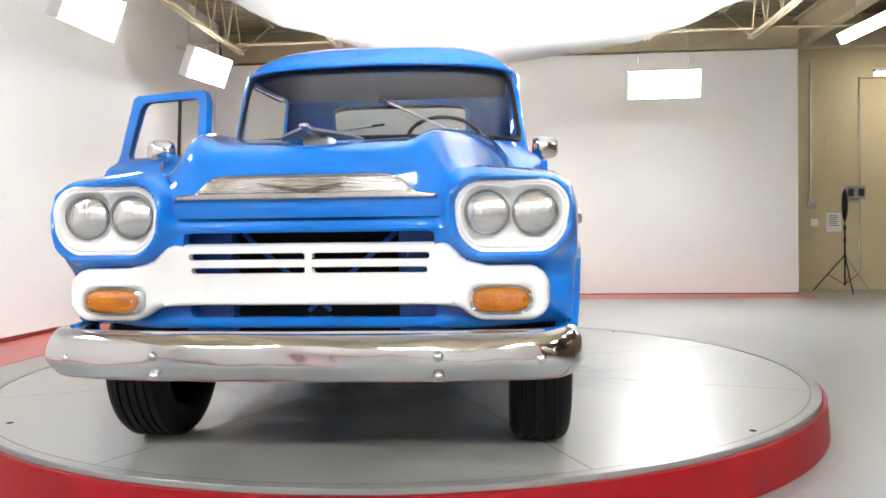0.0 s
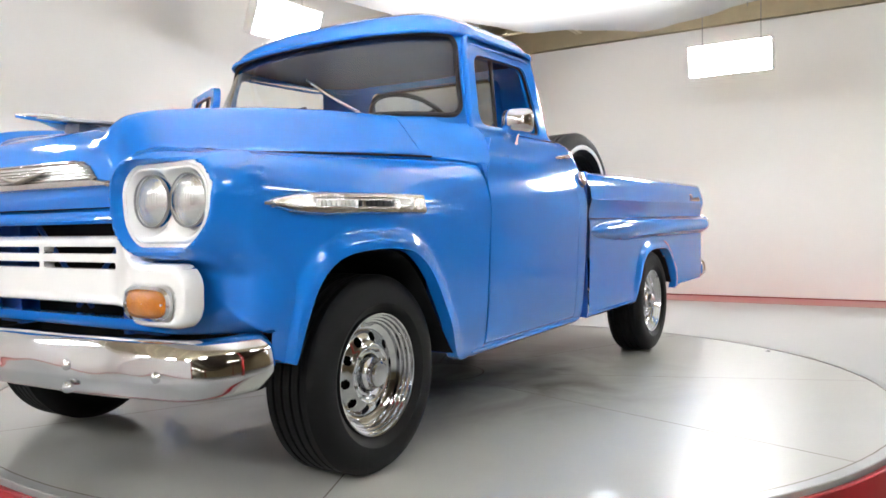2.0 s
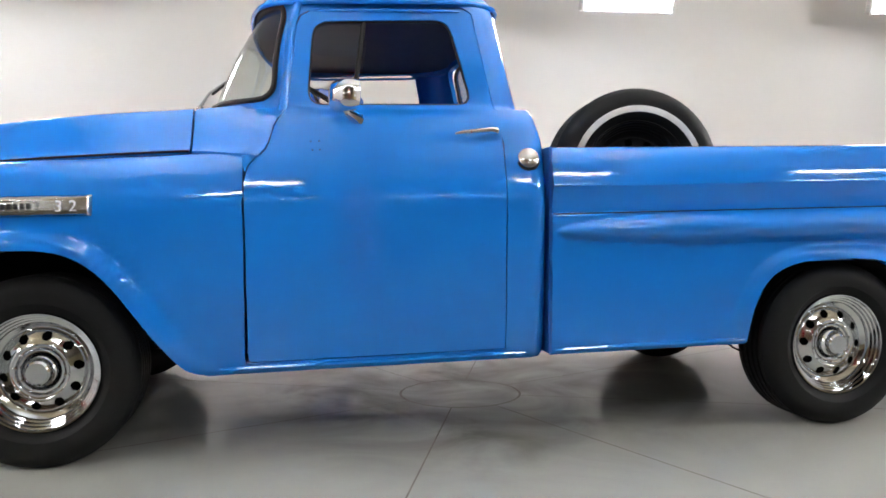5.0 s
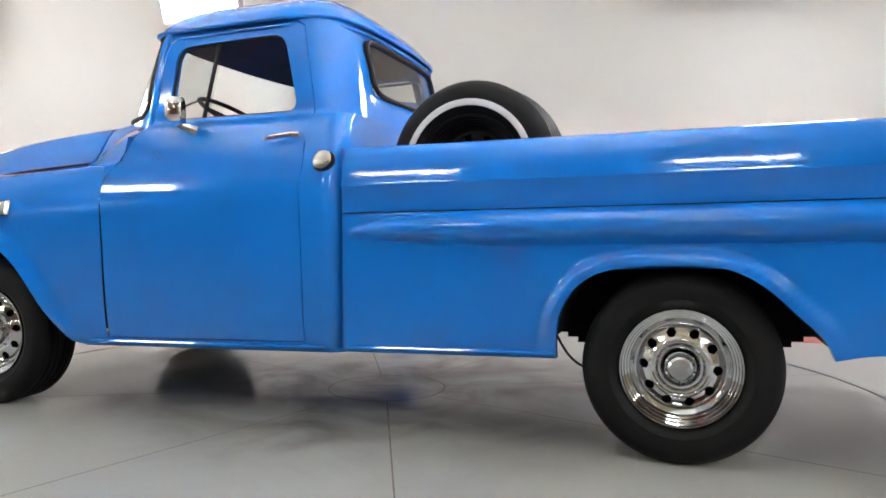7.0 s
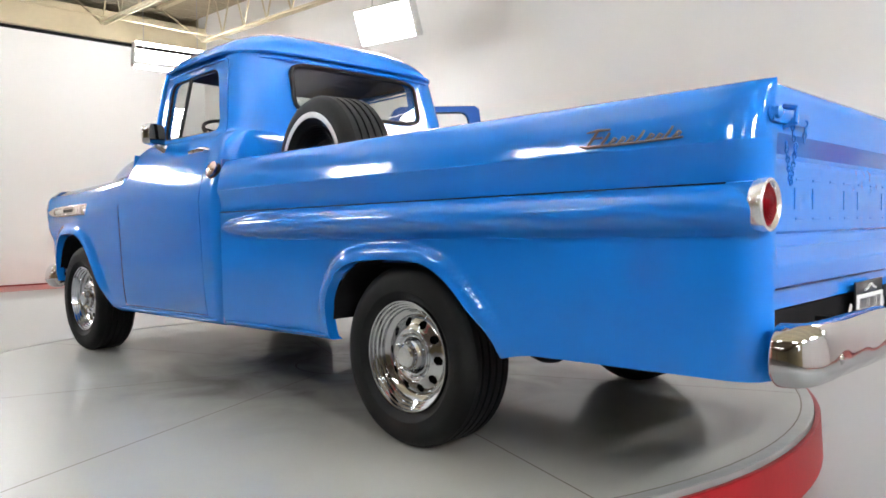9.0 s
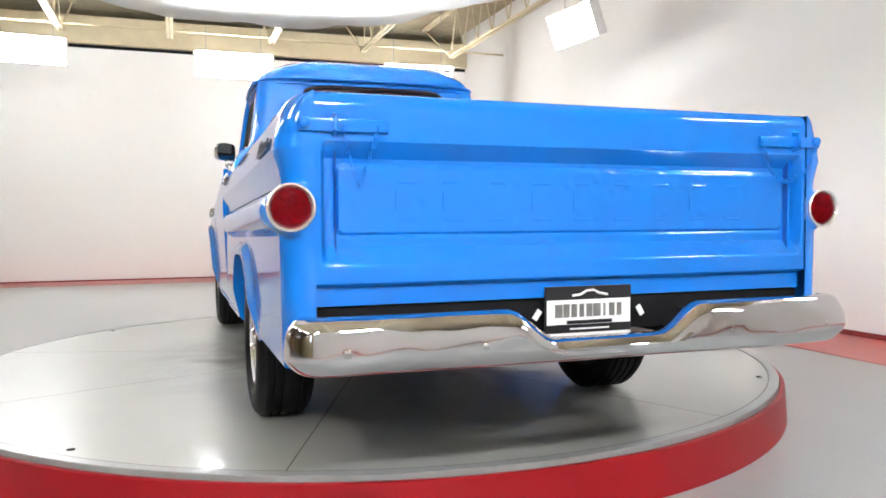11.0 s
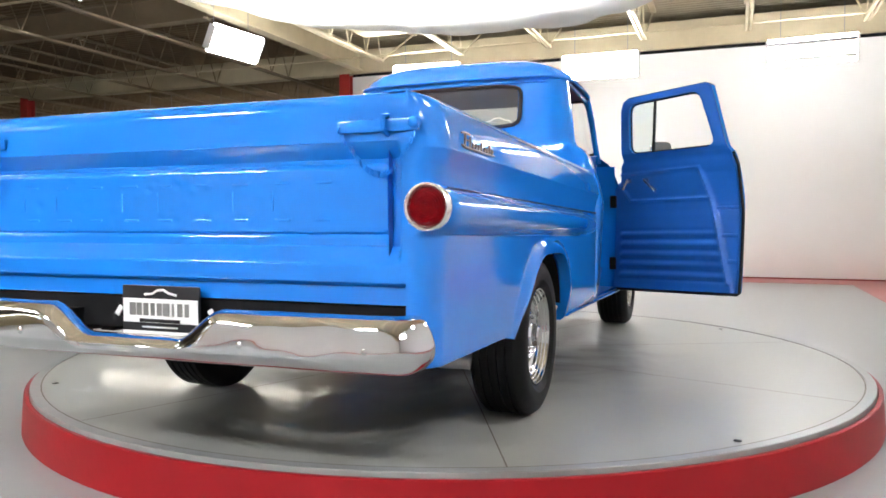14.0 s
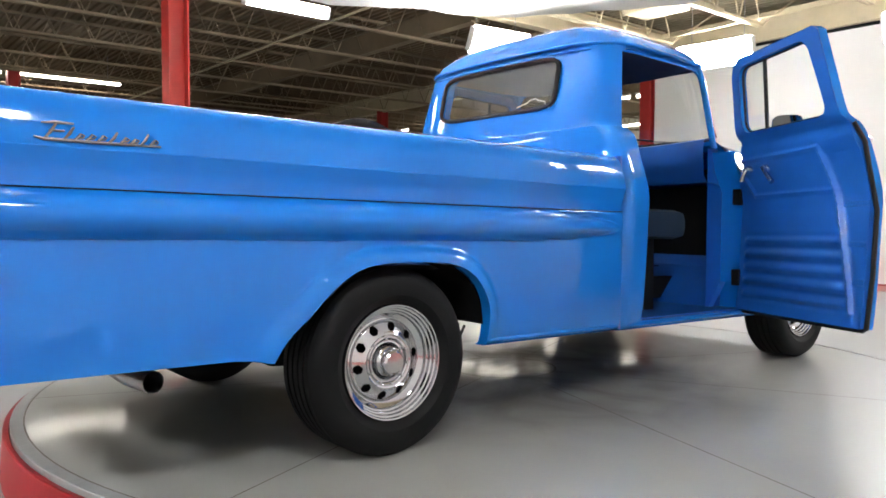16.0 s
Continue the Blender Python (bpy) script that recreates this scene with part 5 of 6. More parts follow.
for ang in (20, 160, 270):
    bm = bmesh.new()
    a = radians(ang)
    tube(bm, [cs + Vector((0, -0.02, -0.01)), cs + Vector((0.2 * math.cos(a), -0.2 * math.sin(a) * math.cos(tilt), 0.2 * math.sin(a) * math.sin(tilt)))], 0.007, 6)
    bpart("spoke", bm, BLACK, wheel_s)
bm = bmesh.new()
tube(bm, [cs, cs + Vector((0, -0.22, -0.36))], 0.022, 8)
bpart("column", bm, BLACK, wheel_s)

# -- wipers --
for x0, x1, z1, y1 in ((0.43, 0.10, 1.535, -0.985), (-0.30, 0.02, 1.415, -1.03)):
    w = empty("wiper")
    w.parent = truck
    bm = bmesh.new()
    lathe(bm, [(1.325, 0.022), (1.36, 0.018), (1.372, 0.010), (1.374, 0.001)], "z", 12, (x0, -1.068, 0))
    bpart("pivot", bm, CHROME, w)
    bm = bmesh.new()
    tube(bm, [(x0, -1.068, 1.367), ((x0 + x1) / 2, (-1.078 + y1) / 2 - 0.02, (1.367 + z1) / 2), (x1, y1 - 0.01, z1)], [0.008, 0.006, 0.004], 6)
    bpart("arm", bm, GREY_METAL, w)
    bm = bmesh.new()
    d = Vector((x1 - x0, 0, z1 - 1.367)).normalized()
    c = Vector((x1, y1, z1))
    tube(bm, [c - d * 0.19 + Vector((0, -0.05, 0)), c + d * 0.06 + Vector((0, 0.022, 0))], 0.006, 6)
    bpart("blade", bm, BLACK, w)

# -- fender emblems --
for s in (1, -1):
    em = empty("fender_emblem")
    em.parent = truck
    EM = [(-2.115, 0.955), (-2.06, 0.970), (-1.98, 0.984), (-1.88, 0.990), (-1.36, 0.992), (-1.36, 0.918), (-1.88, 0.917), (-1.98, 0.922), (-2.06, 0.938)]

    def fx(U, V):
        w = np.clip((U + 2.13) / (2.13 - 0.857), 0, 1)
        return np.interp(w, (0, 0.25, 0.5, 1), (0.918, 0.945, 0.958, 0.959)) - 0.22 * np.clip(V - 0.94, 0, 1) - 0.0

    bm = bmesh.new()
    sheet(bm, lambda U, V: (fx(U, V) + 0.004 + 0.016 * smooth01(0, 0.008, -poly_sd(U, V, EM)) - 0.008 * (rbox(U, V, -1.93, -1.53, 0.935, 0.974, 0.018) < 0), U, V),
          np.linspace(-2.12, -1.355, 96), np.linspace(0.912, 0.996, 24), lambda U, V: -poly_sd(U, V, EM), lip=(-0.02, 0, 0))
    bpart("plate", bm, CHROME_OLD, em, "worn chrome spear plate", s)
    for k in range(18):
        if k in (10,):
            continue
        yy = -1.915 + k * 0.0205
        bm = bmesh.new()
        box(bm, float(fx(np.array(yy), np.array(0.955))) + 0.010, float(fx(np.array(yy), np.array(0.955))) + 0.018, yy, yy + 0.014, 0.944, 0.965, 0.002)
        bpart("letter_bar", bm, WHITE_PAINT if k < 9 else PLATE_BLACK, em, "", s, smooth=False)
    for k, ch in enumerate("32"):
        tc = bpy.data.curves.new("number", "FONT")
        tc.body, tc.size, tc.extrude = ch, 0.055, 0.003
        tmp = bpy.data.objects.new("number", tc)
        me = bpy.data.meshes.new_from_object(tmp.evaluated_get(bpy.context.evaluated_depsgraph_get()))
        b = bmesh.new()
        b.from_mesh(me)
        bpy.data.objects.remove(tmp)
        y0 = -1.475 + k * 0.045 if s > 0 else -1.395 - k * 0.045
        for v in b.verts:
            x, y, z = v.co
            v.co = Vector((float(fx(np.array(-1.43), np.array(0.955))) + 0.022 + z * 0.5, y0 + x * s, 0.935 + y))
        bpart("digit", b, WHITE_PAINT, em, "", s, smooth=False)

# -- cargo bed --
BED_Z = (0.335, 0.35, 0.40, 0.60, 0.74, 0.87, 0.884, 0.89, 0.93, 0.985, 0.993, 1.001, 1.06, 1.105, 1.130, 1.143, 1.149)
BED_X = (0.905, 0.925, 0.936, 0.941, 0.943, 0.944, 0.943, 0.937, 0.941, 0.9575, 0.960, 0.9585, 0.9455, 0.930, 0.915, 0.896, 0.865)
BED = smooth_profile(BED_Z, BED_X, 900)


def bed_x(y, z):
    x = np.interp(z, *BED)
    g = np.clip((y - 0.325) / 0.55, 0, 1)
    h = 0.074 * np.sqrt(g) * (1 - 0.15 * g) + 1e-4
    c = 0.816 + 0.004 * g
    q = np.clip(1 - ((z - c) / h) ** 2, 0, 1)
    return x + 0.056 * np.sqrt(g) * q**0.75


def bed_low(y):
    return 0.335 + 0.045 * smooth01(1.9, 2.2, y)


def bed_place(U, V):
    z = np.where(V < 0.6, bed_low(U) + (0.6 - bed_low(U)) * (V - 0.335) / 0.265, V)
    a = np.clip((U - 2.80) / 0.09, 0, 1) * math.pi / 2
    y = np.where(U < 2.80, U, 2.80 + 0.092 * np.sin(a))
    x = bed_x(np.minimum(y, 2.85), z)
    bullet = np.clip(1 - ((z - 0.82) / 0.074) ** 2, 0, 1)
    inset = np.minimum(0.078 * (1 - 0.7 * bullet), np.maximum(x - 0.858, 0.002)) * (1 - np.cos(a))
    x = x - np.where(U < 2.80, 0, inset)
    d = poly_sd(y, z, ARCH_R)
    x = x + np.where(z < 0.78, arch_flare(d, z), 0)
    back = np.clip((U - 2.89) / 0.06, 0, 1)
    x = np.where(U > 2.89, x + (0.8555 - x) * back, x)
    return x, y, z


for s in (1, -1):
    bm = bmesh.new()
    us = np.concatenate([np.linspace(0.298, 0.9, 40), np.linspace(0.92, 2.2, 76), np.linspace(2.23, 2.80, 21), np.linspace(2.81, 2.89, 11), np.linspace(2.91, 2.95, 3)])
    vs = np.concatenate([np.linspace(0.335, 0.36, 4), np.linspace(0.385, 0.70, 17), np.linspace(0.715, 0.884, 20), np.linspace(0.89, 0.984, 9), np.linspace(0.987, 1.003, 7), np.linspace(1.012, 1.149, 16)])
    sheet(bm, bed_place, us, vs, lambda U, V: np.where(U < 2.5, poly_sd(U, np.where(V < 0.6, bed_low(U) + (0.6 - bed_low(U)) * (V - 0.335) / 0.265, V), ARCH_R), 0.3), lip=(-0.05, 0, 0))
    side = bpart("bed_side", bm, PAINT, None, "smooth blue bed side with a bullet-shaped spear", s)
    bm = bmesh.new()
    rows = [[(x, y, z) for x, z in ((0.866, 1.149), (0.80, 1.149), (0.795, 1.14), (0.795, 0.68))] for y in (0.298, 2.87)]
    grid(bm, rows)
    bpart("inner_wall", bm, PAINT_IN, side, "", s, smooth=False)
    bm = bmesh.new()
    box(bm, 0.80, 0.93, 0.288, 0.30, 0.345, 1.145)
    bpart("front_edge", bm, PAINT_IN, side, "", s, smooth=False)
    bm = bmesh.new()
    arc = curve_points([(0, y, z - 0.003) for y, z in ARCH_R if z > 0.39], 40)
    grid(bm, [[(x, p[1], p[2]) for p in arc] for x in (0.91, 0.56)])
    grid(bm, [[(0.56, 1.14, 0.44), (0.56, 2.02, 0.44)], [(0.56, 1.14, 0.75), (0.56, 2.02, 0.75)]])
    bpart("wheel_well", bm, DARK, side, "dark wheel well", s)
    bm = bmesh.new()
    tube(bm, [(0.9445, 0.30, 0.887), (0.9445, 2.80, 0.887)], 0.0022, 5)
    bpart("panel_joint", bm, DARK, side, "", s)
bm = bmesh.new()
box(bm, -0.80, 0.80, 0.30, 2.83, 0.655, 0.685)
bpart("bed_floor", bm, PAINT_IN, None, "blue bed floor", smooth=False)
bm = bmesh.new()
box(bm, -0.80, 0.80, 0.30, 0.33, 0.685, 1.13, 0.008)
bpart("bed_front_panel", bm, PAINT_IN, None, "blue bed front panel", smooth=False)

# bed script emblems: slanted strokes on a long underline, standing for the lettering
STROKES = ((0.030, 0.046), (0.075, 0.036), (0.100, 0.020), (0.128, 0.020), (0.156, 0.020), (0.186, 0.032), (0.214, 0.020), (0.240, 0.018), (0.268, 0.034), (0.292, 0.020))
for s in (1, -1):
    em = empty("bed_emblem")
    em.parent = truck

    def on_bed(along, up):
        zz = 1.010 + up
        yy = 2.725 - along if s < 0 else 2.375 + along
        return (float(bed_x(np.array(2.5), np.array(zz))) + 0.005, yy, zz)

    for along, tall in STROKES:
        bm = bmesh.new()
        tube(bm, [on_bed(along - 0.004, 0.004), on_bed(along + tall * 0.25, tall * 0.5), on_bed(along + tall * 0.55, tall)], [0.0032, 0.0042, 0.003], 6)
        if tall > 0.04:
            tube(bm, [on_bed(along - 0.012, tall - 0.004), on_bed(along + tall * 0.5, tall), on_bed(along + 0.065, tall - 0.001)], [0.002, 0.0045, 0.003], 6)
            tube(bm, [on_bed(along + 0.005, tall * 0.5), on_bed(along + 0.042, tall * 0.52)], 0.003, 6)
        elif tall < 0.03:
            tube(bm, [on_bed(along + tall * 0.55, tall), on_bed(along + 0.020, tall * 0.75), on_bed(along + 0.014, tall * 0.45), on_bed(along, tall * 0.35)], 0.0026, 6)
        bpart("stroke", bm, EMBLEM, em, "", s)
    bm = bmesh.new()
    tube(bm, [on_bed(-0.002, 0.005), on_bed(0.02, 0.0), on_bed(0.17, 0.0), on_bed(0.318, 0.002)], [0.002, 0.0045, 0.0045, 0.003], 6)
    bpart("underline", bm, EMBLEM, em, "", s)

# -- tailgate --
tg = empty("tailgate")
tg.parent = truck


def gate_y(X, Z):
    ax = np.abs(X)
    y = 2.888 - 0.03 * (1 - np.sqrt(np.clip(1 - np.clip((Z - 1.105) / 0.046, 0, 1) ** 2, 0, 1)))
    side = 1 - smooth01(0.822, 0.842, ax)
    rec = side * np.clip((Z - 0.668) / 0.05, 0, 1) * (1 - np.clip((Z - 0.968) / 0.045, 0, 1))
    y = y - 0.04 * rec
    pan = rbox(X, Z, -0.79, 0.79, 0.752, 0.952, 0.02)
    y = y + 0.005 * (1 - smooth01(-0.006, 0.0, pan)) - 0.004 * np.exp(-((pan / 0.004) ** 2))
    y = y - 0.03 * (1 - smooth01(0.603, 0.617, Z))
    y = y + 0.0012 * np.exp(-(((Z - 0.715) / 0.012) ** 2)) * side
    y = y + 0.0035 * np.sin(7 * X + 3) * np.exp(-(((Z - 0.69) / 0.06) ** 2))
    return y


random.seed(11)
DENTS = [(random.gauss(0.05, 0.28), random.uniform(0.78, 0.965), random.uniform(0.010, 0.022), random.uniform(-0.0022, 0.0016)) for _ in range(60)]
DENTS += [(random.gauss(-0.03, 0.09), random.uniform(0.885, 0.955), random.uniform(0.008, 0.014), random.choice((-1, 1)) * random.uniform(0.0022, 0.0038)) for _ in range(16)]


def dented(X, Z):
    y = gate_y(X, Z)
    for dx, dz, r, d in DENTS:
        y = y + d * np.exp(-((X - dx) ** 2 + (Z - dz) ** 2) / r**2)
    return y


bm = bmesh.new()
sheet(bm, lambda U, V: (U, dented(U, V), V), np.concatenate([np.linspace(-0.853, -0.81, 14), np.linspace(-0.80, 0.80, 190), np.linspace(0.81, 0.853, 14)]), np.concatenate([np.linspace(0.551, 0.60, 6), np.linspace(0.603, 0.62, 5), np.linspace(0.63, 0.962, 50), np.linspace(0.968, 1.013, 7), np.linspace(1.02, 1.151, 17)]))
bmesh.ops.reverse_faces(bm, faces=bm.faces)
rows = [[(x, 2.850, 1.151), (x, 2.82, 1.145), (x, 2.82, 0.60)] for x in (-0.853, 0.853)]
grid(bm, rows)
bpart("gate_panel", bm, PAINT, tg, "pressed blue tailgate panel with a recessed field", angle=30)
random.seed(4)
for k in range(9):
    x0 = 0.60 - k * 0.145
    for zz, tall in ((0.79, 0.007), (0.90, 0.007), (0.82, 0.06)):
        bm = bmesh.new()
        if tall > 0.02:
            if k % 3 == 2:
                continue
            box(bm, x0 + 0.012, x0 + 0.017, 2.8515, 2.8552, zz, zz + tall, 0.001)
        else:
            box(bm, x0 - 0.055 + 0.015 * random.random(), x0 + 0.004 + 0.015 * random.random(), 2.8515, 2.8556, zz, zz + tall, 0.002)
        bpart("worn_letter_trace", bm, PAINT, tg, "", smooth=False)
bm = bmesh.new()
box(bm, -0.86, 0.86, 2.80, 2.845, 0.44, 0.548, 0.006)
bpart("rear_sill", bm, DARK, None, "dark rear sill under the tailgate", smooth=False)
for s in (1, -1):
    latch = empty("tailgate_latch")
    latch.parent = truck
    bm = bmesh.new()
    box(bm, 0.648, 0.900, 2.892, 2.902, 1.036, 1.072, 0.004)
    bpart("hasp", bm, PAINT, latch, "blue hasp plate", s)
    bm = bmesh.new()
    lathe(bm, [(2.889, 0.017), (2.911, 0.015), (2.917, 0.008), (2.918, 0.0005)], "y", 12, (0.885, 0, 1.058))
    bpart("bolt_head", bm, PAINT, latch, "", s)
    bm = bmesh.new()
    tube(bm, [(0.80, 2.874, 1.085), (0.80, 2.919, 1.075), (0.80, 2.919, 1.04), (0.80, 2.877, 1.025)], 0.008, 6)
    bpart("hook", bm, PAINT, latch, "", s)
    links = 26
    for k in range(links):
        f = k / (links - 1)
        xx = 0.78 - 0.10 * f if s > 0 else 0.895 - 0.24 * f
        zz = 1.045 - (0.6 * min(f, 1 - f) ** 0.9 * (0.5 if s > 0 else 0.0)) - (0.50 * f * (1 - f) if s < 0 else 0)
        bm = bmesh.new()
        a0 = radians(90 * (k % 2))
        yy = 2.903 - (0.02 if zz < 1.0 and xx < 0.82 else 0)
        tube(bm, [(xx + 0.0042 * math.cos(t) * math.cos(a0), yy + 0.0042 * math.cos(t) * math.sin(a0), zz + 0.0085 * math.sin(t)) for t in [q * math.tau / 8 for q in range(8)]], 0.0024, 5, closed=True)
        bpart("chain_link", bm, PAINT, latch, "", s)

# -- tail lights --
for s in (1, -1):
    tl = empty("tail_light")
    tl.parent = truck
    bm = bmesh.new()
    lathe(bm, [(2.872, 0.0645), (2.880, 0.0665), (2.896, 0.0675), (2.905, 0.066), (2.908, 0.061), (2.903, 0.0555), (2.890, 0.0535), (2.884, 0.050)], "y", 44, (0.922, 0, 0.828))
    bmesh.ops.delete(bm, geom=[f for f in bm.faces if len(f.verts) > 4], context="FACES_ONLY")
    bpart("bezel_ring", bm, RING_CHROME, tl, "bright chrome ring", s)
    bm = bmesh.new()
    lathe(bm, [(2.8895 + 0.021 * math.sqrt(1 - (r / 0.0548) ** 2) + 0.0007 * math.sin(r * 900), max(r, 1e-5)) for r in np.linspace(0.0545, 0, 34)], "y", 44, (0.922, 0, 0.828))
    bpart("lens", bm, RED_LENS, tl, "deep red round lens", s)
    bm = bmesh.new()
    lathe(bm, [(2.80, 0.060), (2.872, 0.0625)], "y", 40, (0.922, 0, 0.828))
    bpart("housing", bm, PAINT, tl, "", s)


# -- bumpers --
def bumper(name, plan, section, label, top_at=None, n=90):
    p = curve_points(plan, n)
    b = bmesh.new()
    rows = []
    for i in range(n):
        t = p[min(i + 1, n - 1)] - p[max(i - 1, 0)]
        nrm = Vector((t[1], -t[0], 0)).normalized()
        drop = top_at(p[i][0]) if top_at else 0.0
        e = min(i, n - 1 - i) / n / 0.045
        grow = math.sqrt(max(0.0, 1 - (1 - min(e, 1.0)) ** 2))
        row = []
        zmin, zmax = min(z for _, z in section), max(z for _, z in section)
        for o, z in section:
            f = (z - zmin) / (zmax - zmin)
            o += 0.0026 * math.sin(6.3 * p[i][0] + 9 * f) * math.sin(2.6 * p[i][0] + 1) + 0.0016 * math.sin(17 * p[i][0] - 5 * f) + 0.0007 * math.sin(41 * p[i][0] + 11 * f)
            z2 = (zmin + zmax) / 2 + (z - (zmin + zmax) / 2) * (0.25 + 0.75 * grow)
            o = (o + 0.04) * (0.1 + 0.9 * grow) - 0.04
            row.append((p[i][0] + nrm.x * o, p[i][1] + nrm.y * o, z2 - drop * smooth01(0.25, 0.75, f)))
        rows.append(row)
    grid(b, rows)
    return b


FB_PLAN = [(-0.885, -2.05), (-0.888, -2.17), (-0.865, -2.25), (-0.80, -2.31), (-0.6, -2.352), (-0.3, -2.375), (0, -2.382), (0.3, -2.375), (0.6, -2.352), (0.80, -2.31), (0.865, -2.25), (0.888, -2.17), (0.885, -2.05)]
FB_SEC = [tuple(q) for q in curve_points([(-0.045, 0.578), (-0.02, 0.589), (0.012, 0.582), (0.036, 0.555), (0.045, 0.522), (0.047, 0.490), (0.044, 0.474), (0.034, 0.456), (0.020, 0.436), (0.004, 0.427), (-0.03, 0.424)], 30)]
front_bumper = bpart("front_bumper", bumper("b", FB_PLAN, FB_SEC, ""), CHROME, None, "wide wrapped chrome front bumper", angle=60)
for xx in (-0.78, -0.46, 0.46, 0.78):
    for zz in ((0.50,) if abs(xx) > 0.6 else (0.515, 0.452)):
        bm = bmesh.new()
        yb = -2.382 + 0.068 * (abs(xx) / 0.80) ** 3 - 0.041
        lathe(bm, [(yb + 0.004, 0.018), (yb - 0.006, 0.015), (yb - 0.011, 0.008), (yb - 0.012, 0.0005)], "y", 14, (xx, 0, zz))
        bpart("bumper_bolt", bm, CHROME, front_bumper)
RB_PLAN = [(0.902, 2.905), (0.902, 2.938), (0.882, 2.972), (0.82, 2.990), (0.6, 3.001), (0.3, 3.006), (0, 3.007)]
RB_PLAN = RB_PLAN + [(-x, y) for x, y in RB_PLAN[-2::-1]]
RB_SEC = [tuple(q) for q in curve_points([(-0.04, 0.520), (-0.018, 0.534), (0.015, 0.527), (0.036, 0.502), (0.044, 0.468), (0.046, 0.438), (0.045, 0.420)], 20)]
RB_SEC += [tuple(q) for q in curve_points([(0.0435, 0.414), (0.029, 0.396), (0.010, 0.380), (-0.010, 0.373), (-0.04, 0.371)], 12)]
rear_bumper = bpart("rear_bumper", bumper("b", RB_PLAN, RB_SEC, "", lambda x: 0.088 * (1 - smooth01(0.17, 0.33, abs(x))), 150), CHROME, None, "chrome rear bumper dipped below the plate", angle=28)
for xx in (-0.80, -0.415, 0.415, 0.80):
    bm = bmesh.new()
    yb = 3.007 - 0.017 * (abs(xx) / 0.82) ** 2 + 0.036
    lathe(bm, [(yb - 0.004, 0.020), (yb + 0.008, 0.016), (yb + 0.013, 0.008), (yb + 0.014, 0.0005)], "y", 14, (xx, 0, 0.442))
    bpart("bumper_bolt", bm, CHROME, rear_bumper)
for s in (1, -1):
    for y0, y1, zz in ((-2.36, -2.0, 0.50), (2.5, 2.98, 0.46)):
        bm = bmesh.new()
        box(bm, 0.36, 0.41, y0, y1, zz - 0.04, zz + 0.04)
        bpart("bumper_bracket", bm, DARK, None, "", s, smooth=False)

# -- licence plate --
plate = empty("licence_plate")
plate.parent = truck
bm = bmesh.new()
box(bm, -0.153, 0.153, 2.8800, 2.8860, 0.425, 0.585, 0.002)
bpart("frame", bm, PLATE_BLACK, plate, "black dealer plate frame", smooth=False)
bm = bmesh.new()
box(bm, -0.148, 0.148, 2.8865, 2.8890, 0.466, 0.543, 0.001)
bpart("panel", bm, PLATE_WHITE, plate, "white plate panel", smooth=False)


# nine upright bars stand for the plate's printing
for k, w in enumerate((0.026, 0.021, 0.020, 0.016, 0.020, 0.026, 0.008, 0.020, 0.016)):
    xx = 0.108 - k * 0.0268
    bm = bmesh.new()
    box(bm, xx - w / 2, xx + w / 2, 2.8885, 2.8905, 0.489, 0.530)
    bpart("printed_bar", bm, GREY_METAL, plate, smooth=False)
for a in ((-0.08, 0.08, 0.468, 0.479, PLATE_BLACK), (-0.07, 0.07, 0.450, 0.455, PLATE_WHITE), (-0.148, 0.148, 0.428, 0.440, PLATE_WHITE)):
    bm = bmesh.new()
    box(bm, a[0], a[1], 2.8895, 2.8910, a[2], a[3])
    bpart("printed_bar", bm, a[4], plate, smooth=False)
bm = bmesh.new()
tube(bm, [(x, 2.8880, z) for x, z in ((0.06, 0.556), (0.03, 0.559), (0.01, 0.570), (-0.015, 0.572), (-0.035, 0.562), (-0.065, 0.556))], 0.004, 6)
bpart("outline_mark", bm, PLATE_WHITE, plate)

# small tilted white slivers beside the plate
for xx, tilt in ((0.176, -35), (-0.192, 30)):
    bm = bmesh.new()
    box(bm, -0.009, 0.009, 2.8740, 2.8800, -0.017, 0.017, 0.002)
    bmesh.ops.transform(bm, matrix=Matrix.Translation((xx, 0, 0.50)) @ Matrix.Rotation(radians(tilt), 4, "Y"), verts=bm.verts)
    bpart("plate_sliver", bm, WHITE_PAINT, plate, "small tilted white sliver", smooth=False)

# -- fuel cap --
bm = bmesh.new()
d = Vector((0.93, 0, 0.37)).normalized()
p0 = Vector((0.922, 0.205, 1.098))
lathe(bm, [(-0.01, 0.040), (0.018, 0.041), (0.025, 0.034), (0.029, 0.014), (0.030, 0.0005)], "z", 24)
bmesh.ops.transform(bm, matrix=Matrix.Translation(p0) @ d.to_track_quat("Z", "Y").to_matrix().to_4x4(), verts=bm.verts)
cap = bpart("fuel_cap", bm, CHROME_OLD, None, "dull chrome fuel cap")
bm = bmesh.new()
lathe(bm, [(-0.016, 0.047), (-0.002, 0.049), (0.004, 0.046), (0.004, 0.038)], "z", 24)
bmesh.ops.transform(bm, matrix=Matrix.Translation(p0) @ d.to_track_quat("Z", "Y").to_matrix().to_4x4(), verts=bm.verts)
bpart("grommet", bm, BLACK, cap, "black rubber grommet")

# -- running gear --
# unseen near-black sheets, added to darken what the deck mirrors under the truck
for name, a in (("bed_shade_sheet", (-0.785, 0.785, 0.31, 2.80, 0.636, 0.650)), ("cab_shade_sheet", (-0.80, 0.80, -0.84, 0.27, 0.350, 0.360))):
    bm = bmesh.new()
    box(bm, *a)
    bpart(name, bm, DARK, None, "unseen near-black sheet added to darken the deck below", smooth=False)
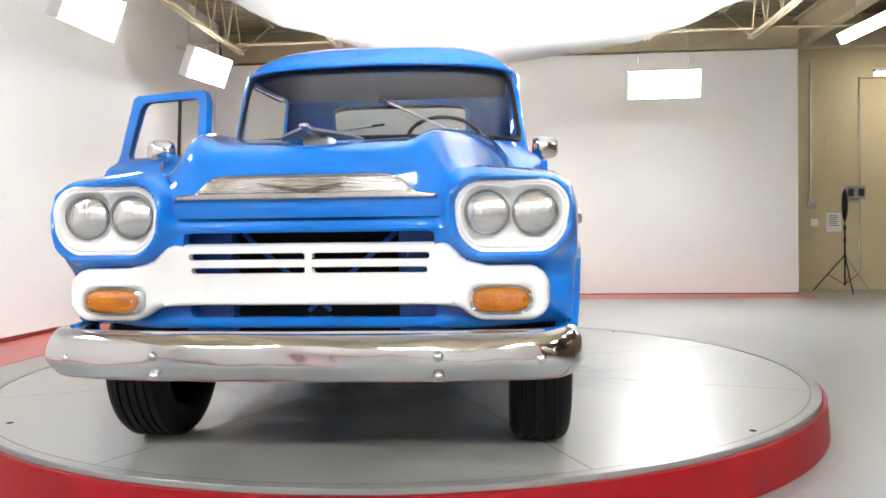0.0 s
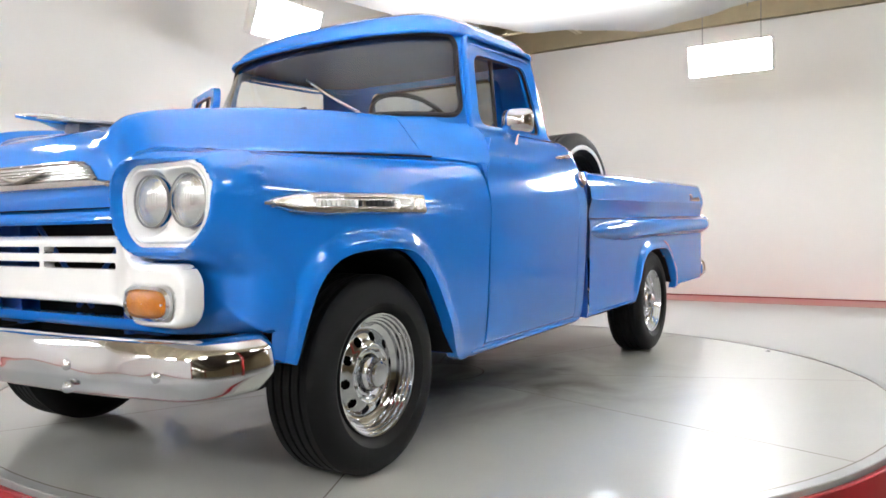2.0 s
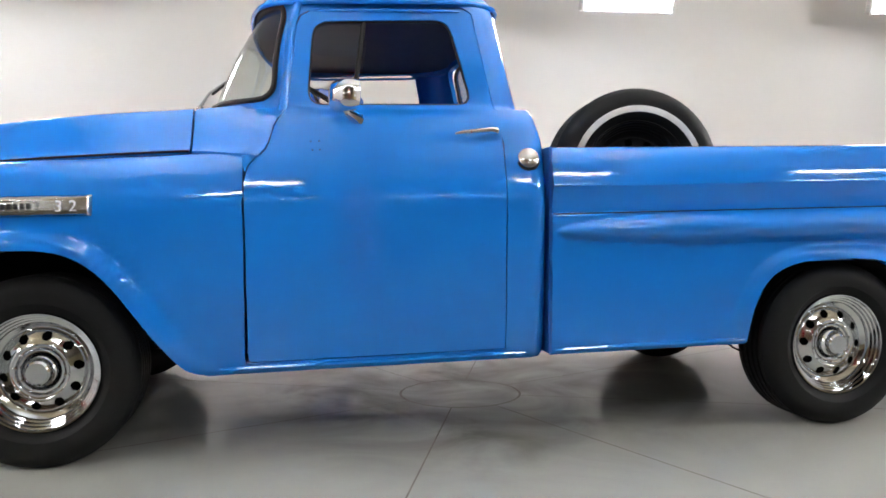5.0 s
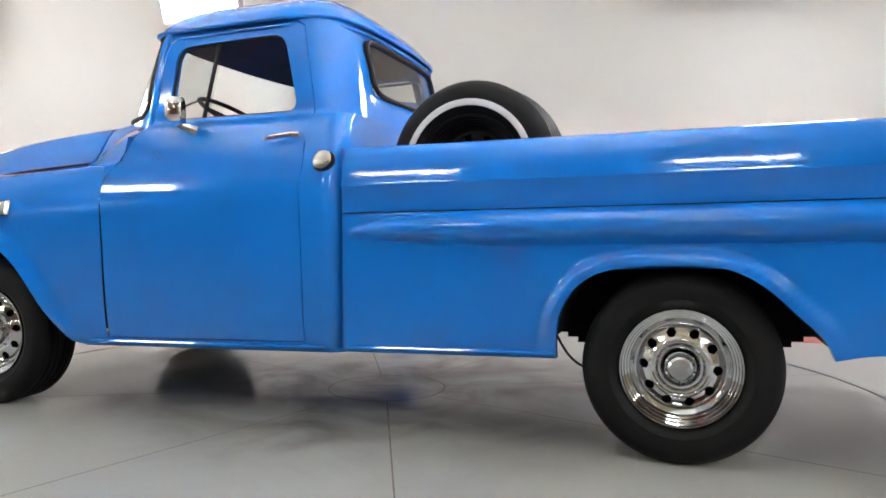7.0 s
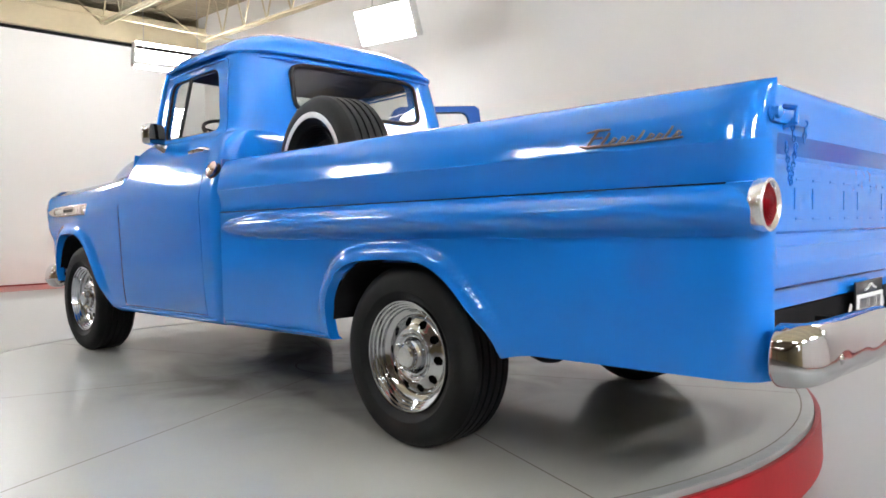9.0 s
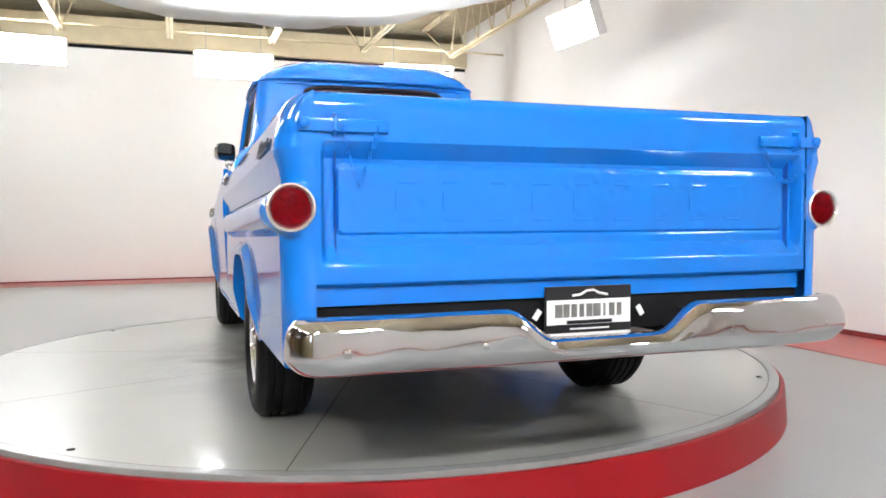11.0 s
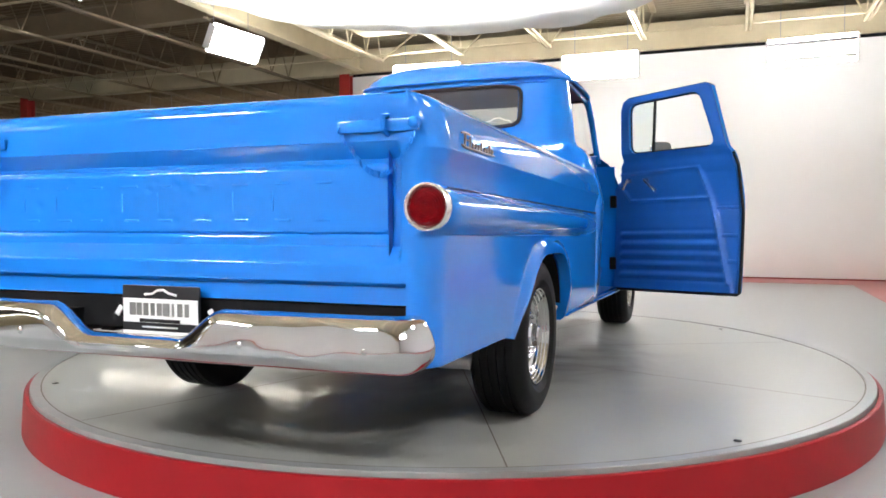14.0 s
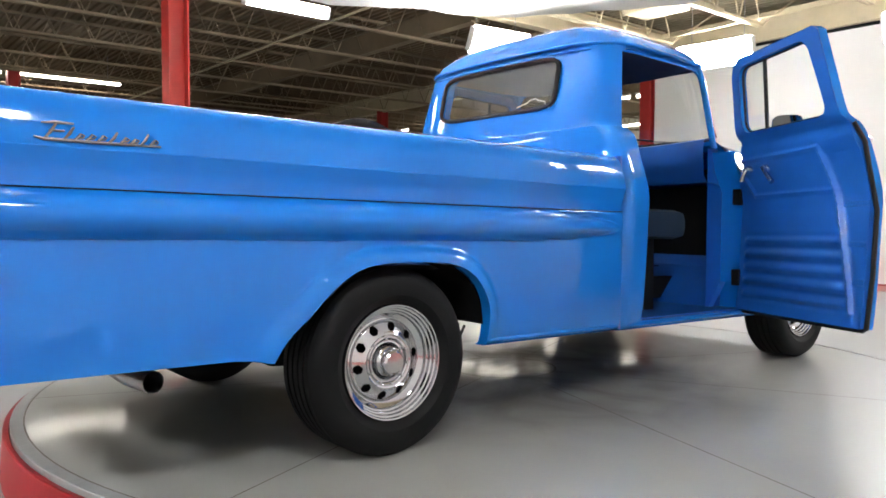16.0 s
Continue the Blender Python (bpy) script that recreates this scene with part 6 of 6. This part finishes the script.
for s in (1, -1):
    bm = bmesh.new()
    box(bm, 0.38, 0.44, -2.1, 2.7, 0.40, 0.53, 0.006)
    bpart("frame_rail", bm, DARK, None, "black chassis rail", s, smooth=False)
for y, z in ((-1.565, 0.30), (1.565, 0.335)):
    bm = bmesh.new()
    tube(bm, [(-0.72, y, z), (0.72, y, z)], 0.045, 10)
    bpart("axle", bm, DARK, None, "", rake=False)
bm = bmesh.new()
bmesh.ops.create_uvsphere(bm, u_segments=16, v_segments=10, radius=0.15, matrix=Matrix.Translation((0, 1.565, 0.34)))
bpart("differential", bm, DARK, None, "", rake=False)
bm = bmesh.new()
box(bm, -0.36, 0.36, -1.9, -0.9, 0.34, 0.60, 0.06)
bpart("engine_sump", bm, DARK, None, "dark engine underside")
bm = bmesh.new()
pipe = curve_points([(-0.45, 0.9, 0.36), (-0.46, 1.4, 0.42), (-0.46, 1.9, 0.43), (-0.47, 2.32, 0.39), (-0.56, 2.44, 0.36), (-0.72, 2.44, 0.34), (-0.88, 2.41, 0.333)], 30)
tube(bm, [tuple(q) for q in pipe], 0.034, 12, caps=False)
bpart("exhaust_pipe", bm, GREY_METAL, None, "steel exhaust pipe")
bm = bmesh.new()
tube(bm, [(-0.78, 1.12, 0.40), (-0.80, 1.18, 0.33), (-0.78, 1.27, 0.32)], 0.006, 6)
tube(bm, [(-0.78, 1.27, 0.32), (-0.75, 1.32, 0.34)], 0.006, 6)
bpart("brake_hose", bm, BLACK)


for s in (1, -1):
    for k in range(4):
        bm = bmesh.new()
        half = 0.66 - 0.13 * k
        arc = [(0.52, 1.565 + t * half, 0.352 - 0.018 * k + 0.12 * (t * half / 0.66) ** 2) for t in np.linspace(-1, 1, 13)]
        for a, b in zip(arc, arc[1:]):
            box(bm, a[0] - 0.03, a[0] + 0.03, a[1], b[1], min(a[2], b[2]) - 0.005, max(a[2], b[2]) + 0.005)
        bpart("leaf_spring", bm, DARK, None, "black steel spring leaf", s, smooth=False)
    bm = bmesh.new()
    tube(bm, [(0.60, 1.66, 0.26), (0.56, 1.86, 0.52)], 0.024, 8)
    bpart("shock_absorber", bm, DARK, None, "", s)
    bm = bmesh.new()
    tube(bm, [tuple(p) for p in curve_points([(0.72, 1.10, 0.40), (0.73, 1.16, 0.31), (0.74, 1.24, 0.27), (0.72, 1.33, 0.30)], 12)], 0.005, 6)
    bpart("brake_cable", bm, BLACK, None, "", s)
bm = bmesh.new()
tube(bm, [(0, -0.75, 0.40), (0, 1.45, 0.34)], 0.035, 10)
bpart("drive_shaft", bm, DARK, None, "black drive shaft")


# -- wheels --
def wheel(name, white_band=False, rim_mat=RIM_CHROME):
    """A tyre on a slotted steel wheel; its outer face looks along +x."""
    top = empty(name)
    R, half_w = 0.342, 0.117
    b = bmesh.new()
    prof = [(-0.085, 0.208), (-0.105, 0.225), (-0.120, 0.262), (-0.119, 0.298), (-0.106, 0.325), (-0.090, 0.337)]
    xs = []
    for x0 in (-0.072, -0.036, 0.0, 0.036, 0.072):
        xs += [(x0 - 0.015, 0.342), (x0 + 0.009, 0.342), (x0 + 0.010, 0.333), (x0 + 0.0195, 0.333)] if x0 < 0.07 else [(x0 - 0.015, 0.342), (x0 + 0.009, 0.342)]
    prof += xs + [(0.090, 0.337), (0.106, 0.325), (0.117, 0.303), (0.1205, 0.285), (0.120, 0.262), (0.1185, 0.245), (0.105, 0.225), (0.085, 0.208)]
    lathe(b, prof, "x", 72)
    bmesh.ops.delete(b, geom=[f for f in b.faces if len(f.verts) > 4], context="FACES_ONLY")
    tyre = part("tyre", b, TYRE, top, "black ribbed tyre", angle=28)
    if white_band:
        b = bmesh.new()
        lathe(b, [(0.1205, 0.243), (0.1225, 0.247), (0.1232, 0.262), (0.1212, 0.268)], "x", 72)
        bmesh.ops.delete(b, geom=[f for f in b.faces if len(f.verts) > 4], context="FACES_ONLY")
        part("white_band", b, TYRE_WHITE, tyre, "thin white sidewall band")
        for k in range(9):
            b = bmesh.new()
            box(b, 0.1205, 0.1225, -0.010, 0.006, 0.273, 0.296, 0.001, Matrix.Rotation(radians(-38 - k * 5.2), 4, "X"))
            part("letter_bar", b, TYRE_WHITE, tyre, smooth=False)
    b = bmesh.new()
    lathe(b, [(-0.09, 0.206), (0.098, 0.212), (0.104, 0.209), (0.103, 0.204), (0.092, 0.201), (0.089, 0.195), (0.079, 0.192), (0.076, 0.186), (0.066, 0.183), (0.063, 0.177), (0.050, 0.174), (0.044, 0.167), (0.038, 0.158)], "x", 64)
    bmesh.ops.delete(b, geom=[f for f in b.faces if len(f.verts) > 4], context="FACES_ONLY")
    rim = part("rim", b, rim_mat, top, "stepped chrome rim", angle=24)
    b = bmesh.new()
    nh = 10

    def disc_keep(U, V):
        k = np.full(U.shape, 1.0)
        for h in range(nh):
            a = h * math.tau / nh + 0.15
            k = np.minimum(k, np.hypot(V * np.cos(U) - 0.126 * math.cos(a), V * np.sin(U) - 0.126 * math.sin(a)) - 0.0165)
        return k * 6

    def disc_place(U, V):
        x = np.interp(V, (0.06, 0.068, 0.076, 0.084, 0.092, 0.100, 0.108, 0.126, 0.145, 0.152, 0.159), (0.046, 0.060, 0.058, 0.068, 0.066, 0.070, 0.064, 0.056, 0.046, 0.036, 0.038))
        return x, V * np.cos(U), V * np.sin(U)

    sheet(b, disc_place, np.linspace(0, math.tau, 181), np.linspace(0.06, 0.159, 24), disc_keep, lip=(-0.02, 0, 0))
    part("wheel_disc", b, rim_mat, rim, "chrome wheel disc with round holes", angle=30)
    b = bmesh.new()
    lathe(b, [(0.0, 0.2), (0.0, 0.0005)], "x", 32)
    part("brake_drum", b, DARK, rim)
    b = bmesh.new()
    lathe(b, [(0.045, 0.058), (0.072, 0.055), (0.076, 0.050), (0.082, 0.046), (0.104, 0.043), (0.110, 0.036), (0.111, 0.0005)], "x", 40)
    part("hub_cap", b, rim_mat, rim, "chrome centre cap", angle=24)
    for k in range(10):
        b = bmesh.new()
        a = (k + 0.5) * math.tau / 10 + 0.15
        lathe(b, [(0.06, 0.006), (0.076, 0.005), (0.078, 0.0005)], "x", 8, (0, 0.083 * math.cos(a), 0.083 * math.sin(a)))
        part("lug_nut", b, rim_mat, rim)
    return top


road_wheel = wheel("wheel")
road_wheel.parent = truck
road_wheel.matrix_basis = pose(0.803, -1.565, 0.342)
for m in (pose(0.803, 1.565, 0.342, 24), pose(-0.803, -1.565, 0.342, 0, 0, 180), pose(-0.803, 1.565, 0.342, 0, 0, 180)):
    copy_thing(road_wheel, m)
tagged(truck, "glossy blue vintage pickup truck with chrome bumpers and an open passenger door, standing on the turntable", "pickup truck")
truck["label"] = "glossy blue vintage pickup truck with one door open"

spare = wheel("spare_wheel", True, DARK)
spare.matrix_basis = pose(0.61, 0.76, 1.07, 200, 0, -7) @ Matrix.Scale(1.045, 4)
tagged(spare, "black spare tyre with a white sidewall band standing in the bed", "spare wheel")

# ---- things by the beige wall ----
BACK_Y = RY + 0.9


def light_stand(x, y):
    top = empty("light_stand", pose(x, y, FLOOR_Z))
    b = bmesh.new()
    tube(b, [(0, 0, 0.12), (0, 0, 1.15)], 0.016, 8)
    part("lower_pole", b, BLACK, top)
    b = bmesh.new()
    tube(b, [(0, 0, 1.1), (0, 0, 1.62)], 0.011, 8)
    part("upper_pole", b, BLACK, top)
    for k, z in enumerate((0.62, 0.9, 1.12)):
        b = bmesh.new()
        lathe(b, [(z - 0.03, 0.022), (z + 0.03, 0.022)], "z", 10)
        part("collar", b, BLACK, top)
    for k in range(3):
        a = radians(20 + 120 * k)
        c, s = math.cos(a), math.sin(a)
        b = bmesh.new()
        tube(b, [(0.02 * c, 0.02 * s, 0.62), (0.52 * c, 0.52 * s, 0.012)], 0.011, 6)
        part("leg", b, GREY_METAL if k == 0 else BLACK, top)
        b = bmesh.new()
        tube(b, [(0, 0, 0.14), (0.27 * c, 0.27 * s, 0.31)], 0.007, 6)
        part("brace", b, BLACK, top)
    b = bmesh.new()
    rows = []
    for k in range(24):
        a = k * math.tau / 24
        rows.append([(0.02 * w, 0.07 * f * math.cos(a), 1.5 + 0.27 * f * math.sin(a)) for f, w in ((0.02, 1.6), (0.8, 1.4), (1.0, 0.6), (1.0, -0.6), (0.8, -1.4), (0.02, -1.6))])
    grid(b, rows, close_v=True)
    part("folded_reflector", b, BLACK, top, "dark folded round reflector")
    return tagged(top, "black tripod light stand with a folded reflector", "light stand")


light_stand(6.47, 8.62)

# wall-mounted things
def wall_box(name, x, z, w, h, d, material, label, category):
    b = bmesh.new()
    box(b, x - w / 2, x + w / 2, BACK_Y - d, BACK_Y - 0.0005, z - h / 2, z + h / 2, 0.006)
    return tagged(mesh_object(name, b, material), label, category)


notice = wall_box("notice_sheet", 6.62, 1.02, 0.26, 0.34, 0.004, PAPER, "white notice sheet taped to the beige wall", "notice")
for k in range(6):
    b = bmesh.new()
    box(b, 6.53, 6.53 + (0.17 if k % 2 else 0.14), BACK_Y - 0.0062, BACK_Y - 0.0045, 1.13 - k * 0.035, 1.142 - k * 0.035)
    part("printed_bar", b, INK, notice, smooth=False)
wall_box("junction_box", 6.23, 1.32, 0.12, 0.12, 0.07, GREY_METAL, "grey metal junction box on the wall", "junction box")
wall_box("socket_box", 6.27, 1.02, 0.11, 0.12, 0.05, LAMP_CASE, "white socket box on the wall", "socket")
panel = wall_box("control_panel", 6.98, 1.55, 0.34, 0.24, 0.06, GREY_METAL, "grey wall control panel with dark windows", "control panel")
for dx in (-0.09, 0.09):
    b = bmesh.new()
    box(b, 6.98 + dx - 0.05, 6.98 + dx + 0.05, BACK_Y - 0.066, BACK_Y - 0.0605, 1.48, 1.62, 0.002)
    part("dark_window", b, PLATE_BLACK, panel, smooth=False)
for x, z0, z1 in ((6.2, 1.38, 3.9), (7.06, 0.1, 3.62)):
    b = bmesh.new()
    tube(b, [(x, BACK_Y - 0.02, z0), (x, BACK_Y - 0.02, z1)], 0.016, 8)
    tagged(mesh_object("conduit", b, GREY_METAL, None, "", True), "thin grey conduit pipe on the beige wall", "conduit")
b = bmesh.new()
tube(b, [(7.06, BACK_Y - 0.02, 3.6), (9.5, BACK_Y - 0.02, 3.6)], 0.014, 8)
tagged(mesh_object("conduit", b, GREY_METAL, None, "", True), "thin grey conduit pipe running along the wall", "conduit")
b = bmesh.new()
box(b, 6.45, 6.83, BACK_Y - 0.012, BACK_Y - 0.0005, 2.3, 2.72, 0.004)
tagged(mesh_object("wall_hatch", b, BEIGE), "square painted-over hatch in the beige wall", "hatch")
win = empty("window_1")
b = bmesh.new()
for a in ((7.62, 9.0, 3.22, 3.28), (7.62, 9.0, 2.28, 2.34), (7.62, 7.68, 2.34, 3.22), (8.94, 9.0, 2.34, 3.22)):
    box(b, a[0], a[1], BACK_Y - 0.05, BACK_Y - 0.0005, a[2], a[3])
part("window_frame", b, DARK, win, smooth=False)
b = bmesh.new()
box(b, 7.68, 8.94, BACK_Y - 0.02, BACK_Y - 0.002, 2.34, 3.22)
part("pane", b, mat("daylit_pane", (0.75, 0.86, 1.0), emit=2.2), win, "bright daylit frosted pane", smooth=False)
tagged(win, "daylit window in a dark frame", "window", kind="structure")

# ---- unit heater and small fittings under the roof ----
heater = empty("unit_heater", pose(4.0, -7.0, 4.28))
b = bmesh.new()
box(b, -0.42, 0.42, -0.3, 0.3, -0.2, 0.2, 0.04)
part("casing", b, STEEL_BEIGE, heater)
for k in range(6):
    b = bmesh.new()
    box(b, -0.36, 0.36, 0.302, 0.315, -0.15 + k * 0.055, -0.12 + k * 0.055)
    part("louvre", b, STEEL_BEIGE, heater, smooth=False)
for sx in (-0.3, 0.3):
    b = bmesh.new()
    tube(b, [(sx, 0, 0.19), (sx, 0, 0.48)], 0.012, 6)
    part("hanger", b, GREY_METAL, heater)
tagged(heater, "beige unit heater hung under the roof deck", "heater")


# ---- parked car in the hall ----
def parked_car(m):
    top = empty("parked_car", m)
    L = [(-2.30, 0.52, 0.62, 0.66), (-2.26, 0.42, 0.80, 0.78), (-2.0, 0.36, 0.90, 0.85), (-1.3, 0.34, 0.96, 0.88), (-0.6, 0.33, 0.98, 0.88), (0.2, 0.33, 0.94, 0.88), (0.9, 0.34, 0.91, 0.88), (1.6, 0.36, 0.90, 0.88), (2.1, 0.38, 0.87, 0.87), (2.22, 0.42, 0.83, 0.85), (2.26, 0.48, 0.77, 0.84)]
    c = curve_points(L, 40)
    b = bmesh.new()
    rows = []
    for x, z0, z1, w in c:
        zm = (z0 + z1) / 2
        rows.append([(x, yy * w, zz) for yy, zz in ((-0.9, z0), (-0.98, z0 + 0.05), (-1.0, zm + 0.06), (-0.95, z1 - 0.07), (-0.86, z1 - 0.01), (0, z1 + 0.02), (0.86, z1 - 0.01), (0.95, z1 - 0.07), (1.0, zm + 0.06), (0.98, z0 + 0.05), (0.9, z0))])
    vs = grid(b, rows)
    b.faces.new(vs[0][::-1])
    b.faces.new(vs[-1])
    part("body", b, CREAM, top, "cream car body")
    b = bmesh.new()
    rows = []
    for x, z, w in ((-1.95, 0.90, 0.80), (-1.3, 1.12, 0.70), (-0.75, 1.28, 0.62), (-0.2, 1.33, 0.60), (0.15, 1.30, 0.60), (0.45, 1.14, 0.66), (0.75, 0.93, 0.74)):
        rows.append([(x, -w - 0.08, 0.88), (x, -w, z - 0.04), (x, -w + 0.1, z), (x, 0, z + 0.02), (x, w - 0.1, z), (x, w, z - 0.04), (x, w + 0.08, 0.88)])
    grid(b, rows)
    part("cabin", b, CREAM, top, "sloping fastback cabin")
    for sy in (-1, 1):
        b = bmesh.new()
        b.faces.new([b.verts.new((x, sy * y, z)) for x, y, z in ((-1.15, 0.80, 0.955), (0.52, 0.79, 0.955), (0.12, 0.68, 1.24), (-0.45, 0.675, 1.255), (-0.95, 0.73, 1.15))])
        part("side_window", b, CAR_GLASS, top, smooth=False)
    b = bmesh.new()
    b.faces.new([b.verts.new((x, y, z)) for x, y, z in ((0.78, -0.68, 0.945), (0.78, 0.68, 0.945), (0.47, 0.56, 1.165), (0.47, -0.56, 1.165))])
    part("windscreen", b, CAR_GLASS, top, smooth=False)
    for x, z in ((2.33, 0.46), (-2.32, 0.52)):
        b = bmesh.new()
        tube(b, [(x - 0.1 * (1 if x > 0 else -1), -0.86, z), (x, -0.72, z), (x, 0.72, z), (x - 0.1 * (1 if x > 0 else -1), 0.86, z)], 0.045, 8)
        part("bumper", b, CHROME, top, "chrome bumper")
    for x in (-1.35, 1.38):
        for sy in (-1, 1):
            b = bmesh.new()
            lathe(b, [(sy * 0.62, 0.2), (sy * 0.64, 0.31), (sy * 0.80, 0.31), (sy * 0.82, 0.28), (sy * 0.815, 0.2)], "y", 28, (x, 0, 0.31))
            w = part("wheel", b, TYRE, top, "black tyre")
            b = bmesh.new()
            lathe(b, [(sy * 0.816, 0.2), (sy * 0.80, 0.17), (sy * 0.825, 0.05), (sy * 0.826, 0.001)], "y", 24, (x, 0, 0.31))
            part("rim", b, CHROME_OLD, w)
    b = bmesh.new()
    box(b, 2.17, 2.272, -0.48, 0.48, 0.52, 0.75, 0.01)
    part("grille", b, PLATE_BLACK, top, "dark grille")
    for sy in (-0.62, 0.62):
        b = bmesh.new()
        box(b, 2.20, 2.268, sy - 0.12, sy + 0.12, 0.52, 0.75, 0.02)
        nacelle = part("nacelle", b, CREAM, top, smooth=False)
        b = bmesh.new()
        lathe(b, [(2.262, 0.088), (2.276, 0.08), (2.286, 0.001)], "x", 18, (0, sy, 0.64))
        part("headlight", b, CAR_GLASS, nacelle)
    return tagged(top, "cream vintage coupe parked in the hall", "car")


parked_car(pose(10.3, -15.1, FLOOR_Z, 0, 0, 86))


def equipment_trolley(x, y):
    """A black tubular trolley loaded with folded grey pads, a tripod leaning on it."""
    top = empty("equipment_trolley", pose(x, y, FLOOR_Z, 0, 0, 15))
    for sx in (-0.3, 0.3):
        for sy in (-0.22, 0.22):
            b = bmesh.new()
            tube(b, [(sx, sy, 0.09), (sx, sy, 1.05)], 0.016, 8)
            part("upright", b, BLACK, top)
            b = bmesh.new()
            lathe(b, [(-0.018, 0.02), (-0.018, 0.045), (0.018, 0.045), (0.018, 0.02)], "x", 16, (sx, sy, 0.045))
            part("castor", b, BLACK, top)
    for z in (0.14, 0.55, 0.98):
        b = bmesh.new()
        box(b, -0.32, 0.32, -0.24, 0.24, z, z + 0.025, 0.006)
        part("shelf", b, GREY_METAL, top, smooth=False)
    for k, (z, h, w) in enumerate(((0.17, 0.13, 0.27), (0.31, 0.11, 0.25), (0.58, 0.14, 0.29), (0.73, 0.10, 0.24), (1.008, 0.12, 0.28))):
        b = bmesh.new()
        box(b, -w, w, -0.2, 0.2, z, z + h, 0.035)
        part("folded_pad", b, SEAT if k % 2 else RUBBER_GREY, top)
    for dx in (-0.28, 0.0, 0.28):
        b = bmesh.new()
        tube(b, [(0.48, 0.0, 1.35), (0.62 + dx, 0.1 - abs(dx), 0.0)], 0.012, 6)
        part("tripod_leg", b, BLACK, top)
    b = bmesh.new()
    lathe(b, [(1.33, 0.02), (1.37, 0.03), (1.42, 0.02), (1.43, 0.001)], "z", 12, (0.48, 0, 0))
    part("tripod_head", b, BLACK, top)
    return tagged(top, "black trolley of folded grey pads with a tripod", "trolley")


equipment_trolley(6.85, -10.9)
